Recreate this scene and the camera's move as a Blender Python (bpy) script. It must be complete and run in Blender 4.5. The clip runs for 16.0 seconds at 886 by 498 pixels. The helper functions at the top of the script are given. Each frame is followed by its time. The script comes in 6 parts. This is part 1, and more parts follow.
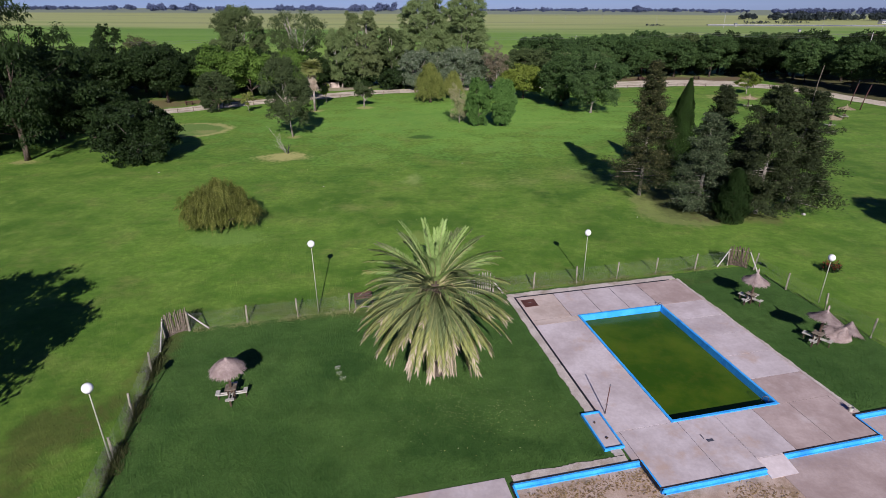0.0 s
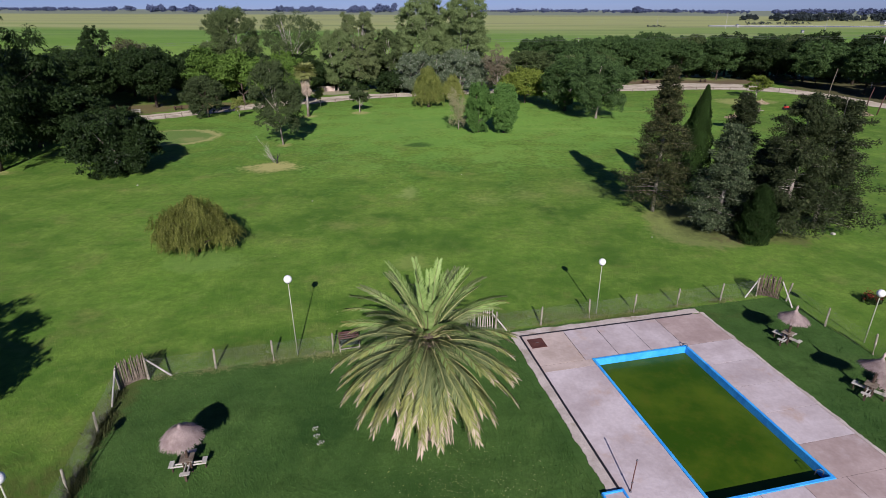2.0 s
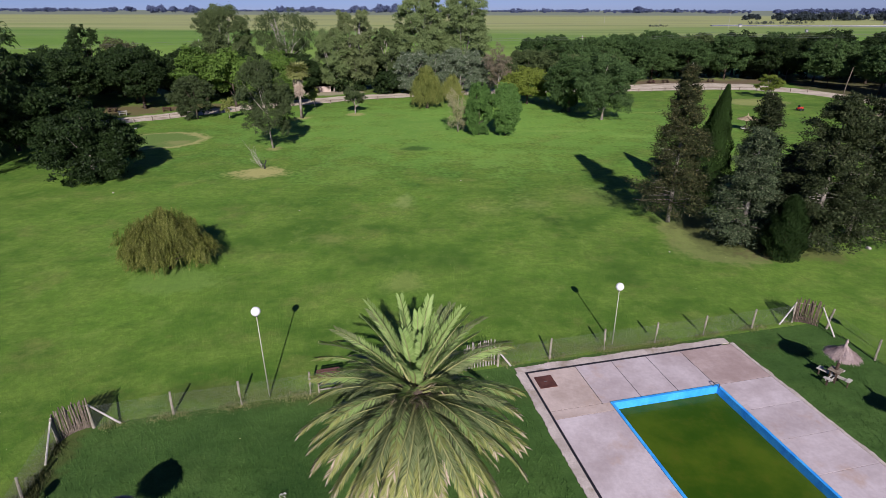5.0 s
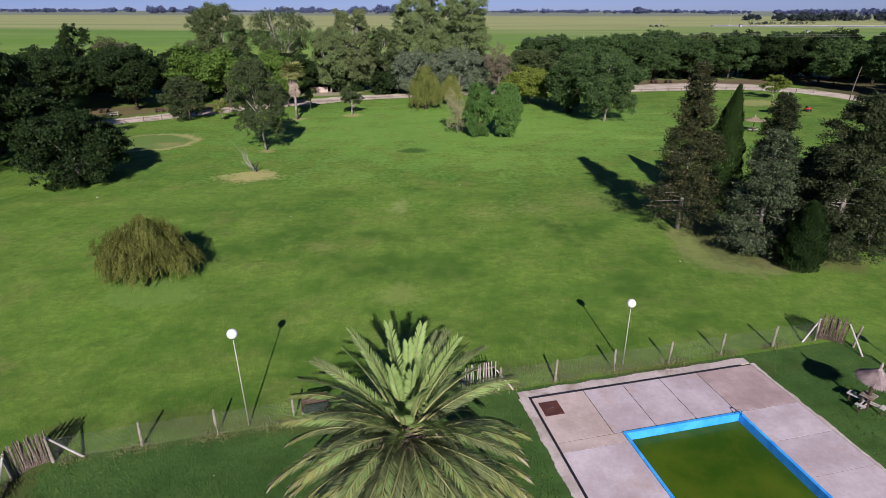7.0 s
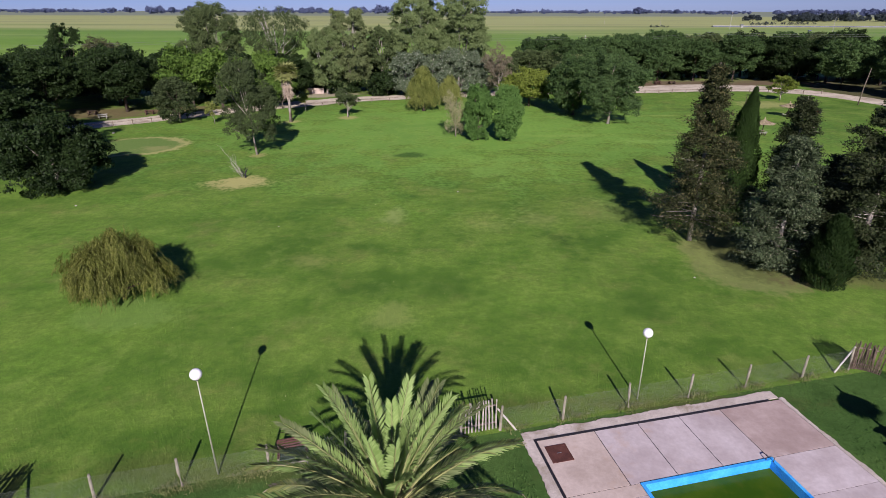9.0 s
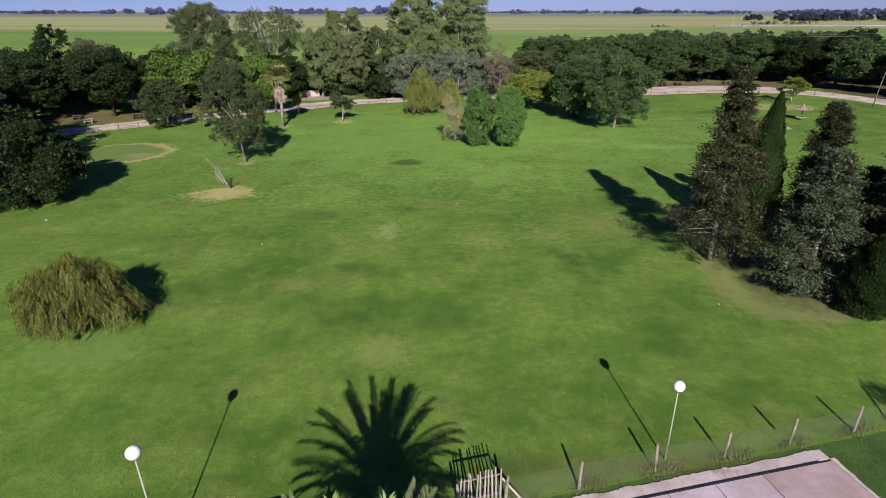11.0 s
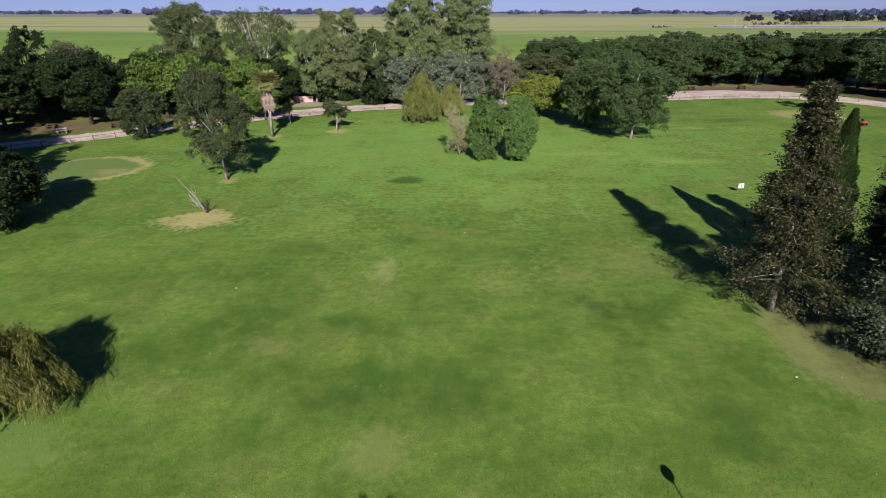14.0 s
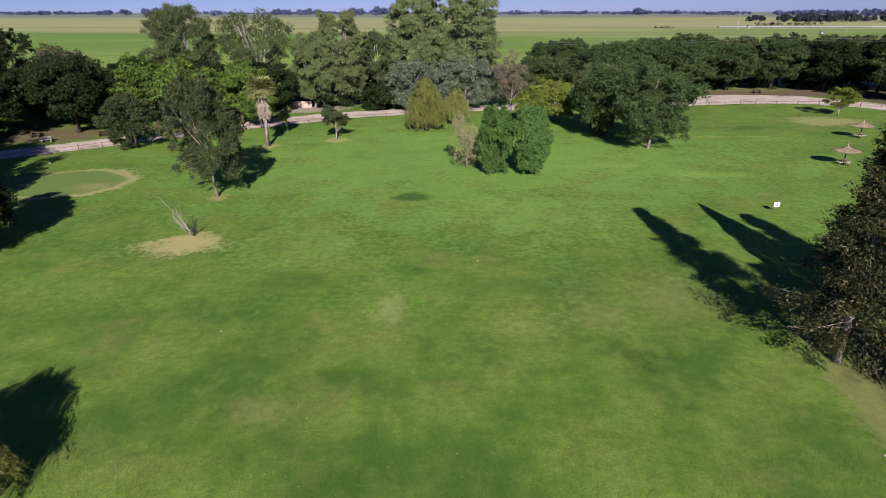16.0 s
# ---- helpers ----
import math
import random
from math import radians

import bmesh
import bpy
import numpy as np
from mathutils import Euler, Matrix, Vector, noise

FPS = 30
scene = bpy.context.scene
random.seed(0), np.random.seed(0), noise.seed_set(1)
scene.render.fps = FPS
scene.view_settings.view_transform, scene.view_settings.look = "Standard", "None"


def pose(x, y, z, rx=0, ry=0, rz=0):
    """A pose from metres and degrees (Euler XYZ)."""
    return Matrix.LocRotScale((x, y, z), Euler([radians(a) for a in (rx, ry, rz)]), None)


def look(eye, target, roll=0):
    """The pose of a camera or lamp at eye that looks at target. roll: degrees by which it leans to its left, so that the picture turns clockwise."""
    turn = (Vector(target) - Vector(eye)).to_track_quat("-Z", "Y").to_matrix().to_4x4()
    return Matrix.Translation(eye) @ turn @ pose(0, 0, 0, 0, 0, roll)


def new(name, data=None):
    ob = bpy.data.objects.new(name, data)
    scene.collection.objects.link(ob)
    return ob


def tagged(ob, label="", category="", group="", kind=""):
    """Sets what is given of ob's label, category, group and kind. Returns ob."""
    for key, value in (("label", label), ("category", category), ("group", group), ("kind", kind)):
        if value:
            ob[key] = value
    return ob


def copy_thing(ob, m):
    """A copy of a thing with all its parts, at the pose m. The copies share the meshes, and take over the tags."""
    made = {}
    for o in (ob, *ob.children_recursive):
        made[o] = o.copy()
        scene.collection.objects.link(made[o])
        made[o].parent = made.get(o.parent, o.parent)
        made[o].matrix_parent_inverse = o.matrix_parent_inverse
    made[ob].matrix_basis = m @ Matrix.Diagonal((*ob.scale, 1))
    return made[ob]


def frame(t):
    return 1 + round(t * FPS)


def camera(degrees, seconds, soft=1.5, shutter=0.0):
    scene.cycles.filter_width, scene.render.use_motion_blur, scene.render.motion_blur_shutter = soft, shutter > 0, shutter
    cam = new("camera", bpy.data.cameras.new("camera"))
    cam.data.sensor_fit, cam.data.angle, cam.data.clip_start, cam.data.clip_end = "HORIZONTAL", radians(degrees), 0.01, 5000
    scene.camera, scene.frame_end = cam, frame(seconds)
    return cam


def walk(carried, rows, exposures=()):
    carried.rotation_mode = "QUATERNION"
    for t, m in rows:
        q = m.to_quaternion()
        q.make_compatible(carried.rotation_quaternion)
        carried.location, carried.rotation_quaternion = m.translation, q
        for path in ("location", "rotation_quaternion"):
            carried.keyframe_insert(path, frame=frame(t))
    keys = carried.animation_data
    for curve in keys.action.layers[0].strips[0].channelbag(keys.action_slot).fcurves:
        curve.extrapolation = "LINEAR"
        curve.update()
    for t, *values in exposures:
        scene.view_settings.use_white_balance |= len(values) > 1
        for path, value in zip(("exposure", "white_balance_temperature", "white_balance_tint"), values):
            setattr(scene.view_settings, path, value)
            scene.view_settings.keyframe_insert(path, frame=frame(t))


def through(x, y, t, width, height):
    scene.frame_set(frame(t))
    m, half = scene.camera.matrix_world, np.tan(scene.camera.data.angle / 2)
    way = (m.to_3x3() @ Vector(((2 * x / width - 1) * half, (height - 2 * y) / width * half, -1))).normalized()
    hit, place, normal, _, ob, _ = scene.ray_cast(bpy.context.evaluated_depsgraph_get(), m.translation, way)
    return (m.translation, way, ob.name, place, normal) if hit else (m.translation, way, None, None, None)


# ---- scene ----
# ---------- camera ----------
PATH = [
    (0, (-0.053, 5.717, 19.559), (-0.0815, 7.5488, 18.7572), -0.43),
    (0.5, (0.014, 7.145, 19.577), (-0.0149, 8.9774, 18.7755), -0.44),
    (1, (0.064, 8.494, 19.591), (0.0361, 10.3260, 18.7899), -0.45),
    (1.5, (0.103, 9.700, 19.594), (0.0749, 11.5323, 18.7940), -0.46),
    (2, (0.141, 10.756, 19.580), (0.1122, 12.5892, 18.7808), -0.46),
    (2.5, (0.196, 11.726, 19.509), (0.1670, 13.5590, 18.7105), -0.48),
    (3, (0.248, 12.607, 19.405), (0.2181, 14.4401, 18.6063), -0.49),
    (3.5, (0.296, 13.405, 19.291), (0.2650, 15.2384, 18.4923), -0.50),
    (4, (0.347, 14.156, 19.169), (0.3152, 15.9895, 18.3705), -0.51),
    (6.5, (0.539, 17.413, 18.679), (0.5073, 19.2472, 17.8821), -0.56),
    (7, (0.580, 18.123, 18.572), (0.5484, 19.9578, 17.7756), -0.55),
    (7.5, (0.632, 18.863, 18.478), (0.6018, 20.6975, 17.6829), -0.53),
    (8, (0.683, 19.648, 18.415), (0.6527, 21.4825, 17.6203), -0.52),
    (8.5, (0.728, 20.486, 18.379), (0.6979, 22.3212, 17.5839), -0.52),
    (9, (0.775, 21.401, 18.349), (0.7445, 23.2359, 17.5541), -0.53),
    (11.5, (0.988, 26.960, 18.159), (0.9557, 28.7955, 17.3656), -0.72),
    (12, (0.933, 28.249, 18.125), (0.9018, 30.0847, 17.3316), -0.73),
    (12.5, (0.825, 29.587, 18.099), (0.7950, 31.4231, 17.3062), -0.73),
    (13, (0.659, 30.963, 18.106), (0.6303, 32.7986, 17.3131), -0.72),
    (13.5, (0.469, 32.307, 18.167), (0.4416, 34.1425, 17.3742), -0.70),
    (14, (0.235, 33.639, 18.247), (0.2082, 35.4753, 17.4541), -0.68),
    (14.5, (0.006, 34.978, 18.333), (-0.0210, 36.8144, 17.5408), -0.68),
    (15, (-0.203, 36.303, 18.401), (-0.2302, 38.1388, 17.6088), -0.69),
    (15.5, (-0.426, 37.647, 18.456), (-0.4527, 39.4836, 17.6641), -0.70),
    (16, (-0.659, 39.033, 18.510), (-0.6863, 40.8695, 17.7181), -0.71),
]
cam = camera(77.3, 16.0, soft=0.8)
walk(cam, [(t, look(eye, target, roll)) for t, eye, target, roll in PATH],
     exposures=[(0.0, 0.33, 6000, 20), (16.0, 0.55, 6150, 29)])

# ---------- daylight ----------
SUN_ELEV, SUN_AZ = 28.5, 6.5          # degrees above the ground; shadows lean this far west of north
world = bpy.data.worlds.new("sky")
scene.world = world
world.use_nodes = True
wn = world.node_tree
sky = wn.nodes.new("ShaderNodeTexSky")
sky.sky_type = "NISHITA"
sky.sun_disc = False
sky.sun_elevation = radians(SUN_ELEV)
sky.sun_rotation = radians(180 - SUN_AZ)
sky.air_density, sky.dust_density, sky.ozone_density = 0.75, 0.05, 5.0
wn.nodes["Background"].inputs["Strength"].default_value = 0.05
SKY_TINT = (0.59, 0.66, 1.03)          # the clear, hazeless blue of the day
tint = wn.nodes.new("ShaderNodeMix")
tint.data_type, tint.blend_type = "RGBA", "MULTIPLY"
tint.inputs[0].default_value = 1.0
tint.inputs[7].default_value = (*SKY_TINT, 1.0)
wn.links.new(sky.outputs["Color"], tint.inputs[6])
wn.links.new(tint.outputs[2], wn.nodes["Background"].inputs["Color"])

sun = new("sun", bpy.data.lights.new("sun", "SUN"))
sun.data.energy, sun.data.angle, sun.data.color = 5.0, radians(0.55), (1.0, 0.93, 0.82)
sun.matrix_world = look((0, 0, 60), (-math.sin(radians(SUN_AZ)) * math.cos(radians(SUN_ELEV)),
                                     math.cos(radians(SUN_AZ)) * math.cos(radians(SUN_ELEV)),
                                     60 - math.sin(radians(SUN_ELEV))))


# ---------- materials ----------
def shader(name, rough=0.8, spec=0.3):
    mat = bpy.data.materials.new(name)
    mat.use_nodes = True
    bsdf = mat.node_tree.nodes["Principled BSDF"]
    bsdf.inputs["Roughness"].default_value = rough
    bsdf.inputs["Specular IOR Level"].default_value = spec
    return mat, mat.node_tree, bsdf


def mathn(tree, op, a, b=None):
    n = tree.nodes.new("ShaderNodeMath")
    n.operation = op
    for k, v in ((0, a), (1, b)):
        if v is None:
            continue
        if isinstance(v, (int, float)):
            n.inputs[k].default_value = v
        else:
            tree.links.new(v, n.inputs[k])
    return n.outputs[0]


def mixc(tree, fac, a, b, blend="MIX"):
    n = tree.nodes.new("ShaderNodeMix")
    n.data_type, n.blend_type = "RGBA", blend
    for k, v in ((0, fac), (6, a), (7, b)):
        if isinstance(v, (int, float)):
            n.inputs[k].default_value = v
        elif isinstance(v, tuple):
            n.inputs[k].default_value = (*v, 1.0)
        else:
            tree.links.new(v, n.inputs[k])
    return n.outputs[2]


def noisef(tree, scale, detail=4.0, rough=0.6, vector=None, lo=0.35, hi=0.65):
    n = tree.nodes.new("ShaderNodeTexNoise")
    n.inputs["Scale"].default_value = scale
    n.inputs["Detail"].default_value = detail
    n.inputs["Roughness"].default_value = rough
    if vector is not None:
        tree.links.new(vector, n.inputs["Vector"])
    r = tree.nodes.new("ShaderNodeMapRange")
    r.inputs["From Min"].default_value, r.inputs["From Max"].default_value = lo, hi
    r.interpolation_type = "SMOOTHSTEP"
    tree.links.new(n.outputs[0], r.inputs["Value"])
    return r.outputs[0]


def position(tree, scale=None):
    g = tree.nodes.new("ShaderNodeNewGeometry").outputs["Position"]
    if scale is None:
        return g
    m = tree.nodes.new("ShaderNodeVectorMath")
    m.operation = "MULTIPLY"
    tree.links.new(g, m.inputs[0])
    m.inputs[1].default_value = scale
    return m.outputs[0]


def bump(tree, bsdf, height, strength, distance):
    b = tree.nodes.new("ShaderNodeBump")
    b.inputs["Strength"].default_value, b.inputs["Distance"].default_value = strength, distance
    tree.links.new(height, b.inputs["Height"])
    tree.links.new(b.outputs[0], bsdf.inputs["Normal"])


def surface(name, dark, light, scale, rough=0.8, spec=0.3, relief=0.3, depth=0.01, metal=0.0, stain=None, per_object=0.0, grain=0.35, blot=0.45):
    """Two-tone mottled surface with fine grain, optional stains and a shift from piece to piece."""
    mat, tree, bsdf = shader(name, rough, spec)
    pos = position(tree)
    big = noisef(tree, scale, 5.0, 0.65, pos, 0.3, 0.7)
    fine = noisef(tree, scale * 14, 3.0, 0.6, pos, 0.3, 0.7)
    col = mixc(tree, big, dark, light)
    col = mixc(tree, mathn(tree, "MULTIPLY", fine, grain), col, tuple(c * 0.55 for c in dark))
    if stain:
        col = mixc(tree, mathn(tree, "MULTIPLY", noisef(tree, scale * blot, 6.0, 0.7, pos, 0.52, 0.68), 0.7), col, stain)
    if per_object:
        info = tree.nodes.new("ShaderNodeObjectInfo")
        r = mathn(tree, "MULTIPLY", info.outputs["Random"], per_object)
        col = mixc(tree, r, col, tuple(c * 0.5 for c in dark))
    tree.links.new(col, bsdf.inputs["Base Color"])
    bsdf.inputs["Metallic"].default_value = metal
    bump(tree, bsdf, fine, relief, depth)
    return mat


def foliage(name, dark, light, tip=None, through=0.25, rough=0.55):
    """Leaves: each leaf card its own tone, whole boughs lighter or darker, some light through the blade."""
    mat, tree, bsdf = shader(name, rough, 0.12)
    geo = tree.nodes.new("ShaderNodeNewGeometry")
    col = mixc(tree, geo.outputs["Random Per Island"], dark, light)
    col = mixc(tree, mathn(tree, "MULTIPLY", noisef(tree, 0.55, 3.0, 0.6, geo.outputs["Position"], 0.35, 0.7), 0.55), col,
               tuple(c * 0.5 for c in dark))
    if tip:
        far = mathn(tree, "GREATER_THAN", geo.outputs["Random Per Island"], 0.86)
        col = mixc(tree, mathn(tree, "MULTIPLY", far, 0.8), col, tip)
    info = tree.nodes.new("ShaderNodeObjectInfo")
    col = mixc(tree, mathn(tree, "MULTIPLY", info.outputs["Random"], 0.38), col, light)
    tree.links.new(col, bsdf.inputs["Base Color"])
    glow = tree.nodes.new("ShaderNodeBsdfTranslucent")
    tree.links.new(mixc(tree, 0.4, col, (light[0] * 1.3, light[1] * 1.3, light[2] * 0.8)), glow.inputs["Color"])
    mix = tree.nodes.new("ShaderNodeMixShader")
    mix.inputs[0].default_value = through
    tree.links.new(bsdf.outputs[0], mix.inputs[1])
    tree.links.new(glow.outputs[0], mix.inputs[2])
    tree.links.new(mix.outputs[0], tree.nodes["Material Output"].inputs["Surface"])
    return mat


def ground_material():
    """Mown park grass with worn, dry and lush patches and some painted light; beyond the woods, pasture in long bands,
    hazed far out.
    """
    mat, tree, bsdf = shader("grass", 0.9, 0.15)
    pos = position(tree)
    sep = tree.nodes.new("ShaderNodeSeparateXYZ")
    tree.links.new(pos, sep.inputs[0])
    wide = noisef(tree, 0.05, 4.0, 0.55, pos, 0.34, 0.66)
    mid = noisef(tree, 0.20, 6.0, 0.62, pos, 0.36, 0.66)
    small = noisef(tree, 1.7, 4.0, 0.65, pos, 0.3, 0.7)
    blade = noisef(tree, 16.0, 3.0, 0.7, pos, 0.28, 0.72)
    clump = noisef(tree, 5.0, 3.0, 0.7, pos, 0.3, 0.7)
    streak = noisef(tree, 1.0, 6.0, 0.68, position(tree, (0.10, 0.16, 0.1)), 0.45, 0.70)
    col = mixc(tree, wide, (0.078, 0.173, 0.018), (0.198, 0.367, 0.044))
    col = mixc(tree, mathn(tree, "MULTIPLY", mid, 0.85), col, (0.259, 0.398, 0.062))
    col = mixc(tree, mathn(tree, "MULTIPLY", streak, 0.55), col, (0.058, 0.144, 0.014))
    dry = noisef(tree, 0.17, 7.0, 0.74, position(tree, (1.0, 1.15, 1.0)), 0.50, 0.72)
    col = mixc(tree, mathn(tree, "MULTIPLY", dry, 0.75), col, (0.294, 0.298, 0.089))
    lush = noisef(tree, 0.30, 7.0, 0.74, position(tree, (0.85, 1.1, 1.0)), 0.53, 0.76)
    col = mixc(tree, mathn(tree, "MULTIPLY", lush, 0.75), col, (0.036, 0.092, 0.012))
    col = mixc(tree, mathn(tree, "MULTIPLY", small, 0.45), col, (0.068, 0.128, 0.023))
    col = mixc(tree, mathn(tree, "MULTIPLY", clump, 0.34), col, (0.050, 0.112, 0.013))
    blotch = noisef(tree, 0.62, 5.0, 0.7, position(tree, (1.0, 1.25, 1.0)), 0.42, 0.70)
    pale = noisef(tree, 0.48, 6.0, 0.72, position(tree, (1.15, 0.9, 1.0)), 0.50, 0.74)
    col = mixc(tree, mathn(tree, "MULTIPLY", blotch, 0.40), col, (0.060, 0.151, 0.016))
    col = mixc(tree, mathn(tree, "MULTIPLY", pale, 0.50), col, (0.265, 0.375, 0.079))
    col = mixc(tree, mathn(tree, "MULTIPLY", blade, 0.55), col, (0.044, 0.101, 0.011))
    rusty = noisef(tree, 0.33, 6.0, 0.7, position(tree, (1.0, 1.3, 1.0)), 0.58, 0.76)
    col = mixc(tree, mathn(tree, "MULTIPLY", rusty, 0.34), col, (0.235, 0.215, 0.062))
    # the unmown, lusher grass inside the fence
    turn = radians(13.3)
    px = mathn(tree, "SUBTRACT", sep.outputs[0], 8.647)
    py = mathn(tree, "SUBTRACT", sep.outputs[1], 38.878)
    p = mathn(tree, "ADD", mathn(tree, "MULTIPLY", px, math.cos(turn)), mathn(tree, "MULTIPLY", py, math.sin(turn)))
    q = mathn(tree, "SUBTRACT", mathn(tree, "MULTIPLY", py, math.cos(turn)), mathn(tree, "MULTIPLY", px, math.sin(turn)))
    inside = mathn(tree, "MULTIPLY", mathn(tree, "MULTIPLY", mathn(tree, "LESS_THAN", q, 4.3), mathn(tree, "GREATER_THAN", q, -20.0)), mathn(tree, "MULTIPLY", mathn(tree, "GREATER_THAN", p, -27.0), mathn(tree, "LESS_THAN", p, 16.9)))
    tall = mixc(tree, mid, (0.036, 0.092, 0.022), (0.068, 0.148, 0.036))
    tall = mixc(tree, mathn(tree, "MULTIPLY", small, 0.4), tall, (0.090, 0.168, 0.044))
    tall = mixc(tree, mathn(tree, "MULTIPLY", lush, 0.85), tall, (0.018, 0.050, 0.009))
    tall = mixc(tree, mathn(tree, "MULTIPLY", blotch, 0.55), tall, (0.020, 0.058, 0.012))
    tall = mixc(tree, mathn(tree, "MULTIPLY", pale, 0.35), tall, (0.088, 0.165, 0.040))
    tall = mixc(tree, mathn(tree, "MULTIPLY", clump, 0.35), tall, (0.022, 0.056, 0.010))
    tall = mixc(tree, mathn(tree, "MULTIPLY", blade, 0.45), tall, (0.020, 0.048, 0.009))
    col = mixc(tree, mathn(tree, "MULTIPLY", inside, 0.85), col, tall)
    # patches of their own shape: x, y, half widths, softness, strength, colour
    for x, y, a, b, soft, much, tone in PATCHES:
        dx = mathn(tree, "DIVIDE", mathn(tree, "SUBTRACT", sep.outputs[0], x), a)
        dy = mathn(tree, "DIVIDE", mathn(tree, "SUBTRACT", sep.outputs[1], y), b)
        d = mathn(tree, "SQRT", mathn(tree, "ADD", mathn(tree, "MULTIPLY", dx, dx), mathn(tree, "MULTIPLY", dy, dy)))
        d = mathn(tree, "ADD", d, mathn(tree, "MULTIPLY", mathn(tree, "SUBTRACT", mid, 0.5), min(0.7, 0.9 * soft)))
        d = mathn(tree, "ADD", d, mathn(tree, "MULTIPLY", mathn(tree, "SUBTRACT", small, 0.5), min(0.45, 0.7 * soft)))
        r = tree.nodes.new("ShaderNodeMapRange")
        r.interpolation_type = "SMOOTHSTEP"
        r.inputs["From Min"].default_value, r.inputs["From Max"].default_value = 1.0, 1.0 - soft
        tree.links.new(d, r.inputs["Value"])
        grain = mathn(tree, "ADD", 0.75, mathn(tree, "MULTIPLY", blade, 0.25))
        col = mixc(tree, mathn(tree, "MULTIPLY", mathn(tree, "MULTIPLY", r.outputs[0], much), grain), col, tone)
    # pasture beyond the woods
    bands = noisef(tree, 1.0, 4.0, 0.5, position(tree, (0.0016, 0.006, 0.01)), 0.3, 0.7)
    tufts = noisef(tree, 0.12, 5.0, 0.6, pos, 0.35, 0.7)
    field = mixc(tree, bands, (0.140, 0.262, 0.038), (0.225, 0.345, 0.060))
    field = mixc(tree, mathn(tree, "MULTIPLY", tufts, 0.3), field, (0.090, 0.150, 0.024))
    lines = noisef(tree, 1.0, 4.0, 0.6, position(tree, (0.002, 0.03, 0.01)), 0.52, 0.66)
    field = mixc(tree, mathn(tree, "MULTIPLY", lines, 0.35), field, (0.070, 0.115, 0.024))
    sown = []
    for near, far in ((320.0, 490.0), (820.0, 600.0)):
        r = tree.nodes.new("ShaderNodeMapRange")
        r.interpolation_type = "SMOOTHSTEP"
        r.inputs["From Min"].default_value, r.inputs["From Max"].default_value = near, far
        tree.links.new(mathn(tree, "ADD", sep.outputs[1], mathn(tree, "MULTIPLY", bands, 60.0)), r.inputs["Value"])
        sown.append(r.outputs[0])
    field = mixc(tree, mathn(tree, "MULTIPLY", mathn(tree, "MULTIPLY", sown[0], sown[1]), 0.4), field, (0.080, 0.205, 0.030))
    stub = tree.nodes.new("ShaderNodeMapRange")
    stub.interpolation_type = "SMOOTHSTEP"
    stub.inputs["From Min"].default_value, stub.inputs["From Max"].default_value = 520.0, 900.0
    tree.links.new(mathn(tree, "ADD", sep.outputs[1], mathn(tree, "MULTIPLY", bands, 300.0)), stub.inputs["Value"])
    field = mixc(tree, mathn(tree, "MULTIPLY", stub.outputs[0], 0.85), field, mixc(tree, lines, (0.345, 0.360, 0.150), (0.235, 0.245, 0.125)))
    # distance haze put into the pasture colour: grey-blue beyond 1500 m
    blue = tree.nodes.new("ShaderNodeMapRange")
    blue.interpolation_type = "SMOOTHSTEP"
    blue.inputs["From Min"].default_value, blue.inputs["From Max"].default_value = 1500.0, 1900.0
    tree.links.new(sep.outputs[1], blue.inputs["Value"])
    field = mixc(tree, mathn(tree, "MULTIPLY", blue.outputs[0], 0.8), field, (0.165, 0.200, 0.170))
    edge = tree.nodes.new("ShaderNodeMapRange")
    edge.inputs["From Min"].default_value, edge.inputs["From Max"].default_value = 176.0, 196.0
    tree.links.new(mathn(tree, "ADD", sep.outputs[1], mathn(tree, "MULTIPLY", wide, 12.0)), edge.inputs["Value"])
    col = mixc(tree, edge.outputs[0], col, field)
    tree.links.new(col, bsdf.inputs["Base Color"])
    bump(tree, bsdf, mathn(tree, "ADD", blade, mathn(tree, "MULTIPLY", clump, 0.9)), 0.22, 0.045)
    return mat


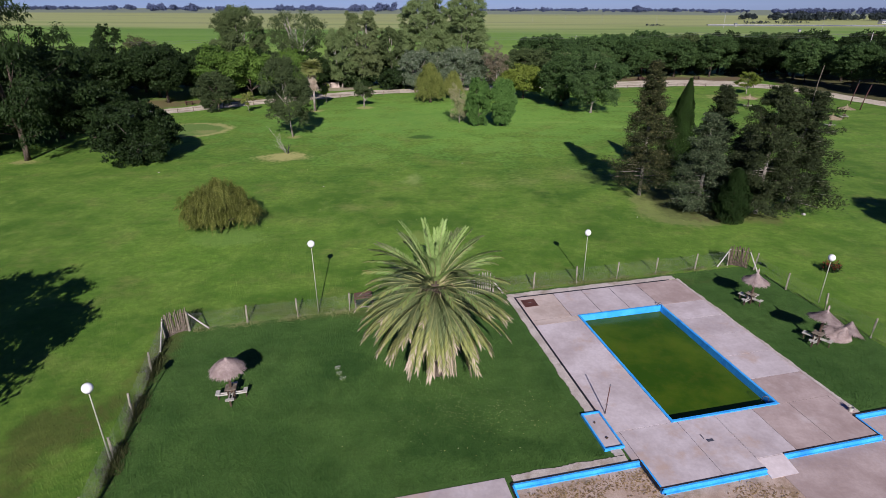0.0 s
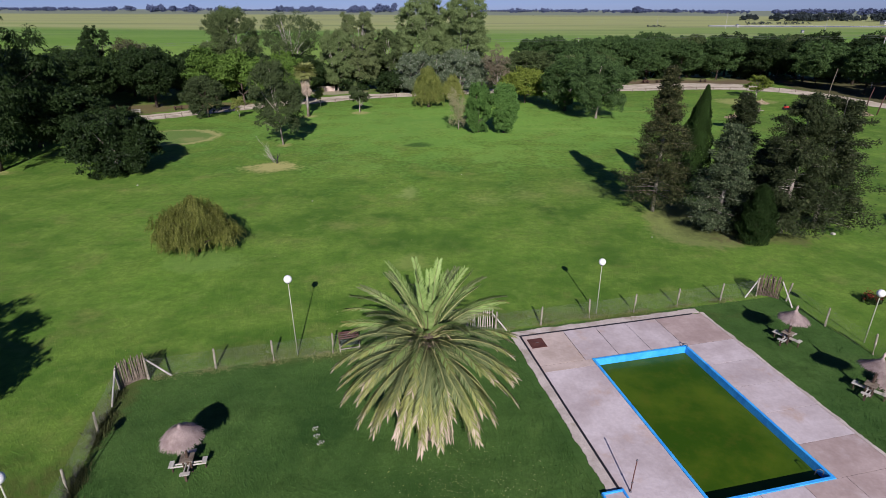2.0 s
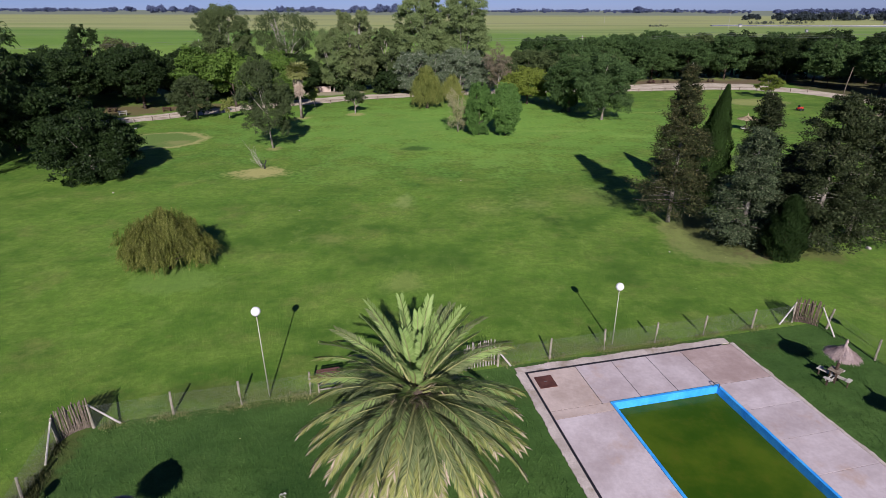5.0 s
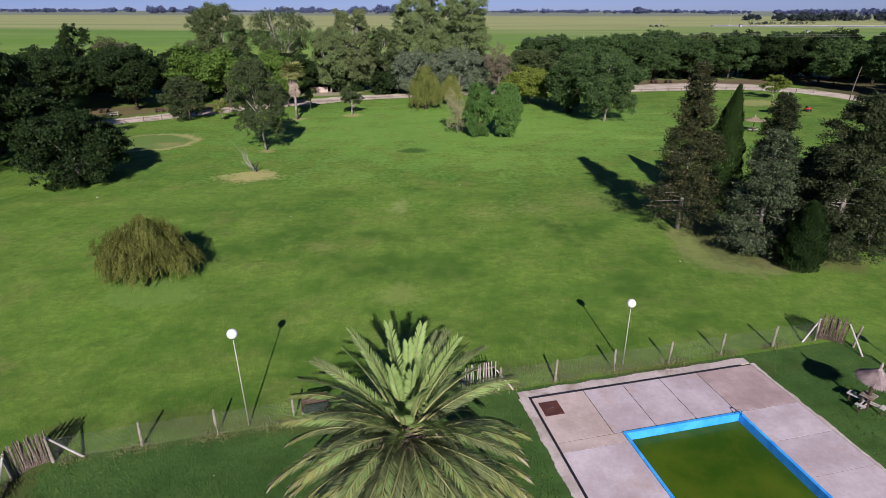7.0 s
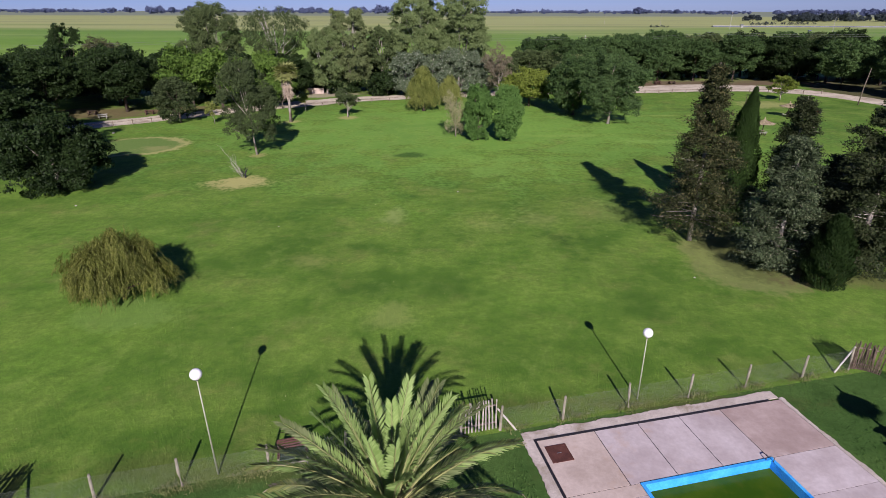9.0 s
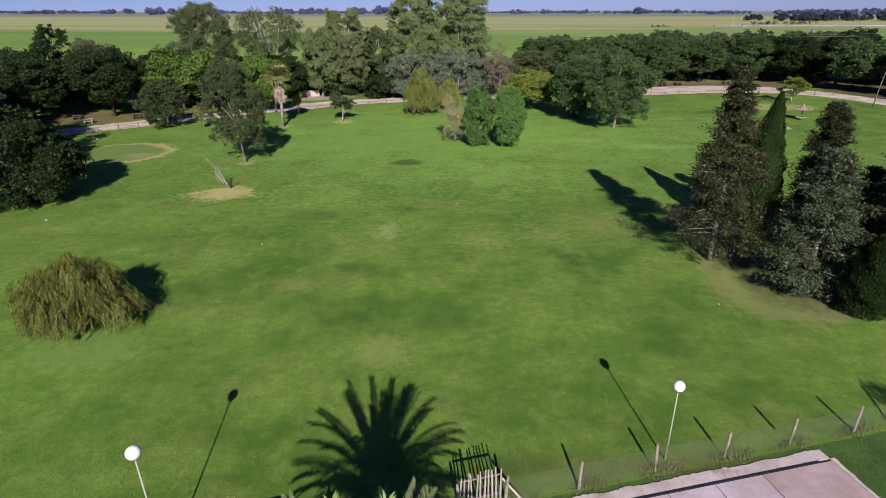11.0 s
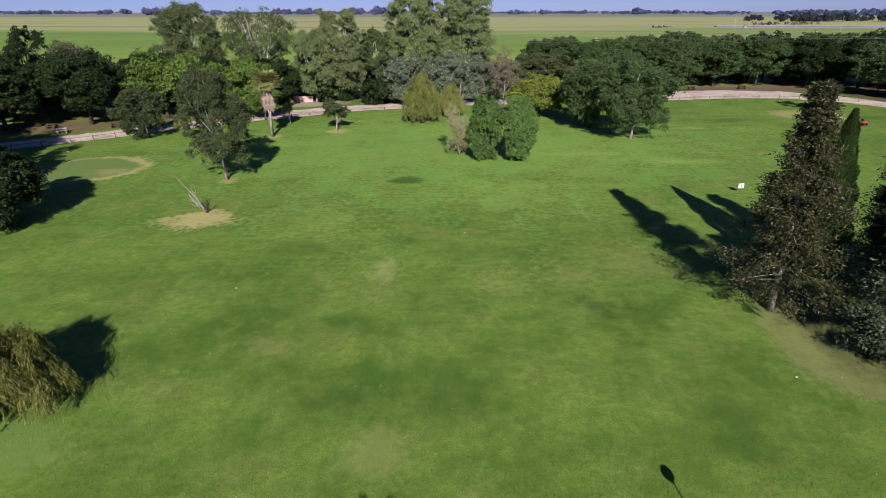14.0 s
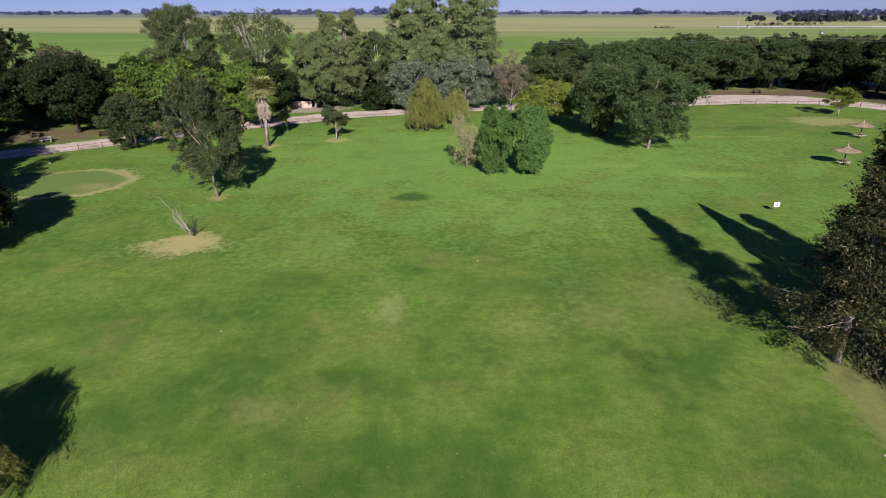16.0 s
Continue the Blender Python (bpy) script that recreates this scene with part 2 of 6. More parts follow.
STRAW, LUSH, EARTH = (0.40, 0.345, 0.150), (0.013, 0.046, 0.008), (0.16, 0.105, 0.065)
DULL, FRESH = (0.042, 0.105, 0.013), (0.24, 0.37, 0.070)
LAWN_SPOTS = [
    (10.0, 66.1, 2.6, 1.6, 0.9, 0.65, LUSH),
    (-6.3, 56.7, 4.0, 1.4, 1.0, 0.7, DULL),
    (0.1, 56.5, 3.0, 2.4, 1.0, 0.6, DULL),
    (-11.8, 76.3, 4.0, 1.8, 1.0, 0.6, DULL),
    (4.0, 75.5, 6.0, 2.0, 1.0, 0.45, DULL),
    (0.9, 82.0, 3.2, 2.2, 1.0, 0.6, DULL),
    (-3.4, 78.2, 1.9, 1.3, 1.0, 0.7, DULL),
    (13.5, 54.2, 2.8, 3.0, 1.0, 0.5, DULL),
    (-6.9, 64.6, 3.2, 2.0, 1.0, 0.35, DULL),
    (-4.9, 71.9, 1.5, 3.2, 1.0, 0.5, (0.30, 0.35, 0.12)),
    (3.4, 69.5, 3.2, 3.2, 1.0, 0.5, (0.26, 0.32, 0.085)),
    (9.8, 70.7, 3.4, 2.6, 1.0, 0.4, (0.25, 0.29, 0.085)),
    (-10.4, 61.3, 2.2, 1.8, 1.0, 0.5, (0.26, 0.28, 0.085)),
    # bright spot opposite the sun, fixed into the grass colour
    (-3.2, 52.9, 2.6, 2.2, 1.0, 0.55, (0.26, 0.32, 0.085)),
    (6.5, 90.0, 9.0, 8.0, 1.0, 0.35, FRESH),
    (14.0, 73.0, 7.0, 5.0, 1.0, 0.35, (0.25, 0.29, 0.080)),
    (-13.0, 84.0, 6.0, 8.0, 1.0, 0.3, FRESH),
    (29.4, 103.9, 5.0, 3.2, 1.0, 0.5, FRESH),
]
FAR_SPOTS = [
    (2.0, 114.0, 58.0, 36.0, 0.85, 0.55, (0.205, 0.400, 0.068)),       # broad lighter, more saturated green over the far lawn
    (41.0, 125.2, 9.5, 0.9, 1.0, 0.6, (0.27, 0.36, 0.085)),            # mowing lines on the far lawn
    (36.0, 108.4, 6.0, 0.9, 1.0, 0.55, (0.27, 0.35, 0.085)),
    (20.0, 108.2, 8.0, 1.2, 1.0, 0.5, (0.25, 0.36, 0.075)),
    (-5.2, 96.0, 2.4, 1.9, 0.7, 0.75, LUSH),
]
TREE_SPOTS = [
    (-24.1, 84.0, 3.9, 3.8, 0.8, 0.95, (0.43, 0.40, 0.150)),            # round the dead sapling
    (-46.2, 102.6, 8.3, 6.7, 0.16, 0.85, (0.40, 0.38, 0.15)),          # old bunker ring
    (-46.8, 102.6, 7.4, 5.8, 0.16, 0.95, (0.090, 0.185, 0.034)),
    (-43.0, 101.2, 3.2, 2.4, 0.8, 0.4, STRAW),
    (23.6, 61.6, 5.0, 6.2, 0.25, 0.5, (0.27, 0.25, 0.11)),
    (24.8, 62.8, 4.4, 5.6, 0.4, 0.75, (0.075, 0.085, 0.030)),             # dark olive ground under the conifers
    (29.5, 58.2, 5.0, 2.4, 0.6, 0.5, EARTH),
    (-20.6, 53.2, 4.0, 2.5, 0.45, 0.55, (0.165, 0.275, 0.060)),
    (-18.4, 125.2, 2.2, 2.0, 0.6, 0.7, STRAW),
    (-26.0, 96.5, 1.7, 1.5, 0.6, 0.6, STRAW),
    (-28.0, 121.5, 2.0, 1.8, 0.6, 0.6, STRAW),
    (-60.0, 81.2, 2.6, 1.8, 0.6, 0.6, STRAW),
]
GARDEN_SPOTS = [
    (-20.5, 26.0, 2.6, 6.0, 0.9, 0.6, (0.080, 0.068, 0.024)),  # trodden strip outside the fence
    (-18.2, 34.5, 1.3, 7.0, 0.7, 0.5, (0.10, 0.095, 0.03)),
    (-8.0, 39.4, 12.0, 1.3, 0.8, 0.5, (0.095, 0.10, 0.03)),
    (10.0, 44.0, 10.0, 1.1, 0.8, 0.5, (0.11, 0.10, 0.035)),
    (-6.3, 33.0, 2.6, 1.8, 0.8, 0.5, LUSH),
    (2.5, 26.5, 6.0, 1.2, 0.8, 0.45, LUSH),
]
WOOD_SPOTS = [
    (46.0, 132.0, 7.0, 3.0, 0.9, 0.5, LUSH),
    (64.4, 137.0, 8.5, 5.0, 0.5, 0.7, (0.36, 0.36, 0.13)),
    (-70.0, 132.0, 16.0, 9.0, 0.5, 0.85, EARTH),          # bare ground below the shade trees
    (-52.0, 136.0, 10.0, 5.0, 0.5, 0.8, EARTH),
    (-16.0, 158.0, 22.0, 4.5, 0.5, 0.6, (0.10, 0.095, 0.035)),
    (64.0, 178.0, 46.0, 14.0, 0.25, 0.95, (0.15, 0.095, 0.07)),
    # dark brown ground tone standing in for the east wood's near-black depth
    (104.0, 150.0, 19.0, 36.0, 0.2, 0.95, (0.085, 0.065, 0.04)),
    (-30.0, 155.6, 9.0, 5.0, 0.4, 0.8, (0.40, 0.33, 0.26)),
]
PATCHES = LAWN_SPOTS + FAR_SPOTS + TREE_SPOTS + GARDEN_SPOTS + WOOD_SPOTS

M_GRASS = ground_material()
M_CONCRETE = surface("weathered_concrete", (0.43, 0.365, 0.362), (0.61, 0.545, 0.552), 0.38, 0.85, 0.25, 0.25, 0.008,
                     stain=(0.45, 0.325, 0.25), per_object=0.16, grain=0.18, blot=0.75)
M_CONCRETE_WARM = surface("beige_concrete", (0.44, 0.355, 0.305), (0.60, 0.50, 0.445), 0.5, 0.85, 0.25, 0.25, 0.008,
                          stain=(0.42, 0.30, 0.22), per_object=0.12, grain=0.18, blot=0.6)
M_CONCRETE_BROWN = surface("reddish_concrete", (0.35, 0.265, 0.24), (0.50, 0.40, 0.37), 0.45, 0.85, 0.25, 0.25, 0.008,
                           stain=(0.54, 0.47, 0.46), per_object=0.12, grain=0.18, blot=0.6)
M_BORDER = surface("crumbling_concrete", (0.42, 0.365, 0.32), (0.61, 0.545, 0.49), 1.1, 0.9, 0.2, 0.3, 0.012, stain=(0.22, 0.18, 0.11))
M_BITUMEN = surface("bitumen_joint", (0.012, 0.011, 0.014), (0.03, 0.028, 0.034), 3.0, 0.6, 0.4, 0.3, 0.005)
M_BLUE = surface("pool_blue_paint", (0.030, 0.330, 0.86), (0.075, 0.490, 0.96), 1.3, 0.45, 0.45, 0.2, 0.004, stain=(0.016, 0.180, 0.66))
M_SAND = surface("dry_litter_sand", (0.40, 0.295, 0.225), (0.55, 0.43, 0.35), 1.6, 0.95, 0.1, 0.35, 0.015, stain=(0.20, 0.135, 0.06))
M_RUST = surface("rusty_hatch", (0.075, 0.028, 0.022), (0.13, 0.05, 0.038), 3.0, 0.8, 0.3, 0.4, 0.01)
M_POST = surface("weathered_post", (0.22, 0.20, 0.15), (0.38, 0.35, 0.28), 4.0, 0.85, 0.2, 0.6, 0.01)
M_PICKET = surface("sun_bleached_sticks", (0.34, 0.31, 0.26), (0.58, 0.55, 0.48), 5.0, 0.85, 0.2, 0.6, 0.01, per_object=0.3)
M_STICK = surface("peeled_sticks", (0.15, 0.12, 0.09), (0.38, 0.32, 0.25), 5.0, 0.85, 0.2, 0.6, 0.01, per_object=0.5)
M_DARKSTICK = surface("dark_sticks", (0.10, 0.075, 0.055), (0.26, 0.20, 0.15), 5.0, 0.85, 0.2, 0.6, 0.01, per_object=0.6)
M_DARKWOOD = surface("dark_timber", (0.055, 0.036, 0.026), (0.11, 0.075, 0.052), 4.0, 0.8, 0.25, 0.5, 0.01)
M_REDWOOD = surface("red_stained_timber", (0.060, 0.026, 0.022), (0.115, 0.052, 0.044), 4.0, 0.75, 0.3, 0.4, 0.01)
M_GREENPAINT = surface("green_painted_sheet", (0.022, 0.045, 0.026), (0.040, 0.072, 0.042), 3.0, 0.55, 0.4, 0.2, 0.004)
M_WHITEPAINT = surface("chipped_white_paint", (0.36, 0.345, 0.30), (0.58, 0.56, 0.50), 3.0, 0.6, 0.4, 0.2, 0.004, stain=(0.35, 0.31, 0.25))
M_GLOBE = surface("opal_globe", (0.78, 0.78, 0.78), (0.86, 0.86, 0.85), 2.0, 0.35, 0.5, 0.0, 0.001)
M_POLE = surface("cream_painted_steel", (0.28, 0.30, 0.21), (0.40, 0.41, 0.31), 2.5, 0.5, 0.4, 0.1, 0.002, stain=(0.3, 0.27, 0.18))
M_STEEL = surface("grey_steel", (0.14, 0.14, 0.16), (0.24, 0.24, 0.27), 3.0, 0.45, 0.5, 0.1, 0.002, metal=0.6)
M_WIRE = surface("galvanised_wire", (0.14, 0.15, 0.14), (0.22, 0.23, 0.21), 3.0, 0.5, 0.4, 0.0, 0.001)
M_THATCH = surface("grey_thatch", (0.40, 0.305, 0.28), (0.65, 0.525, 0.485), 2.2, 0.95, 0.1, 0.9, 0.03)
M_THATCH_GOLD = surface("sunlit_thatch", (0.40, 0.31, 0.19), (0.62, 0.52, 0.36), 2.2, 0.95, 0.1, 0.9, 0.03)
M_ROAD = surface("dirt_track", (0.45, 0.39, 0.295), (0.66, 0.59, 0.475), 0.35, 0.95, 0.1, 0.5, 0.03, stain=(0.22, 0.16, 0.12))
M_BARK = surface("brown_bark", (0.075, 0.058, 0.045), (0.17, 0.135, 0.105), 2.5, 0.95, 0.1, 0.9, 0.04)
M_PALEBARK = surface("pale_bark", (0.24, 0.205, 0.175), (0.44, 0.40, 0.355), 1.2, 0.85, 0.2, 0.5, 0.02, stain=(0.22, 0.15, 0.11))
M_PALMBARK = surface("palm_bark", (0.11, 0.085, 0.065), (0.24, 0.19, 0.15), 3.0, 0.95, 0.1, 1.0, 0.05)
M_BRICK = surface("pink_masonry", (0.38, 0.30, 0.25), (0.55, 0.455, 0.40), 0.8, 0.9, 0.2, 0.4, 0.01)
M_PALEWALL = surface("pale_wall", (0.38, 0.37, 0.36), (0.52, 0.51, 0.50), 0.05, 0.9, 0.2, 0.1, 0.01)
M_REDPAINT = surface("red_paint", (0.42, 0.03, 0.02), (0.55, 0.05, 0.035), 2.0, 0.45, 0.5, 0.1, 0.003)
M_RAIL = surface("grey_rail", (0.10, 0.115, 0.15), (0.16, 0.18, 0.22), 0.05, 0.6, 0.3, 0.1, 0.01)


def water_material():
    mat, tree, bsdf = shader("algae_water", 0.22, 0.12)
    pos = position(tree)
    col = mixc(tree, noisef(tree, 0.35, 5.0, 0.6, pos, 0.35, 0.7), (0.028, 0.072, 0.003), (0.066, 0.112, 0.006))
    col = mixc(tree, mathn(tree, "MULTIPLY", noisef(tree, 1.4, 4.0, 0.65, pos, 0.5, 0.75), 0.25), col, (0.085, 0.075, 0.010))
    tree.links.new(col, bsdf.inputs["Base Color"])
    bump(tree, bsdf, noisef(tree, 3.0, 2.0, 0.5, pos), 0.03, 0.02)
    return mat


M_WATER = water_material()
L_BROAD = foliage("broadleaf_leaves", (0.046, 0.104, 0.022), (0.128, 0.248, 0.058))
L_SHEOAK = foliage("sheoak_needles", (0.026, 0.044, 0.016), (0.086, 0.118, 0.046))
L_FAN = foliage("fan_palm_leaves", (0.16, 0.20, 0.055), (0.38, 0.40, 0.15))
L_WOOD = foliage("woodland_leaves", (0.022, 0.050, 0.015), (0.088, 0.152, 0.046))
L_DARK = foliage("dark_leaves", (0.011, 0.023, 0.007), (0.034, 0.062, 0.017))
L_LIGHT = foliage("light_leaves", (0.051, 0.107, 0.017), (0.127, 0.212, 0.037))
L_EUC = foliage("gum_leaves", (0.056, 0.088, 0.030), (0.190, 0.232, 0.095))
L_GUMLIGHT = foliage("fresh_gum_leaves", (0.066, 0.108, 0.034), (0.205, 0.268, 0.105))
L_OLIVE = foliage("grey_olive_leaves", (0.034, 0.058, 0.020), (0.118, 0.158, 0.058))
L_ROUND = foliage("round_tree_leaves", (0.031, 0.066, 0.020), (0.110, 0.182, 0.060))
L_YGREEN = foliage("yellow_green_leaves", (0.081, 0.121, 0.015), (0.213, 0.270, 0.046))
L_GREY = foliage("poplar_leaves", (0.045, 0.074, 0.038), (0.180, 0.230, 0.135), tip=(0.42, 0.46, 0.37))
L_CEDAR = foliage("cedar_needles", (0.014, 0.023, 0.008), (0.082, 0.092, 0.034), tip=(0.150, 0.136, 0.060), through=0.12)
L_CEDARGREY = foliage("grey_cedar_needles", (0.020, 0.036, 0.015), (0.104, 0.140, 0.068), tip=(0.17, 0.20, 0.115), through=0.12)
L_CEDARDARK = foliage("dark_cedar_needles", (0.009, 0.017, 0.006), (0.050, 0.068, 0.026), tip=(0.096, 0.108, 0.048), through=0.12)
L_COLUMN = foliage("cypress_sprays", (0.016, 0.036, 0.008), (0.040, 0.078, 0.019), through=0.12)
L_CYPRESS = foliage("cypress_needles", (0.010, 0.024, 0.006), (0.030, 0.056, 0.015), through=0.1)
L_WILLOW = foliage("willow_leaves", (0.044, 0.060, 0.012), (0.240, 0.262, 0.056), tip=(0.25, 0.255, 0.08))
L_YELLOW = foliage("yellowing_leaves", (0.085, 0.118, 0.022), (0.265, 0.292, 0.078))
L_PALE = foliage("pale_twigs", (0.22, 0.22, 0.105), (0.43, 0.41, 0.23))
L_PALM = foliage("palm_green", (0.070, 0.106, 0.036), (0.245, 0.290, 0.130), through=0.14, rough=0.42)
L_PALMYOUNG = foliage("palm_young_green", (0.175, 0.290, 0.070), (0.370, 0.490, 0.180), through=0.25, rough=0.42)
L_PALMOLD = foliage("palm_ageing_olive", (0.125, 0.152, 0.036), (0.365, 0.385, 0.135), through=0.14, rough=0.5)
L_PALMDRY = foliage("palm_dry_straw", (0.32, 0.255, 0.185), (0.60, 0.50, 0.40), through=0.12, rough=0.7)
M_STALK = surface("palm_stalk", (0.22, 0.24, 0.09), (0.35, 0.35, 0.15), 4.0, 0.5, 0.4, 0.1, 0.003)
M_GUMBARK = surface("peeling_gum_bark", (0.30, 0.27, 0.23), (0.52, 0.48, 0.43), 1.2, 0.8, 0.2, 0.4, 0.02, stain=(0.25, 0.18, 0.13))
# far foliage: blue distance haze is mixed into these leaf colours
L_HAZEWOOD = foliage("far_grove_hazed_leaves", (0.085, 0.108, 0.200), (0.125, 0.155, 0.265))
L_HAZEHEDGE = foliage("far_hedge_hazed_leaves", (0.026, 0.038, 0.044), (0.058, 0.074, 0.076))
L_FLOWER = foliage("wild_flowers", (0.50, 0.50, 0.12), (0.75, 0.75, 0.45), through=0.1)
L_LITTER = foliage("dry_grass_litter", (0.20, 0.13, 0.06), (0.42, 0.31, 0.16), through=0.1)
L_WHITEFLOWER = foliage("white_blooms", (0.62, 0.63, 0.54), (0.86, 0.86, 0.80), through=0.1)
L_REDFLOWER = foliage("red_flowers", (0.10, 0.016, 0.014), (0.22, 0.035, 0.026), through=0.15)


# ---------- building helpers ----------
def finish(name, me, material, parent=None, label="", smooth=False):
    ob = new(name, me)
    if material:
        me.materials.append(material)
    if smooth:
        me.shade_smooth()
    if parent is not None:
        ob.parent = parent
    if label:
        ob["label"] = label
    return ob


def part(name, bm, material, parent=None, label="", smooth=False):
    me = bpy.data.meshes.new(name)
    bm.to_mesh(me)
    bm.free()
    return finish(name, me, material, parent, label, smooth)


def share(name, me, parent, m, label=""):
    """Another object on a mesh that is already built."""
    ob = new(name, me)
    ob.parent = parent
    ob.matrix_local = m
    if label:
        ob["label"] = label
    return ob


def thing(name, m, label, category, group="", kind=""):
    ob = new(name)
    ob.empty_display_size = 0.3
    ob.matrix_world = m
    return tagged(ob, label, category, group, kind)


def box(bm, sx, sy, sz, m=None, bevel=0.0):
    m = m or Matrix()
    made = bmesh.ops.create_cube(bm, size=1.0, matrix=m @ Matrix.Diagonal((sx, sy, sz, 1)))
    if bevel:
        edges = list({e for v in made["verts"] for e in v.link_edges})
        bmesh.ops.bevel(bm, geom=edges, offset=bevel, segments=1, affect="EDGES")
    return bm


def rod(bm, a, b, r0, r1=None, seg=8):
    """A tapered round bar from a to b."""
    a, b = Vector(a), Vector(b)
    r1 = r0 if r1 is None else r1
    d = b - a
    m = Matrix.Translation((a + b) / 2) @ d.to_track_quat("Z", "Y").to_matrix().to_4x4()
    bmesh.ops.create_cone(bm, cap_ends=True, segments=seg, radius1=r0, radius2=max(r1, 0.0005), depth=d.length, matrix=m)
    return bm


def tube(bm, points, radii, seg=8):
    """A bent tapering tube through the points."""
    rings = []
    pts = [Vector(p) for p in points]
    for i, p in enumerate(pts):
        d = (pts[min(i + 1, len(pts) - 1)] - pts[max(i - 1, 0)]).normalized()
        q = d.to_track_quat("Z", "Y")
        rings.append([bm.verts.new(p + q @ Vector((math.cos(2 * math.pi * k / seg) * radii[i], math.sin(2 * math.pi * k / seg) * radii[i], 0)))
                      for k in range(seg)])
    for a, b in zip(rings, rings[1:]):
        for k in range(seg):
            bm.faces.new((a[k], a[(k + 1) % seg], b[(k + 1) % seg], b[k]))
    bm.faces.new(rings[-1])
    bm.faces.new(rings[0][::-1])
    return bm


def lathe(bm, profile, seg=24, wobble=0.0, rng=None):
    """Turns (radius, height) pairs round the z axis; closes an end of radius 0."""
    rings = []
    for r, z in profile:
        if r <= 0:
            rings.append([bm.verts.new((0, 0, z))])
        else:
            rings.append([bm.verts.new((math.cos(2 * math.pi * k / seg) * r * (1 + wobble * (rng.random() - 0.5 if rng else 0)),
                                        math.sin(2 * math.pi * k / seg) * r * (1 + wobble * (rng.random() - 0.5 if rng else 0)),
                                        z + (wobble * r * (rng.random() - 0.5) if rng else 0))) for k in range(seg)])
    for a, b in zip(rings, rings[1:]):
        for k in range(seg):
            j = (k + 1) % seg
            if len(a) == 1 and len(b) > 1:
                bm.faces.new((a[0], b[j], b[k])[::-1])
            elif len(b) == 1 and len(a) > 1:
                bm.faces.new((a[k], a[j], b[0]))
            elif len(a) > 1:
                bm.faces.new((a[k], a[j], b[j], b[k]))
    return bm


def quads(name, v, material, parent=None, label=""):
    """One mesh of many blades: v has shape (n, corners, 3)."""
    n, k = v.shape[:2]
    me = bpy.data.meshes.new(name)
    me.vertices.add(k * n)
    me.vertices.foreach_set("co", np.ascontiguousarray(v, dtype=np.float32).ravel())
    me.loops.add(k * n)
    me.loops.foreach_set("vertex_index", np.arange(k * n, dtype=np.int32))
    me.polygons.add(n)
    me.polygons.foreach_set("loop_start", np.arange(0, k * n, k, dtype=np.int32))
    me.update(calc_edges=True)
    me.validate()
    return finish(name, me, material, parent, label)


def unit(a):
    return a / np.maximum(np.linalg.norm(a, axis=-1, keepdims=True), 1e-9)


def blades(rng, pts, along, face, length, width):
    """Pointed, slightly cupped leaf blades at pts that run along one way and face another."""
    along = unit(along)
    side = unit(np.cross(along, face))
    up = unit(np.cross(side, along))
    ln = (length * (0.65 + 0.7 * rng.random(len(pts))))[:, None]
    wd = (width * (0.65 + 0.7 * rng.random(len(pts))))[:, None]
    mid = pts + along * ln * 0.45 + up * wd * 0.18
    return np.stack([pts, mid + side * wd * 0.5, pts + along * ln, mid - side * wd * 0.5], 1)


def leaves(rng, pts, along, face, length, width):
    """Small pointed three-cornered leaf sprays."""
    along = unit(along)
    side = unit(np.cross(along, face))
    ln = (length * (0.6 + 0.8 * rng.random(len(pts))))[:, None]
    wd = (width * (0.6 + 0.8 * rng.random(len(pts))))[:, None]
    return np.stack([pts - side * wd * 0.5, pts + side * wd * 0.5, pts + along * ln], 1)


def cards(rng, pts, normal, size, droop=0.0, spread=0.58):
    """Leaf sprays near the surface of a crown: blades that mostly face outwards."""
    face = unit(unit(normal) + spread * rng.normal(size=pts.shape))
    along = unit(np.cross(face, rng.normal(size=pts.shape)))
    along[:, 2] -= droop
    return leaves(rng, pts, along, face, size * 1.4, size)


def shell(rng, n, lobes, depth=0.35, sub=11):
    """Points in the leaf clumps that sit on the skin of rounded boughs, and the way out of each."""
    lobes = np.array(lobes, float)
    if sub:
        small = []
        for x, y, z, a, b in lobes:
            d = unit(rng.normal(size=(sub, 3)))
            d[d[:, 2] < -0.5, 2] *= -0.6
            k = rng.uniform(0.26, 0.52, sub)
            r = rng.uniform(0.6, 1.08, sub)
            for (dx, dy, dz), s, q in zip(d, k, r):
                small.append((x + dx * a * q, y + dy * a * q, z + dz * b * q, a * s, b * s * 0.8))
        lobes = np.concatenate([lobes * (1, 1, 1, 0.8, 0.8), np.array(small)])
    area = (lobes[:, 3] * lobes[:, 4]) + 0.02
    if sub:
        area[: len(lobes) // (sub + 1)] *= 0.35
    pick = rng.choice(len(lobes), n, p=area / area.sum())
    d = unit(rng.normal(size=(n, 3)))
    low = d[:, 2] < -0.55
    d[low, 2] *= -0.5
    d = unit(d)
    r = 1.0 - depth * rng.random(n) ** 1.3 + 0.14 * rng.normal(size=n)
    half = np.stack([lobes[pick, 3], lobes[pick, 3], lobes[pick, 4]], 1)
    return lobes[pick, :3] + d * half * r[:, None], d / half


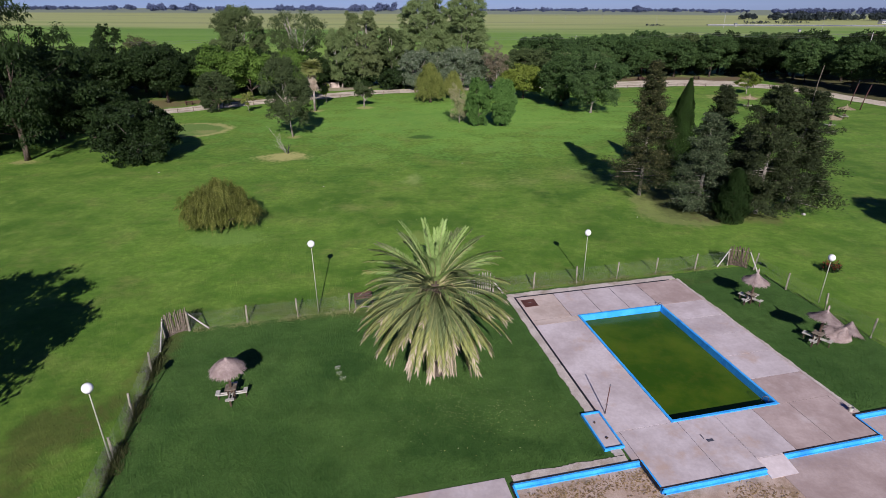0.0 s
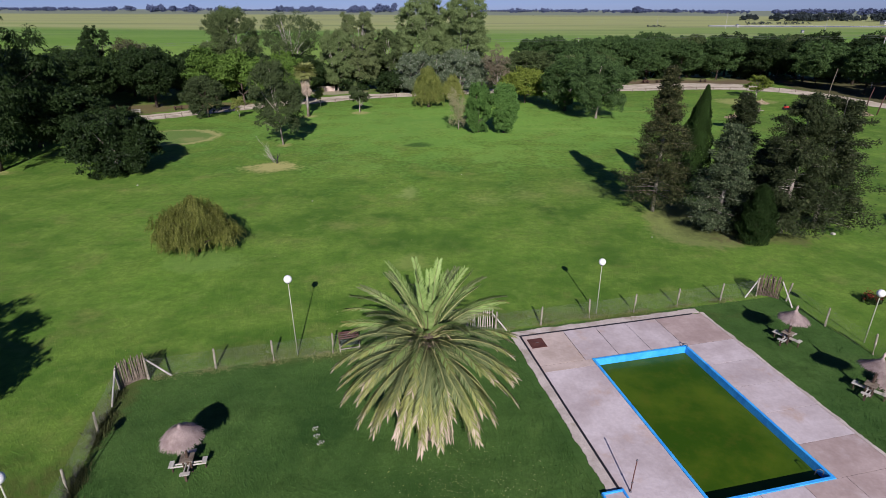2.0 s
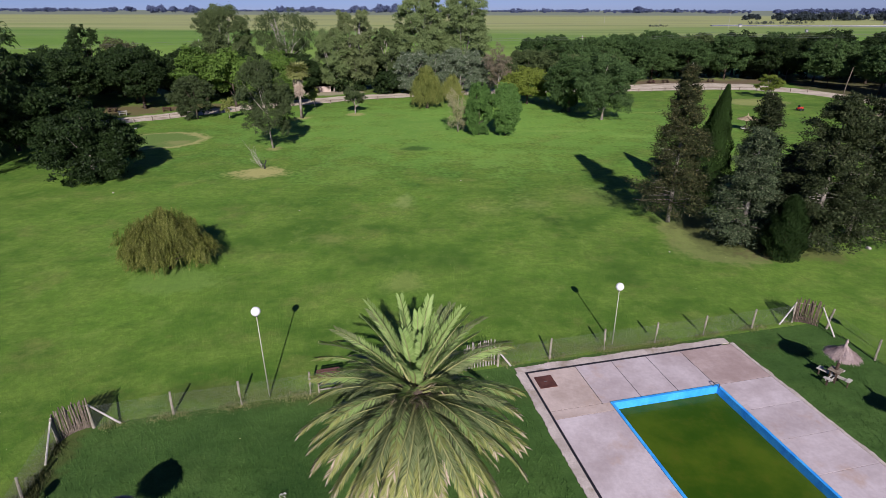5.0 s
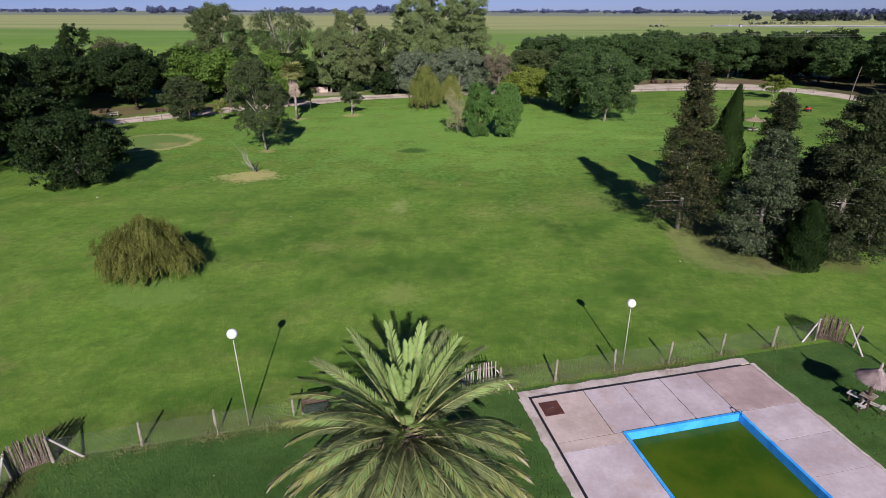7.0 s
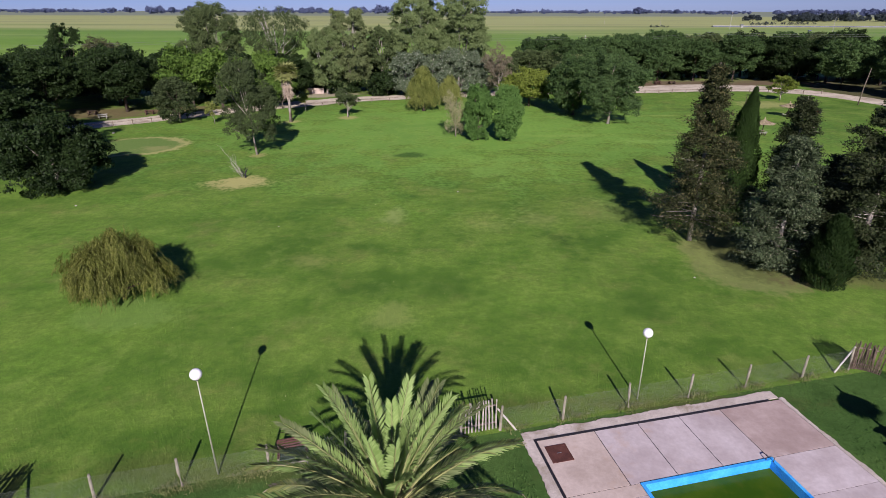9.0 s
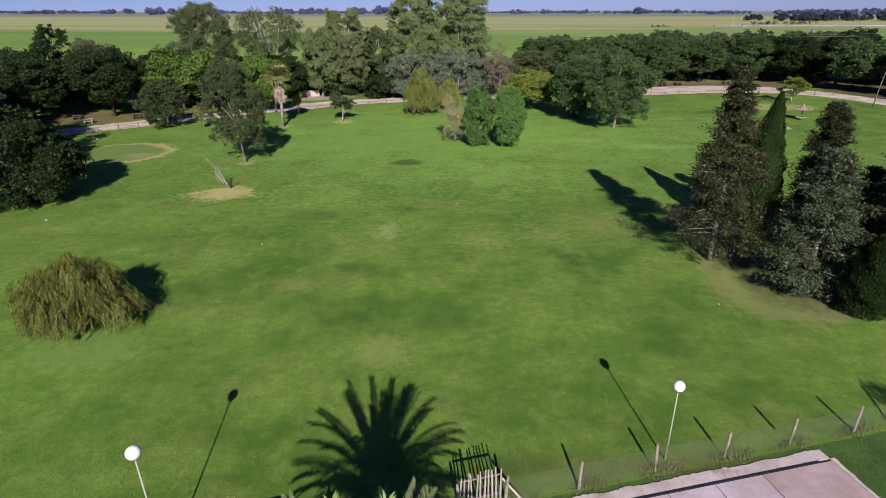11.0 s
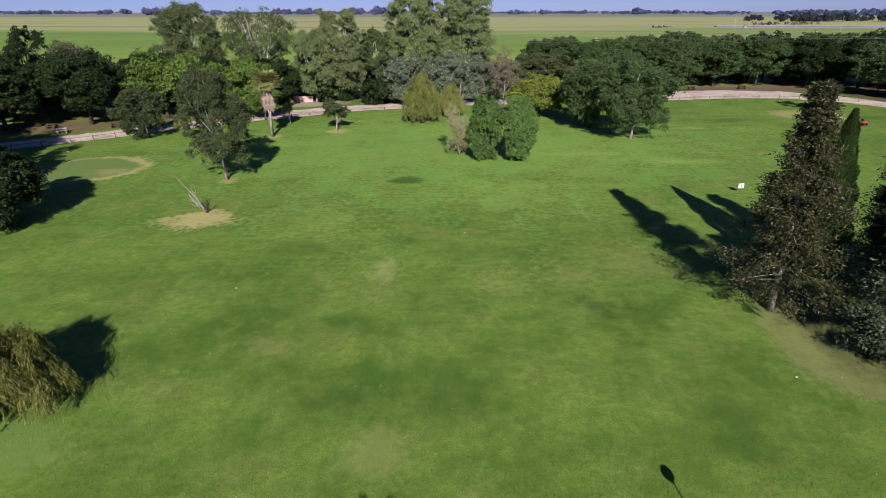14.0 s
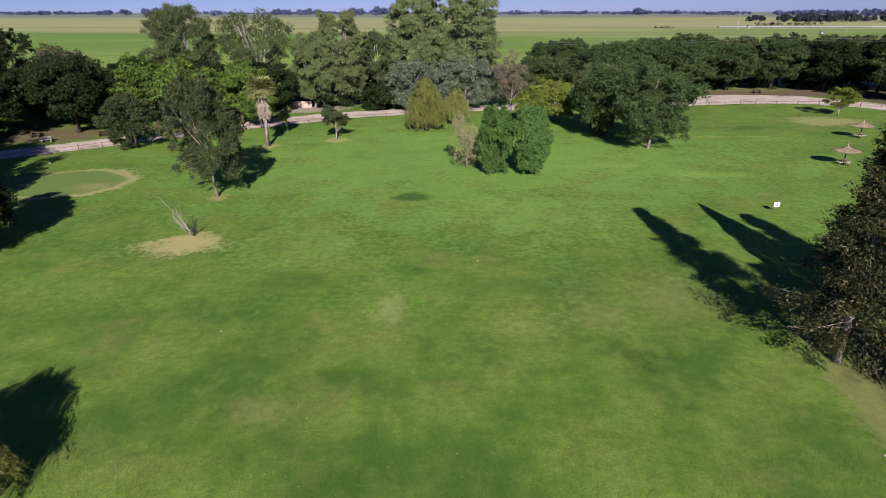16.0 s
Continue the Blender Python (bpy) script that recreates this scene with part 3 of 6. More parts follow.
def boughs(rng, n, r, h, base, top_heavy=0.0, size=0.42):
    """Rounded boughs that fill a crown of radius r between the heights base and h."""
    out = []
    mid, half = (h + base) / 2, (h - base) / 2
    for i in range(n):
        u = rng.random() * 2 * math.pi
        w = -0.85 + 1.75 * (i + rng.random()) / n
        w = min(0.92, w + top_heavy * 0.3)
        ring = math.sqrt(max(0.0, 1 - w * w)) * (0.62 + 0.25 * rng.random())
        s = size * (0.7 + 0.6 * rng.random())
        out.append((math.cos(u) * ring * r, math.sin(u) * ring * r, mid + w * half * 0.72, s * r, s * half * 0.9))
    out.append((0, 0, mid, r * 0.55, half * 0.65))
    return out


def wood(rng, h, r, lobes, fork, lean=(0.0, 0.0), limbs=6):
    """A tapered, slightly crooked trunk with limbs that reach into the boughs."""
    bm = bmesh.new()
    pts, rad = [], []
    for i in range(6):
        f = i / 5
        pts.append((lean[0] * f * h + (rng.random() - 0.5) * 0.04 * h * f, lean[1] * f * h + (rng.random() - 0.5) * 0.04 * h * f, h * 0.82 * f - 0.15 * (i == 0)))
        rad.append(r * (1.25 if i == 0 else 1.0) * (1 - 0.82 * f))
    tube(bm, pts, rad, 8)
    some = sorted(lobes, key=lambda q: -q[3])[:limbs]
    for x, y, z, a, b in some:
        f = min(0.9, max(fork, (z - 0.25 * h) / h))
        start = Vector((lean[0] * f * h, lean[1] * f * h, h * 0.82 * f))
        end = Vector((x, y, z))
        bend = start.lerp(end, 0.55) + Vector((0, 0, -0.06 * h * rng.random()))
        tube(bm, [start, bend, end], [r * 0.5 * (1 - 0.5 * f), r * 0.32, r * 0.08], 6)
    return bm


def tone_frond(ob, tones, steps, stalk):
    """Gives the blades of a leaf other materials from its root to its tip, and its first faces the stalk's."""
    for material in (*tones, M_STALK):
        ob.data.materials.append(material)
    co = np.empty(3 * len(ob.data.vertices), np.float32)
    ob.data.vertices.foreach_get("co", co)
    far = np.linalg.norm(co.reshape(-1, 3), axis=1).reshape(-1, 4).max(1)
    far = far / far.max() + np.random.default_rng(len(far)).normal(size=len(far)) * 0.07
    pick = sum((far > step).astype(np.int32) for step in steps)
    pick[:stalk] = len(tones) + 1
    ob.data.polygons.foreach_set("material_index", np.ascontiguousarray(pick, dtype=np.int32))


# ---------- ground, pool terrace ----------
POOL = pose(8.647, 38.878, 0, 0, 0, 13.3)      # the terrace's own axes, origin at a pool corner
POOL_W, POOL_L, WATER_Z, BASIN_Z = 6.42, 11.0, -0.36, -0.17


def at_pool(p, q, z=0.0):
    return POOL @ Vector((p, q, z))


def in_hole(p, q):
    if 0.1 < p < POOL_W - 0.1 and -POOL_L + 0.1 < q < -0.1:
        return True
    if q < -20 or p < -9.25 or p > 14:
        return False
    if p < -2.92:
        return q < -12.95
    if p < 2.45:
        return q < -14.68
    if p < 3.9:
        return q < -14.1
    if p < 9.45:
        return q < -14.1
    return q < -12.6


def plain_z(x, y):
    """The pasture beyond the woods falls gently eastwards."""
    q = (y - 38.878) * math.cos(radians(13.3)) - (x - 8.647) * math.sin(radians(13.3))
    return -0.0105 * x * min(1.0, max(0.0, (q - 210.0) / 220.0))


def build_ground():
    ps = [-4800, -2400, -1200, -700, -400, -200, -60, -9.25, -2.92, 0.1, 2.45, 3.9, POOL_W - 0.1, 9.45, 14, 60, 200, 400, 700, 1200, 2400, 4800]
    qs = [-4800, -400, -20, -14.68, -14.4, -14.1, -12.95, -12.6, -POOL_L + 0.1, -0.1, 40, 120, 210, 320, 430, 700, 1200, 2400, 4800]
    bm = bmesh.new()
    grid = [[bm.verts.new(at_pool(p, q)) for q in qs] for p in ps]
    for v in bm.verts:
        v.co.z += plain_z(v.co.x, v.co.y)
    for i in range(len(ps) - 1):
        for j in range(len(qs) - 1):
            if not in_hole((ps[i] + ps[i + 1]) / 2, (qs[j] + qs[j + 1]) / 2):
                bm.faces.new((grid[i][j], grid[i + 1][j], grid[i + 1][j + 1], grid[i][j + 1]))
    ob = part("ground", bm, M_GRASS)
    return tagged(ob, "mown green park lawn with worn patches running out to flat pasture", "lawn", kind="structure")


build_ground()


def slab_mesh(p0, p1, q0, q1, z0, z1, gap=0.012, bevel=0.006):
    bm = bmesh.new()
    box(bm, p1 - p0 - 2 * gap, q1 - q0 - 2 * gap, z1 - z0, pose((p0 + p1) / 2, (q0 + q1) / 2, (z0 + z1) / 2), bevel)
    return bm


def ragged_strip(p0, p1, q0, q1, z, side, rng, step=0.11, reach=0.13):
    """A concrete border with a crumbled outer edge; side tells which edge is broken."""
    bm = bmesh.new()
    along_q = side in "WE"
    a, b = (q0, q1) if along_q else (p0, p1)
    n = max(2, int((b - a) / step))
    rows = []
    for i in range(n + 1):
        s = a + (b - a) * i / n
        cut = reach * (0.45 * rng.random() ** 1.5 + 0.55 * (0.5 + 0.5 * math.sin(2.1 * s + 1.7 * math.sin(0.9 * s))) ** 2)
        if side == "W":
            pair = ((p0 - cut, s), (p1, s))
        elif side == "E":
            pair = ((p0, s), (p1 + cut, s))
        elif side == "N":
            pair = ((s, q0), (s, q1 + cut))
        else:
            pair = ((s, q0 - cut), (s, q1))
        rows.append([[bm.verts.new((*xy, zz)) for xy in pair] for zz in (z, -0.05)])
    for r, t in zip(rows, rows[1:]):
        for f in ((r[0][0], r[0][1], t[0][1], t[0][0]), (r[1][0], r[0][0], t[0][0], t[1][0]), (r[0][1], r[1][1], t[1][1], t[0][1])):
            bm.faces.new(f)
    bmesh.ops.recalc_face_normals(bm, faces=bm.faces)
    return bm


def build_terrace():
    rng = random.Random(3)
    deck = thing("pavement", POOL, "pinkish weathered concrete terrace round the pool", "terrace", kind="structure")
    spans = []
    top_p = [-3.3, -0.42, 1.83, 4.02, 6.28, 9.78]
    spans += [(a, b, 0.0, 3.32, m) for a, b, m in zip(top_p, top_p[1:], (M_CONCRETE_WARM, M_CONCRETE, M_CONCRETE, M_CONCRETE, M_CONCRETE_BROWN))]
    right_q = [-11.0, -8.82, -6.55, -4.34, -2.15, 0.0]
    spans += [(POOL_W, 9.78, a, b, M_CONCRETE_BROWN if a < -8.9 else M_CONCRETE) for a, b in zip(right_q, right_q[1:])]
    spans += [(-3.3, 0.0, -11.0, -0.62, M_CONCRETE), (-3.3, 0.0, -0.62, 0.0, M_CONCRETE_WARM)]
    low_p = [-2.92, 0.3, 2.45, 4.7, 6.95, 9.45]
    for a, b in zip(low_p, low_p[1:]):
        spans.append((a, b, -14.66 if b < 2.5 else -14.08, -11.0, M_CONCRETE_BROWN if a > 4 else M_CONCRETE))
    spans += [(-3.3, -2.92, -12.9, -11.0, M_CONCRETE), (9.45, 9.78, -12.5, -11.0, M_CONCRETE_BROWN)]
    for p0, p1, q0, q1, mat in spans:
        part("slab", slab_mesh(p0, p1, q0, q1, -0.08, 0.06 + rng.uniform(-0.002, 0.002), 0.016 if q0 == 0.0 else 0.010, 0.001), mat, deck)
    # bed that shows dark in the joints
    for p0, p1, q0, q1 in ((-3.3, 0.0, -12.9, 3.3), (0.0, POOL_W, 0.0, 3.3), (POOL_W, 9.78, -12.5, 3.3), (-2.9, 9.4, -14.05, -11.0)):
        part("joint_bed", slab_mesh(p0, p1, q0, q1, -0.09, 0.05 + rng.uniform(-0.001, 0.001), 0.02), M_BITUMEN, deck)
    part("border", ragged_strip(-3.85, -3.42, -12.45, 3.44, 0.05, "W", rng), M_BORDER, deck, "crumbling pale concrete border")
    part("border", ragged_strip(-3.85, 9.8, 3.46, 3.95, 0.046, "N", rng), M_BORDER, deck, "crumbling pale concrete border")
    part("border", ragged_strip(9.8, 9.95, -12.5, 3.44, 0.048, "E", rng), M_BORDER, deck, "crumbling pale concrete border")
    part("border", ragged_strip(-9.1, -3.45, -12.93, -12.5, 0.045, "N", rng), M_BORDER, deck, "crumbling pale concrete border")
    part("drain", slab_mesh(-3.42, -3.3, -11.9, 3.44, -0.05, 0.064, 0.0), M_BITUMEN, deck, "black bitumen joint")
    part("drain", slab_mesh(-3.3, 9.2, 3.33, 3.45, -0.05, 0.066, 0.0), M_BITUMEN, deck, "black bitumen joint")
    hatch = part("hatch", slab_mesh(-3.1, -2.1, 1.85, 2.87, 0.04, 0.085, 0.0), M_RUST, deck, "rusty brown inspection hatch")
    bm = bmesh.new()
    rod(bm, (-2.7, 2.36, 0.1), (-2.5, 2.36, 0.1), 0.012)
    part("handle", bm, M_STEEL, hatch)
    bm = bmesh.new()
    box(bm, 0.34, 0.16, 0.012, pose(1.1, -12.55, 0.072), 0.003)
    box(bm, 0.05, 0.3, 0.012, pose(0.86, -12.25, 0.072), 0.003)
    part("drain_cover", bm, M_STEEL, deck, "small dark drain cover")
    for p0, p1, q0, q1 in ((-30.0, -16.0, -20.0, -12.45), (-16.0, -9.42, -20.0, -12.5)):
        part("slab", slab_mesh(p0, p1, q0, q1, -0.05, 0.04, 0.01), M_CONCRETE, deck)
    return deck


build_terrace()


def build_pool():
    pool = thing("swimming_pool", POOL, "rectangular pool with bright blue painted coping and walls", "swimming pool")
    c = 0.15
    for p0, p1, q0, q1 in ((0, POOL_W, -c, 0), (0, POOL_W, -POOL_L, -POOL_L + c), (0, c, -POOL_L + c, -c), (POOL_W - c, POOL_W, -POOL_L + c, -c)):
        part("coping", slab_mesh(p0, p1, q0, q1, -0.12, 0.10, 0.0), M_BLUE, pool)
    for p0, p1, q0, q1 in ((0.05, POOL_W - 0.05, -c, -0.05), (0.05, POOL_W - 0.05, -POOL_L + 0.05, -POOL_L + c),
                           (0.05, c, -POOL_L + c, -c), (POOL_W - c, POOL_W - 0.05, -POOL_L + c, -c)):
        part("wall", slab_mesh(p0, p1, q0, q1, -1.7, -0.12, 0.0), M_BLUE, pool)
    part("floor", slab_mesh(0.05, POOL_W - 0.05, -POOL_L + 0.05, -0.05, -1.85, -1.7, 0.0), M_BLUE, pool)
    # ladder brackets at two corners of the coping
    for p, q in ((POOL_W - 0.45, -POOL_L + 0.3), (POOL_W - 0.15, -0.25)):
        bm = bmesh.new()
        tube(bm, [(p, q, 0.08), (p, q, 0.3), (p - 0.1, q + 0.08, 0.36), (p - 0.22, q + 0.16, 0.3), (p - 0.24, q + 0.18, 0.0)], [0.022] * 5, 6)
        part("grab_rail", bm, M_STEEL, pool, "dark bent steel grab rail", True)
    bm = bmesh.new()
    bmesh.ops.create_grid(bm, x_segments=8, y_segments=12, size=0.5,
                          matrix=POOL @ Matrix.Translation((POOL_W / 2, -POOL_L / 2, WATER_Z)) @ Matrix.Diagonal((POOL_W - 0.304, POOL_L - 0.304, 1, 1)))
    tagged(part("water", bm, M_WATER), "still murky green algae water in the pool", "water", kind="structure")


build_pool()


def build_basin():
    """The drained paddling basin in front of the terrace, with blue walls, black edge and litter on its floor."""
    basin = thing("paddling_basin", POOL, "drained shallow basin with blue walls and dry litter", "basin")
    runs = [(-9.25, -12.95, -2.92, -12.95), (-2.92, -12.95, -2.92, -14.68), (-2.92, -14.68, 2.45, -14.68), (3.9, -14.1, 9.45, -14.1),
            (9.45, -14.1, 9.45, -12.6), (9.45, -12.6, 14.0, -12.6), (-9.25, -20.0, -9.25, -12.95)]
    for p0, p1, q0, q1 in ((-9.35, 14.1, -20.15, -20.0), (14.0, 14.15, -20.0, -12.5)):
        part("outer_wall", slab_mesh(p0, p1, q0, q1, BASIN_Z - 0.1, 0.07, 0.0), M_CONCRETE, basin, "plain concrete kerb")
    for p0, q0, p1, q1 in runs:
        if p0 == p1:
            s = 1
            w = (p0 - 0.0, p0 + 0.1 * s, min(q0, q1) - 0.1, max(q0, q1))
            cap = (p0 - 0.07, p0, min(q0, q1), max(q0, q1))
            ledge = (p0 + 0.1, p0 + 0.18, min(q0, q1) - 0.18, max(q0, q1) - 0.18)
        else:
            w = (p0, p1, q0 - 0.1, q0)
            cap = (p0, p1, q0, q0 + 0.07)
            ledge = (p0 + 0.1, p1, q0 - 0.18, q0 - 0.1)
        part("wall", slab_mesh(*w, BASIN_Z - 0.1, 0.062, 0.0), M_BLUE, basin)
        part("edge_strip", slab_mesh(*cap, -0.06, 0.078, 0.0), M_BITUMEN, basin, "black bitumen edge strip")
        part("ledge", slab_mesh(*ledge, BASIN_Z - 0.1, BASIN_Z + 0.04, 0.0), M_BLUE, basin)
    part("floor", slab_mesh(-9.2, 3.1, -20, -12.9, BASIN_Z - 0.2, BASIN_Z, 0.0), M_SAND, basin, "sandy floor strewn with dry litter")
    part("floor", slab_mesh(3.1, 14.0, -20, -12.55, BASIN_Z - 0.2, BASIN_Z + 0.015, 0.0), M_CONCRETE_BROWN, basin, "bare concrete floor")
    bm = slab_mesh(2.45, 3.9, -15.1, -14.09, BASIN_Z - 0.1, 0.05, 0.0)
    for v in bm.verts:
        if v.co.y < -14.6 and v.co.z > BASIN_Z - 0.05:
            v.co.z = BASIN_Z + 0.02
    part("ramp", bm, M_CONCRETE, basin, "sandy concrete entry ramp")
    rng = np.random.default_rng(5)
    pts = np.stack([rng.uniform(-8.8, 2.9, 5200), rng.uniform(-16.5, -13.3, 5200), np.full(5200, BASIN_Z + 0.01)], 1)
    keep = ~((pts[:, 0] > -2.7) & (pts[:, 1] > -15.0)) & (np.sin(pts[:, 0] * 1.7) + np.cos(pts[:, 1] * 2.3) + rng.normal(size=5200) * 0.6 > -0.2)
    pts = pts[keep]
    way = rng.normal(size=pts.shape) * (1, 1, 0.15)
    litter = quads("dry_litter", blades(rng, pts, way, np.tile((0.0, 0.0, 1.0), (len(pts), 1)), 0.16, 0.05), L_LITTER, basin, "scattered dry leaves and straw")
    litter["kind"] = "stuff"
    # foot bath beside the terrace
    bath = thing("foot_bath", POOL @ pose(-4.25, -12.05, 0), "shallow concrete foot bath with a blue painted rim", "foot bath")
    for a, b, c, d in ((0, 1.05, 0, 0.08), (0, 1.05, 2.54, 2.62), (0, 0.08, 0.08, 2.54), (0.97, 1.05, 0.08, 2.54)):
        part("rim", slab_mesh(a, b, c, d, 0.0, 0.16, 0.0), M_BLUE, bath)
    part("tray", slab_mesh(0.08, 0.97, 0.08, 2.54, 0.0, 0.07, 0.0), M_CONCRETE, bath, "stained concrete tray")
    bm = bmesh.new()
    box(bm, 0.14, 0.1, 0.06, pose(0.5, 0.75, 0.1, 0, 0, 20), 0.015)
    part("debris", bm, M_DARKWOOD, bath, "dark clod of debris")
    bm = bmesh.new()
    box(bm, 0.08, 0.12, 0.05, pose(0.42, 1.9, 0.095, 0, 0, -35), 0.012)
    part("debris", bm, M_DARKWOOD, bath, "dark clod of debris")
    shower = thing("shower_pipe", POOL @ pose(-2.95, -9.6, 0.06), "slim rust-red shower pipe standing by the foot bath", "shower")
    bm = bmesh.new()
    tube(bm, [(0, 0, 0), (0.04, 0.02, 0.9), (0.10, 0.04, 1.75)], [0.026, 0.026, 0.024], 6)
    part("pipe", bm, M_RUST, shower, smooth=True)
    bm = bmesh.new()
    lathe(bm, [(0, 0.03), (0.02, 0.03), (0.05, -0.03), (0, -0.03)], 10)
    bmesh.ops.translate(bm, verts=bm.verts, vec=(0.10, 0.04, 1.77))
    part("shower_head", bm, M_STEEL, shower)
    bm = bmesh.new()
    rod(bm, (0, 0, 0), (0, 0, 0.08), 0.06, 0.04)
    part("foot", bm, M_STEEL, shower)
    bm = bmesh.new()
    rod(bm, (0.07, 0, 0.55), (-0.03, 0, 0.55), 0.03, 0.03)
    part("tap", bm, M_STEEL, shower, "small dark tap")
    bucket = thing("bucket", POOL @ pose(9.58, -12.3, 0.064), "small dented white bucket at the corner of the basin", "bucket")
    bm = bmesh.new()
    lathe(bm, [(0, 0.0), (0.10, 0.0), (0.13, 0.24), (0.145, 0.25), (0.12, 0.24), (0.09, 0.02), (0, 0.02)], 14, 0.04, random.Random(6))
    part("body", bm, M_WHITEPAINT, bucket)
    bm = bmesh.new()
    tube(bm, [(-0.13, 0, 0.23), (-0.1, 0.1, 0.3), (0.1, 0.1, 0.3), (0.13, 0, 0.23)], [0.008] * 4, 5)
    part("handle", bm, M_STEEL, bucket, "thin wire handle")


build_basin()


def build_road():
    centre = [(-120, 86, 6), (-92, 101, 6), (-66, 117.2, 6.6), (-58, 122.6, 6.6), (-48, 130.6, 6.6), (-38, 137.6, 7), (-30, 142.8, 8), (-22, 147.6, 7.4),
              (-10, 151.3, 7), (5, 154.5, 7), (25, 158.0, 8), (48, 161.0, 12), (62, 163.6, 13), (74, 161.8, 12), (83, 154, 8), (87.5, 145, 6.5), (90, 134, 6), (93, 124, 6), (101, 110, 6), (120, 92, 6)]
    rng = random.Random(8)
    bm = bmesh.new()
    pts = []
    for (x0, y0, w0), (x1, y1, w1) in zip(centre, centre[1:]):
        for k in range(6):
            f = k / 6
            pts.append((x0 + (x1 - x0) * f, y0 + (y1 - y0) * f, w0 + (w1 - w0) * f))
    rows = []
    for i, (x, y, w) in enumerate(pts):
        a, b = pts[max(0, i - 3)], pts[min(len(pts) - 1, i + 3)]
        d = Vector((b[0] - a[0], b[1] - a[1], 0)).normalized()
        n = Vector((-d.y, d.x, 0))
        wl, wr = w / 2 + rng.uniform(-0.35, 0.35), w / 2 + rng.uniform(-0.35, 0.35)
        rows.append([bm.verts.new(Vector((x, y, 0)) + n * s * k + Vector((0, 0, z))) for s, k, z in ((wl, 1, 0.008), (wl, 0.5, 0.03), (0, 0, 0.05), (wr, -0.5, 0.03), (wr, -1, 0.008))])
    for r, s in zip(rows, rows[1:]):
        for k in range(4):
            bm.faces.new((r[k], s[k], s[k + 1], r[k + 1]))
    bmesh.ops.recalc_face_normals(bm, faces=bm.faces)
    tagged(part("road", bm, M_ROAD, smooth=True), "pale dusty dirt track between the lawn and the trees", "dirt road", kind="structure")


build_road()


# ---------- fence, gates, lamps ----------
def wire_panel(length, height=1.22, gap=0.075, r=0.0014):
    """Woven wire between two posts: two sets of slanting wires and three straight ones."""
    segs = []
    k = -height
    while k < length:
        a, b = max(k, 0.0), min(k + height, length)
        segs.append(((a, 0, a - k), (b, 0, b - k)))
        segs.append(((a, 0, height - (a - k)), (b, 0, height - (b - k))))
        k += gap
    for z in (0.02, height * 0.5, height):
        segs.append(((0, 0, z), (length, 0, z)))
    segs = np.array(segs)
    a, b = segs[:, 0] + (0, 0, 0.06), segs[:, 1] + (0, 0, 0.06)
    d = unit(b - a)
    n1 = np.tile((0.0, 1.0, 0.0), (len(d), 1))
    n2 = np.cross(d, n1)
    ring = [n1 * r, (-0.5 * n1 + 0.87 * n2) * r, (-0.5 * n1 - 0.87 * n2) * r]
    return np.concatenate([np.stack([a + ring[i], b + ring[i], b + ring[(i + 1) % 3], a + ring[(i + 1) % 3]], 1) for i in range(3)])


def post_mesh(seed, h=1.45):
    rng = random.Random(seed)
    bm = bmesh.new()
    tube(bm, [(0, 0, -0.1), (rng.uniform(-0.02, 0.02), 0, h * 0.5), (rng.uniform(-0.04, 0.04), rng.uniform(-0.03, 0.03), h)], [0.075, 0.065, 0.055], 7)
    me = bpy.data.meshes.new("post")
    bm.to_mesh(me)
    bm.free()
    me.materials.append(M_POST)
    return me


POSTS = [post_mesh(s, h) for s, h in ((1, 1.42), (2, 1.5), (3, 1.36))]


def fence_run(points, label, gaps=()):
    """A fence of posts with wire between them; no wire in the spans named in gaps."""
    run = thing("fence", POOL, label, "fence", group="fence round the pool garden")
    rng = random.Random(len(points))
    for i, (p, q) in enumerate(points):
        share("post", rng.choice(POSTS), run, pose(p, q, 0, rng.uniform(-4, 4), rng.uniform(-4, 4), rng.uniform(0, 360)))
        if i + 1 < len(points) and i not in gaps:
            d = Vector(points[i + 1]) - Vector((p, q))
            w = quads("wire_mesh", wire_panel(d.length), M_WIRE, run, "galvanised woven wire")
            w["kind"] = "stuff"
            w.matrix_local = pose(p, q, 0, 0, 0, math.degrees(math.atan2(d.y, d.x)))


fence_run([(-25.75, 4.08), (-22.1, 4.25), (-18.75, 4.25), (-15.25, 4.3), (-11.9, 4.35), (-9.2, 4.4), (-6.6, 4.45)], "wire fence on pale round timber posts")
fence_run([(-4.7, 4.45), (-1.5, 4.45), (2.05, 4.55), (5.4, 4.55), (8.8, 4.6), (12.35, 4.65), (15.35, 4.65)], "wire fence on pale round timber posts")
fence_run([(16.9, 3.5), (16.75, 0.0), (16.85, -3.4), (16.95, -6.8), (17.0, -10.2), (17.0, -13.6), (17.0, -17)], "wire fence on pale round timber posts")
fence_run([(-27.05, 3.3), (-27.05, -0.3), (-27.0, -4.2), (-27.05, -7.4), (-27.1, -10.9), (-27.1, -14.4), (-27.1, -18)], "wire fence on weathered timber posts")


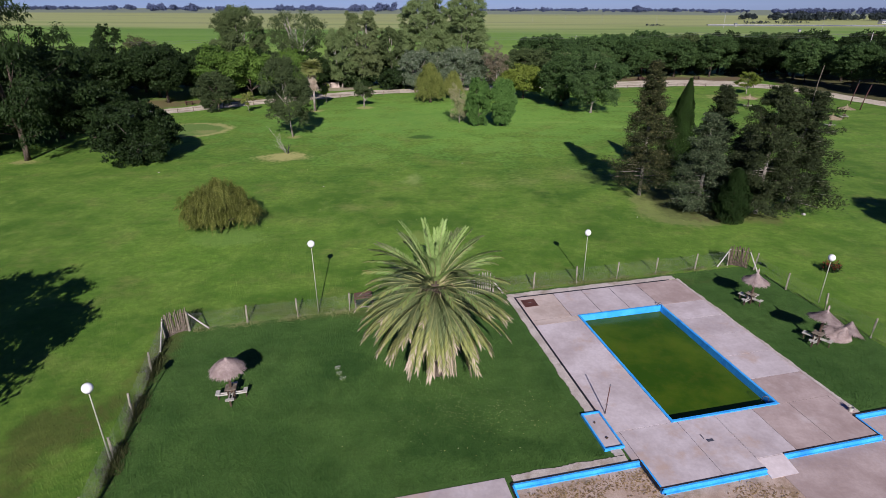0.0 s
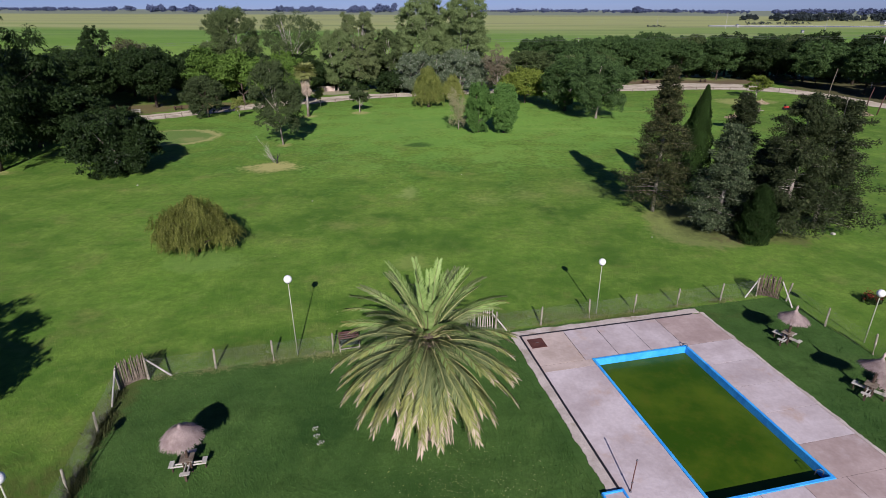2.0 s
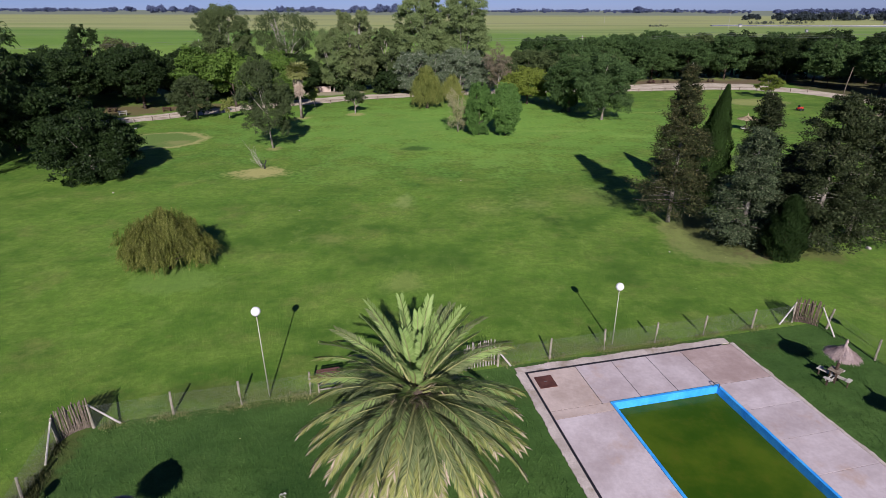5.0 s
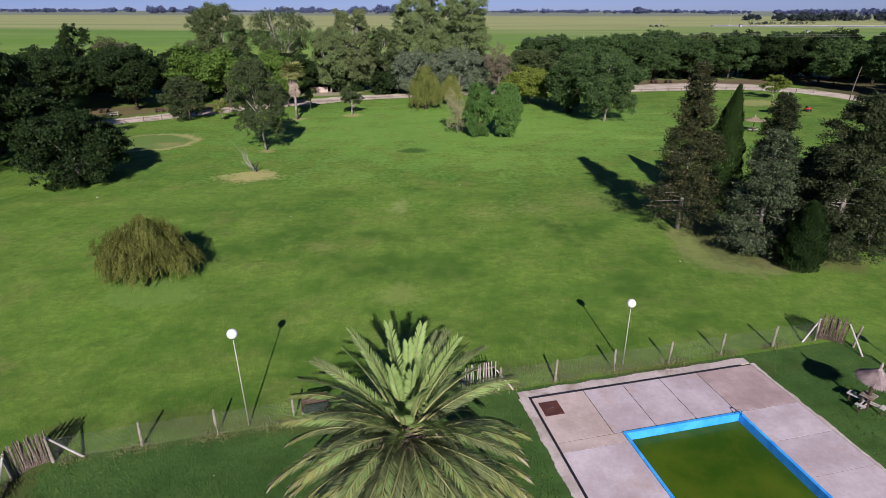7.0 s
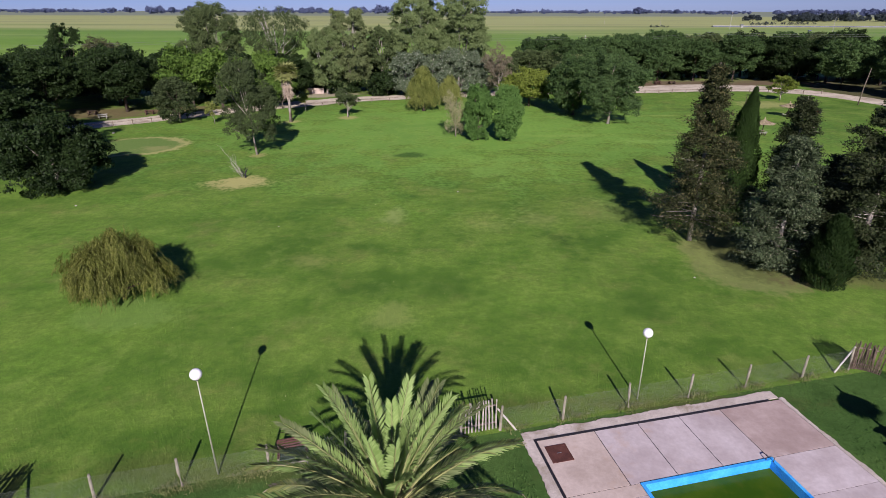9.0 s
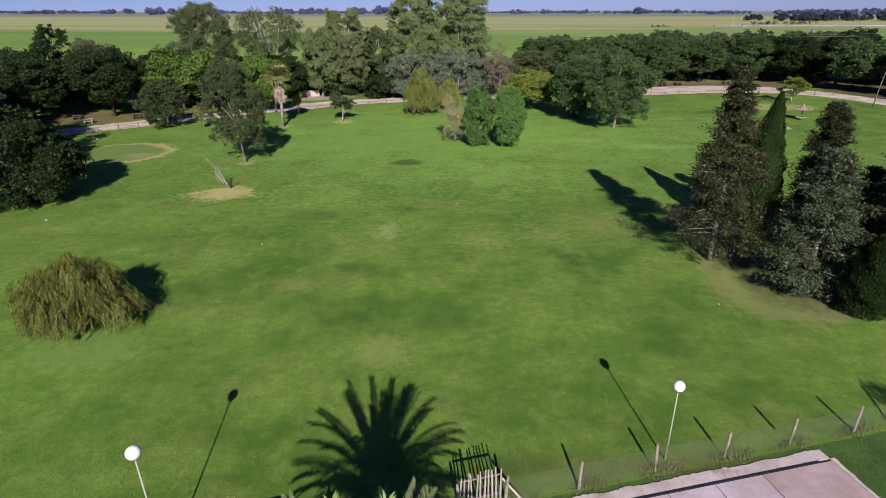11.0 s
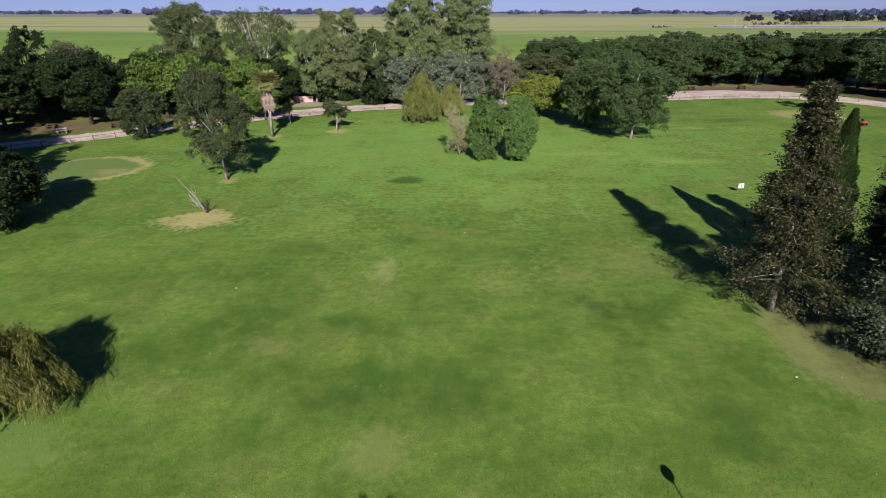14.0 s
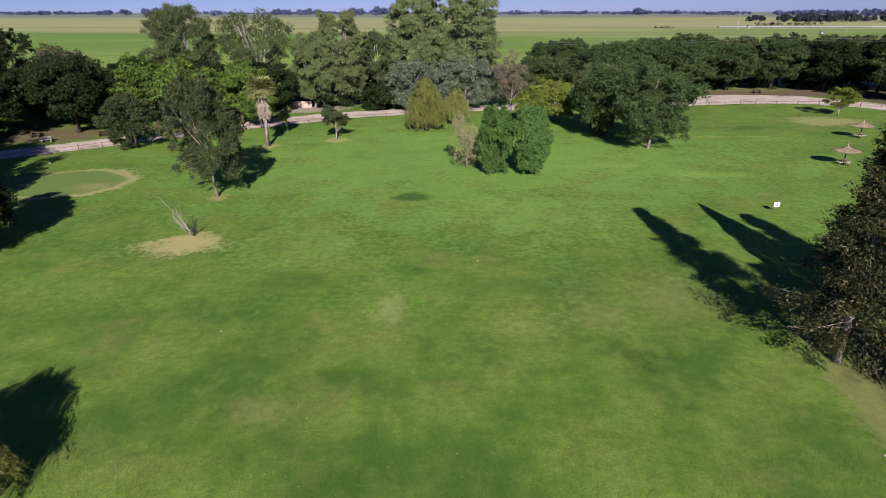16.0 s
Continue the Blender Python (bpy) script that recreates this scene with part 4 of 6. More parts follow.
def stick_screen(name, ends, bow, n, h, braces, label, seed, category="gate", mat=None):
    """A screen or gate of upright split sticks nailed to two rails, held by slanting braces."""
    rng = random.Random(seed)
    (p0, q0), (p1, q1) = ends
    d = Vector((p1 - p0, q1 - q0))
    side = Vector((-d.y, d.x)).normalized()
    gate = thing(name, POOL @ pose(p0, q0, 0), label, category)
    sticks = []
    for s in range(3):
        bm = bmesh.new()
        tube(bm, [(0, 0, 0.03), (rng.uniform(-0.02, 0.02), 0.01, h * 0.5), (rng.uniform(-0.03, 0.03), 0, h * (0.96 + 0.04 * s))], [0.04, 0.04, 0.03], 5)
        me = bpy.data.meshes.new("stick")
        bm.to_mesh(me)
        bm.free()
        me.materials.append(mat or M_STICK)
        sticks.append(me)
    spots = []
    for i in range(n):
        f = i / (n - 1)
        spots.append(d * f + side * bow * 4 * f * (1 - f))
        share("stick", rng.choice(sticks), gate, pose(spots[-1].x, spots[-1].y, 0, rng.uniform(-3, 3), rng.uniform(-3, 3), rng.uniform(0, 360)))
    for z in (0.35, h - 0.35):
        bm = bmesh.new()
        pts = [(*(s + side * 0.06), z) for s in spots[::3] + [spots[-1]]]
        tube(bm, pts, [0.04] * len(pts), 6)
        part("rail", bm, M_STICK, gate)
    for (bp, bq), end, z in braces:
        foot = Vector((bp - p0, bq - q0))
        head = spots[0] if end == 0 else spots[-1]
        bm = bmesh.new()
        rod(bm, (*foot, 0), (*(head + (foot - head) * 0.04), z), 0.05, 0.045, 7)
        part("brace", bm, M_WHITEPAINT, gate, "pale slanting timber brace")
    return gate


stick_screen("stick_gate", ((-27.0, 3.35), (-25.8, 4.15)), 0.22, 22, 1.65, (((-27.06, 1.85), 0, 1.5), ((-24.55, 4.15), 1, 1.35)),
             "curved screen of upright split sticks closing the fence corner", 11, "stick screen")
stick_screen("stick_gate", ((15.45, 4.72), (16.52, 3.86)), 0.14, 17, 1.7, (((14.4, 4.62), 0, 1.45), ((16.55, 2.55), 1, 1.45)),
             "curved screen of upright split sticks closing the fence corner", 12, "stick screen", M_DARKSTICK)
stick_screen("picket_gate", ((-6.55, 4.55), (-4.85, 4.6)), 0.0, 11, 1.7, (((-3.95, 4.3), 1, 1.2),),
             "pale picket gate of split sticks in the wire fence", 13, "gate", M_PICKET)


def lamp_post(x, y, h):
    lamp = thing("lamp_post", pose(x, y, 0), "slim cream lamp post with a white opal globe", "street lamp", group="garden lamps")
    bm = bmesh.new()
    tube(bm, [(0, 0, -0.05), (0, 0, h * 0.5), (0, 0, h - 0.24)], [0.038, 0.032, 0.028], 8)
    part("pole", bm, M_POLE, lamp, smooth=True)
    bm = bmesh.new()
    lathe(bm, [(0, h - 0.28), (0.07, h - 0.28), (0.09, h - 0.2), (0, h - 0.2)], 12)
    part("collar", bm, M_STEEL, lamp, "grey metal collar")
    bm = bmesh.new()
    bmesh.ops.create_uvsphere(bm, u_segments=24, v_segments=16, radius=0.24, matrix=pose(0, 0, h))
    part("globe", bm, M_GLOBE, lamp, "white opal globe", True)


for x, y, h in ((-9.32, 39.35, 5.22), (10.24, 44.43, 3.94), (-16.09, 25.43, 4.26), (26.19, 40.77, 3.52)):
    lamp_post(x, y, h)


# ---------- thatched umbrellas, tables, bench ----------
def thatch_cone(r, drop, rng, dome=False):
    bm = bmesh.new()
    prof = [(0, drop * 1.02), (r * 0.08, drop * 0.97), (r * 0.30, drop * 0.58), (r * 0.66, drop * 0.24), (r, 0.0), (r * 0.97, -0.1), (r * 0.6, drop * 0.12), (0, drop * 0.6)]
    if dome:
        prof[1:5] = [(r * 0.22, drop * 0.93), (r * 0.55, drop * 0.70), (r * 0.85, drop * 0.34), (r, 0.0)]
    lathe(bm, prof, 36, 0.05, rng)
    return bm


def straw(rng, r, drop, n=2600, dome=False):
    u = rng.random(n) * 2 * math.pi
    f = np.sqrt(rng.random(n))
    rad = np.stack([np.cos(u), np.sin(u)], 1)
    z = drop * (1 - f ** 1.8 if dome else (1 - f) ** 1.35)
    pts = np.concatenate([rad * (f * r)[:, None], z[:, None] + 0.03], 1)
    down = np.concatenate([rad * r, np.full((n, 1), -drop * 1.1)], 1) + rng.normal(size=(n, 3)) * 0.12
    face = np.concatenate([rad * drop, np.full((n, 1), r)], 1)
    return blades(rng, pts, down, face, 0.3, 0.035)


def umbrella(x, y, h, r, mat, lean=(0, 0), seed=0, label="grey thatched palm umbrella on a timber pole", dome=False):
    rng = random.Random(seed)
    um = thing("thatched_umbrella", pose(x, y, 0, lean[0], lean[1], 0), label, "thatched umbrella", group="thatched umbrellas")
    drop = h * 0.22
    bm = bmesh.new()
    tube(bm, [(0, 0, -0.1), (0, 0, h * 0.5), (0, 0, h * 0.98)], [0.085, 0.075, 0.06], 8)
    part("pole", bm, M_DARKWOOD, um)
    roof = part("thatch", thatch_cone(r, drop, rng, dome), mat, um)
    roof.location.z = h - drop
    st = quads("straw", straw(np.random.default_rng(seed), r, drop, 2600, dome), mat, roof, "loose hanging straw")
    st["kind"] = "stuff"
    bm = bmesh.new()
    k = 0.4 if dome else 1.0
    lathe(bm, [(0, h + 0.40 * k), (0.04, h + 0.30 * k), (0.075, h + 0.18 * k), (0.05, h + 0.05 * k), (0.15, h - 0.08), (0, h - 0.1)], 10, 0.2, rng)
    part("topknot", bm, mat, um, "bound straw knot")
    for k in range(4):
        a = k * math.pi / 2 + 0.4
        bm = bmesh.new()
        rod(bm, (0, 0, h * 0.6), (math.cos(a) * r * 0.6, math.sin(a) * r * 0.6, h - drop * 0.66), 0.03)
        part("strut", bm, M_DARKWOOD, um)
    return um


def picnic_set(x, y, turn):
    """Square table with four plank seats carried on crossed rails."""
    t = thing("picnic_table", pose(x, y, 0, 0, 0, turn), "small square picnic table with four pale plank seats on crossed rails", "picnic table", group="picnic tables")
    bm = bmesh.new()
    box(bm, 0.6, 0.6, 0.05, pose(0, 0, 0.72), 0.012)
    part("tabletop", bm, M_STICK, t, "brown plank tabletop")
    for a in (0, 90):
        for s in (-0.08, 0.08):
            bm = bmesh.new()
            box(bm, 1.56, 0.05, 0.07, pose(0, 0, 0.36, 0, 0, a) @ pose(0, s, 0.036 if a else -0.036), 0.008)
            part("rail", bm, M_WHITEPAINT, t, "pale timber rail")
    for a in range(0, 360, 90):
        m = pose(0, 0, 0, 0, 0, a)
        bm = bmesh.new()
        box(bm, 0.22, 0.44, 0.04, m @ pose(0.72, 0, 0.44), 0.01)
        part("seat", bm, M_WHITEPAINT, t, "weathered white plank seat")
        bm = bmesh.new()
        box(bm, 0.05, 0.10, 0.42, m @ pose(0.72, 0, 0.2), 0.01)
        part("leg", bm, M_DARKWOOD, t)
        bm = bmesh.new()
        box(bm, 0.07, 0.07, 0.7, m @ pose(0.16, 0.16, 0.34), 0.01)
        part("table_leg", bm, M_DARKWOOD, t)


UMBRELLAS = [(-12.0, 30.1, 2.5, 0.75, M_THATCH, (0, 0), 20, 12), (21.3, 40.8, 2.3, 0.70, M_THATCH, (0, 3), 21, 35),
             (22.9, 35.6, 2.2, 0.78, M_THATCH, (-8, 10), 22, 40), (48.9, 107.9, 2.4, 1.4, M_THATCH_GOLD, (0, 0), 23, 10),
             (61.4, 123.4, 2.4, 1.4, M_THATCH_GOLD, (0, 0), 24, 60),
             (72.9, 110.7, 2.3, 1.3, M_THATCH_GOLD, (0, 2), 25, 25), (65.5, 102.9, 2.0, 1.3, M_THATCH_GOLD, (3, 0), 26, 50)]
for x, y, h, r, mat, lean, seed, turn in UMBRELLAS:
    umbrella(x, y, h, r, mat, lean, seed, "pale golden thatched umbrella on a timber pole" if mat is M_THATCH_GOLD else "grey thatched palm umbrella on a timber pole", seed == 20)
    picnic_set(x, y, turn)

fallen = thing("collapsed_thatch", pose(24.7, 36.2, 0.0), "collapsed thatched umbrella roof lying on the grass", "thatched umbrella")
for k, (dx, dy, rx, rz, r) in enumerate(((0.0, 0.0, 24, 20, 0.78), (0.75, 0.2, -26, -35, 0.68))):
    heap = part("thatch", thatch_cone(r, 0.75, random.Random(40 + k)), M_THATCH, fallen)
    heap.matrix_local = pose(dx, dy, 0.24, rx, 0, rz)
    st = quads("straw", straw(np.random.default_rng(40 + k), r, 0.75, 1600), M_THATCH, heap, "loose straw")
    st["kind"] = "stuff"


def garden_bench(p, q, turn):
    b = thing("garden_bench", POOL @ pose(p, q, 0, 0, 0, turn), "old red-slatted garden bench with a green seat", "bench")
    for x in (-0.6, 0.6):
        bm = bmesh.new()
        box(bm, 0.06, 0.06, 1.0, pose(x, 0.32, 0.5), 0.008)
        part("back_post", bm, M_REDWOOD, b)
        bm = bmesh.new()
        box(bm, 0.06, 0.06, 0.62, pose(x, -0.3, 0.31), 0.008)
        part("leg", bm, M_POST, b)
        bm = bmesh.new()
        box(bm, 0.06, 0.72, 0.05, pose(x, 0.0, 0.63), 0.008)
        part("armrest", bm, M_REDWOOD, b)
    for z in (0.55, 0.7, 0.85, 0.98):
        bm = bmesh.new()
        box(bm, 1.2, 0.03, 0.1, pose(0, 0.36, z), 0.006)
        part("back_slat", bm, M_REDWOOD, b)
    bm = bmesh.new()
    box(bm, 1.1, 0.6, 0.05, pose(0, 0.0, 0.44), 0.01)
    part("seat", bm, M_GREENPAINT, b, "green painted sheet seat")
    bm = bmesh.new()
    box(bm, 1.2, 0.05, 0.06, pose(0, -0.3, 0.2), 0.008)
    part("stretcher", bm, M_POST, b)


garden_bench(-14.2, 4.62, 2)


# ---------- trees ----------
def place_tree(name, x, y, label, category="tree", turn=0.0, group=""):
    return thing(name, pose(x, y, 0, 0, 0, turn), label, category, group)


def broad_tree(x, y, h, r, base, leaf, bark, n, size, seed, label, name="tree", lobes=16, trunk=0.22, fork=0.25, lean=(0, 0), droop=0.0, bough=0.42,
               depth=0.4, group="", limbs=7, top_heavy=0.0):
    rng = np.random.default_rng(seed)
    tree = place_tree(name, x, y, label, "tree", rng.random() * 360, group)
    lob = boughs(rng, lobes, r, h, base, top_heavy, bough)
    lob = [(a + lean[0] * c, b + lean[1] * c, c, d, e) for a, b, c, d, e in lob]
    part("trunk", wood(rng, h, trunk, lob, fork, lean, limbs), bark, tree, smooth=True)
    pts, out = shell(rng, n, lob, depth)
    pts[:, 2] = np.maximum(pts[:, 2], 0.12 * size + 0.05 + 0.3 * rng.random(n) * size)
    quads("crown", cards(rng, pts, out, size, droop), leaf, tree)
    return tree


def gum_tree(x, y, h, r, seed, n=16000, size=0.24, bark=None, leaf=None, base=0.32, label="tall gum tree with pale forked trunk and loose olive crown", group="", waist=0.0, hollow=0.0, lobes=34, stem=1.0):
    """A tall tree: pale stems that part low down and carry loose hanging clumps of leaves."""
    rng = np.random.default_rng(seed)
    tree = place_tree("gum_tree", x, y, label, "tree", 0, group)
    lob = []
    low, high = h * base, h
    for i in range(lobes):
        f = (i + rng.random()) / lobes
        wide = math.sin(math.pi * (0.20 + 0.58 * f ** (0.8 + waist)))
        a = i * 2.4 + rng.normal() * 0.4
        d = r * wide * (0.42 + 0.34 * hollow + (0.54 - 0.30 * hollow) * rng.random())
        s = r * (0.22 + 0.17 * rng.random()) * (1.1 - 0.3 * f)
        lob.append((math.cos(a) * d, math.sin(a) * d, low + (high - low) * (0.05 + 0.87 * f), s, s * (0.9 + 0.5 * rng.random())))
    fork = h * max(0.16, base * 0.55)
    bm = bmesh.new()
    tube(bm, [(0, 0, -0.2), (0.1, 0, fork * 0.5), (0.0, 0.1, fork)], [h * 0.020 * stem, h * 0.016 * stem, h * 0.014 * stem], 8)
    for k in range(4):
        x1, y1, z1, a, b = lob[-1 - 3 * k]
        end = Vector((x1 * 0.8, y1 * 0.8, z1))
        mid = Vector((x1 * 0.45, y1 * 0.45, fork + (z1 - fork) * 0.5))
        tube(bm, [(0, 0.1, fork * 0.96), mid, end], [h * 0.0095 * stem, h * 0.0060 * stem, h * 0.0015], 6)
    for x1, y1, z1, a, b in lob[::2]:
        root = Vector((x1 * 0.2, y1 * 0.2, max(fork * 0.9, z1 * 0.72)))
        end = Vector((x1, y1, z1))
        tube(bm, [root, root.lerp(end, 0.5) + Vector((0, 0, -0.25)), end], [h * 0.0042, h * 0.0028, h * 0.001], 5)
    part("trunk", bm, bark or M_GUMBARK, tree, "pale peeling trunk and stems", True)
    pts, out = shell(rng, n, lob, 0.7, 9)
    hang = unit(out) * 0.45 + np.array((0, 0, -0.8)) + rng.normal(size=pts.shape) * 0.4
    quads("crown", leaves(rng, pts, hang, unit(out) + rng.normal(size=pts.shape) * 0.5, size * 2.0, size * 0.75), leaf or L_EUC, tree)
    return tree


def conifer(x, y, h, r, leaf, n, size, seed, label, base=0.06, power=0.75, lean=(0, 0), name="cedar_tree", ragged=0.5, layers=46, trunk=0.17, skirt=0.0):
    """Whorled, ragged branches round one straight trunk, longest near the ground."""
    rng = np.random.default_rng(seed)
    tree = place_tree(name, x, y, label, "conifer")
    bm = bmesh.new()
    tube(bm, [(0, 0, -0.15), (lean[0] * h * 0.5, lean[1] * h * 0.5, h * 0.5), (lean[0] * h, lean[1] * h, h)], [trunk * 1.3, trunk * 0.8, 0.02], 8)
    pts, along, face = [], [], []
    per = n // (layers * 6)
    for i in range(layers):
        f = base + (0.985 - base) * ((i + 0.5) / layers)
        for k in range(6):
            a = rng.random() * 2 * math.pi
            ln = r * (1 - f) ** power
            if skirt:
                low = max(0.0, 1.0 - f / skirt)
                ln = r * (0.30 * min(1.0, (1 - f) / 0.3) + 0.70 * min(1.0, 1.6 * low))
            ln = ln * (1 - ragged * rng.random()) + 0.22
            z0 = f * h + rng.normal() * 0.12
            c, s = math.cos(a), math.sin(a)
            tip = np.array((c * ln + lean[0] * z0, s * ln + lean[1] * z0, z0 + ln * rng.uniform(-0.12, 0.22)))
            if k < 3:
                rod(bm, (lean[0] * z0, lean[1] * z0, z0), tip, 0.035 * (1 - f) + 0.012, 0.006, 5)
            tuft = 0.25 + 0.78 * rng.random(5) ** 0.7
            pick = (rng.random(per) * 5).astype(int)
            t = tuft[pick] + rng.normal(size=per) * 0.03
            root = np.array((lean[0] * z0, lean[1] * z0, z0))
            p = root + (tip - root) * t[:, None]
            spread = 0.05 * ln + 0.13
            p = p + (rng.normal(size=(5, 3)) * (spread, spread, spread * 0.5))[pick] + rng.normal(size=(per, 3)) * (spread, spread, spread * 0.6)
            pts.append(p)
            along.append(np.tile((c, s, -0.05), (per, 1)) + rng.normal(size=(per, 3)) * 0.75)
            face.append(np.tile((c * 0.5, s * 0.5, 0.8), (per, 1)) + rng.normal(size=(per, 3)) * 0.5)
    pts = np.concatenate(pts)
    pts[:, 2] = np.maximum(pts[:, 2], 0.15)
    part("trunk", bm, M_PALEBARK, tree, "pale grey trunk with side branches", True)
    quads("crown", leaves(rng, pts, np.concatenate(along), np.concatenate(face), size * 1.6, size * 0.75), leaf, tree)
    return tree


def spindle(x, y, h, r, leaf, n, size, seed, label, belly=0.3, name="cypress_tree", taper=0.85, lean=0.0):
    """A close-grown columnar tree: upright sprays on a slim, uneven body."""
    rng = np.random.default_rng(seed)
    tree = place_tree(name, x, y, label, "conifer")
    bm = bmesh.new()
    tube(bm, [(0, 0, -0.1), (0, 0, h * 0.5), (0, 0, h * 0.95)], [0.18, 0.1, 0.02], 7)
    part("trunk", bm, M_BARK, tree)
    f = rng.random(n) ** 0.85
    a = rng.random(n) * 2 * math.pi
    prof = np.where(f < belly, 0.72 + 0.28 * f / belly, ((1 - f) / (1 - belly)) ** taper)
    lump = 1 + 0.12 * np.sin(a * 5 + f * 19) + 0.1 * np.sin(a * 3 - f * 31)
    rad = r * prof * lump * (1 - 0.25 * rng.random(n) ** 2)
    pts = np.stack([np.cos(a) * rad + lean * f ** 1.5, np.sin(a) * rad, 0.1 + f * (h - 0.25)], 1)
    along = np.stack([np.cos(a) * 0.35, np.sin(a) * 0.35, np.full(n, 0.9)], 1) + rng.normal(size=(n, 3)) * 0.2
    face = np.stack([np.cos(a), np.sin(a), np.full(n, 0.3)], 1) + rng.normal(size=(n, 3)) * 0.35
    quads("crown", leaves(rng, pts, along, face, size * 1.9, size * 0.7), leaf, tree)
    return tree


DOMES = [(0.05, 0.05, 1.0, 0.46), (-0.66, 0.05, 0.80, 0.34), (0.70, 0.15, 0.74, 0.36), (-0.20, -0.48, 0.80, 0.36), (0.15, 0.46, 0.88, 0.4),
         (0.40, -0.22, 0.84, 0.30), (-0.34, 0.26, 0.94, 0.36), (-0.52, -0.34, 0.74, 0.28), (0.98, 0.05, 0.60, 0.26), (-0.98, -0.02, 0.68, 0.24)]


def willow(x, y, h, r, leaf, seed, bunches, label, blade=0.17, width=0.034, name="willow_tree", per=12, lift=0.10, reach=0.34):
    """A low weeping tree: uneven domes from which bunches of thin leafy strands hang towards the grass."""
    rng = np.random.default_rng(seed)
    tree = place_tree(name, x, y, label, "tree")
    lob = [(a * r, b * r, c * h * 0.62, d * r, c * h * 0.36) for a, b, c, d in DOMES]
    part("trunk", wood(rng, h * 0.85, 0.045 * h, lob, 0.12, (0, 0), 10), M_BARK, tree, "grey trunk with spreading limbs", True)
    dome = np.array(DOMES)
    pick = rng.choice(len(dome), bunches, p=dome[:, 3] ** 2 / (dome[:, 3] ** 2).sum())
    a, q = rng.random(bunches) * 2 * math.pi, np.sqrt(rng.random(bunches))
    out = np.stack([np.cos(a), np.sin(a), np.zeros(bunches)], 1)
    dr = dome[pick, 3] * r
    tier = np.where(rng.random(bunches) < 0.45, 1.0, rng.uniform(0.5, 1.0, bunches))
    q = np.where(tier < 1.0, np.maximum(q, 0.65 + 0.4 * rng.random(bunches)), q)
    top = np.stack([dome[pick, 0] * r + np.cos(a) * q * dr, dome[pick, 1] * r + np.sin(a) * q * dr,
                    dome[pick, 2] * h * (1 - 0.24 * q ** 2.5) * tier + rng.normal(size=bunches) * 0.06 * h], 1)
    drop = np.minimum(top[:, 2] - lift * h * (0.15 + 1.7 * rng.random(bunches)), h * reach * (0.3 + 1.1 * rng.random(bunches) ** 1.5))
    drop = np.maximum(drop, 0.15)
    root = np.repeat(top, per, 0) + rng.normal(size=(bunches * per, 3)) * (0.17, 0.17, 0.14)
    fall = np.repeat(drop, per) * rng.uniform(0.55, 1.08, bunches * per)
    drift = np.repeat(out * (0.10 + 0.22 * q)[:, None] + rng.normal(size=(bunches, 3)) * (0.22, 0.22, 0), per, 0) + rng.normal(size=root.shape) * (0.16, 0.16, 0.05)
    face = np.repeat(out + (0, 0, 0.35), per, 0)
    v, steps = [], 17
    for k in range(steps):
        f = k / steps
        p = root + drift * math.sqrt(f) - np.outer(fall * f, (0, 0, 1)) + rng.normal(size=root.shape) * 0.025
        keep = p[:, 2] > 0.12
        way = np.tile((0.0, 0.0, -1.0), (len(root), 1)) + rng.normal(size=root.shape) * 0.38 + drift * (0.9 - 0.6 * f)
        v.append(leaves(rng, p[keep], way[keep], (face + rng.normal(size=root.shape) * 0.5)[keep], blade, width))
    v = np.concatenate(v)
    v[:, :, 2] = np.maximum(v[:, :, 2], 0.03)
    quads("crown", v, leaf, tree)
    return tree


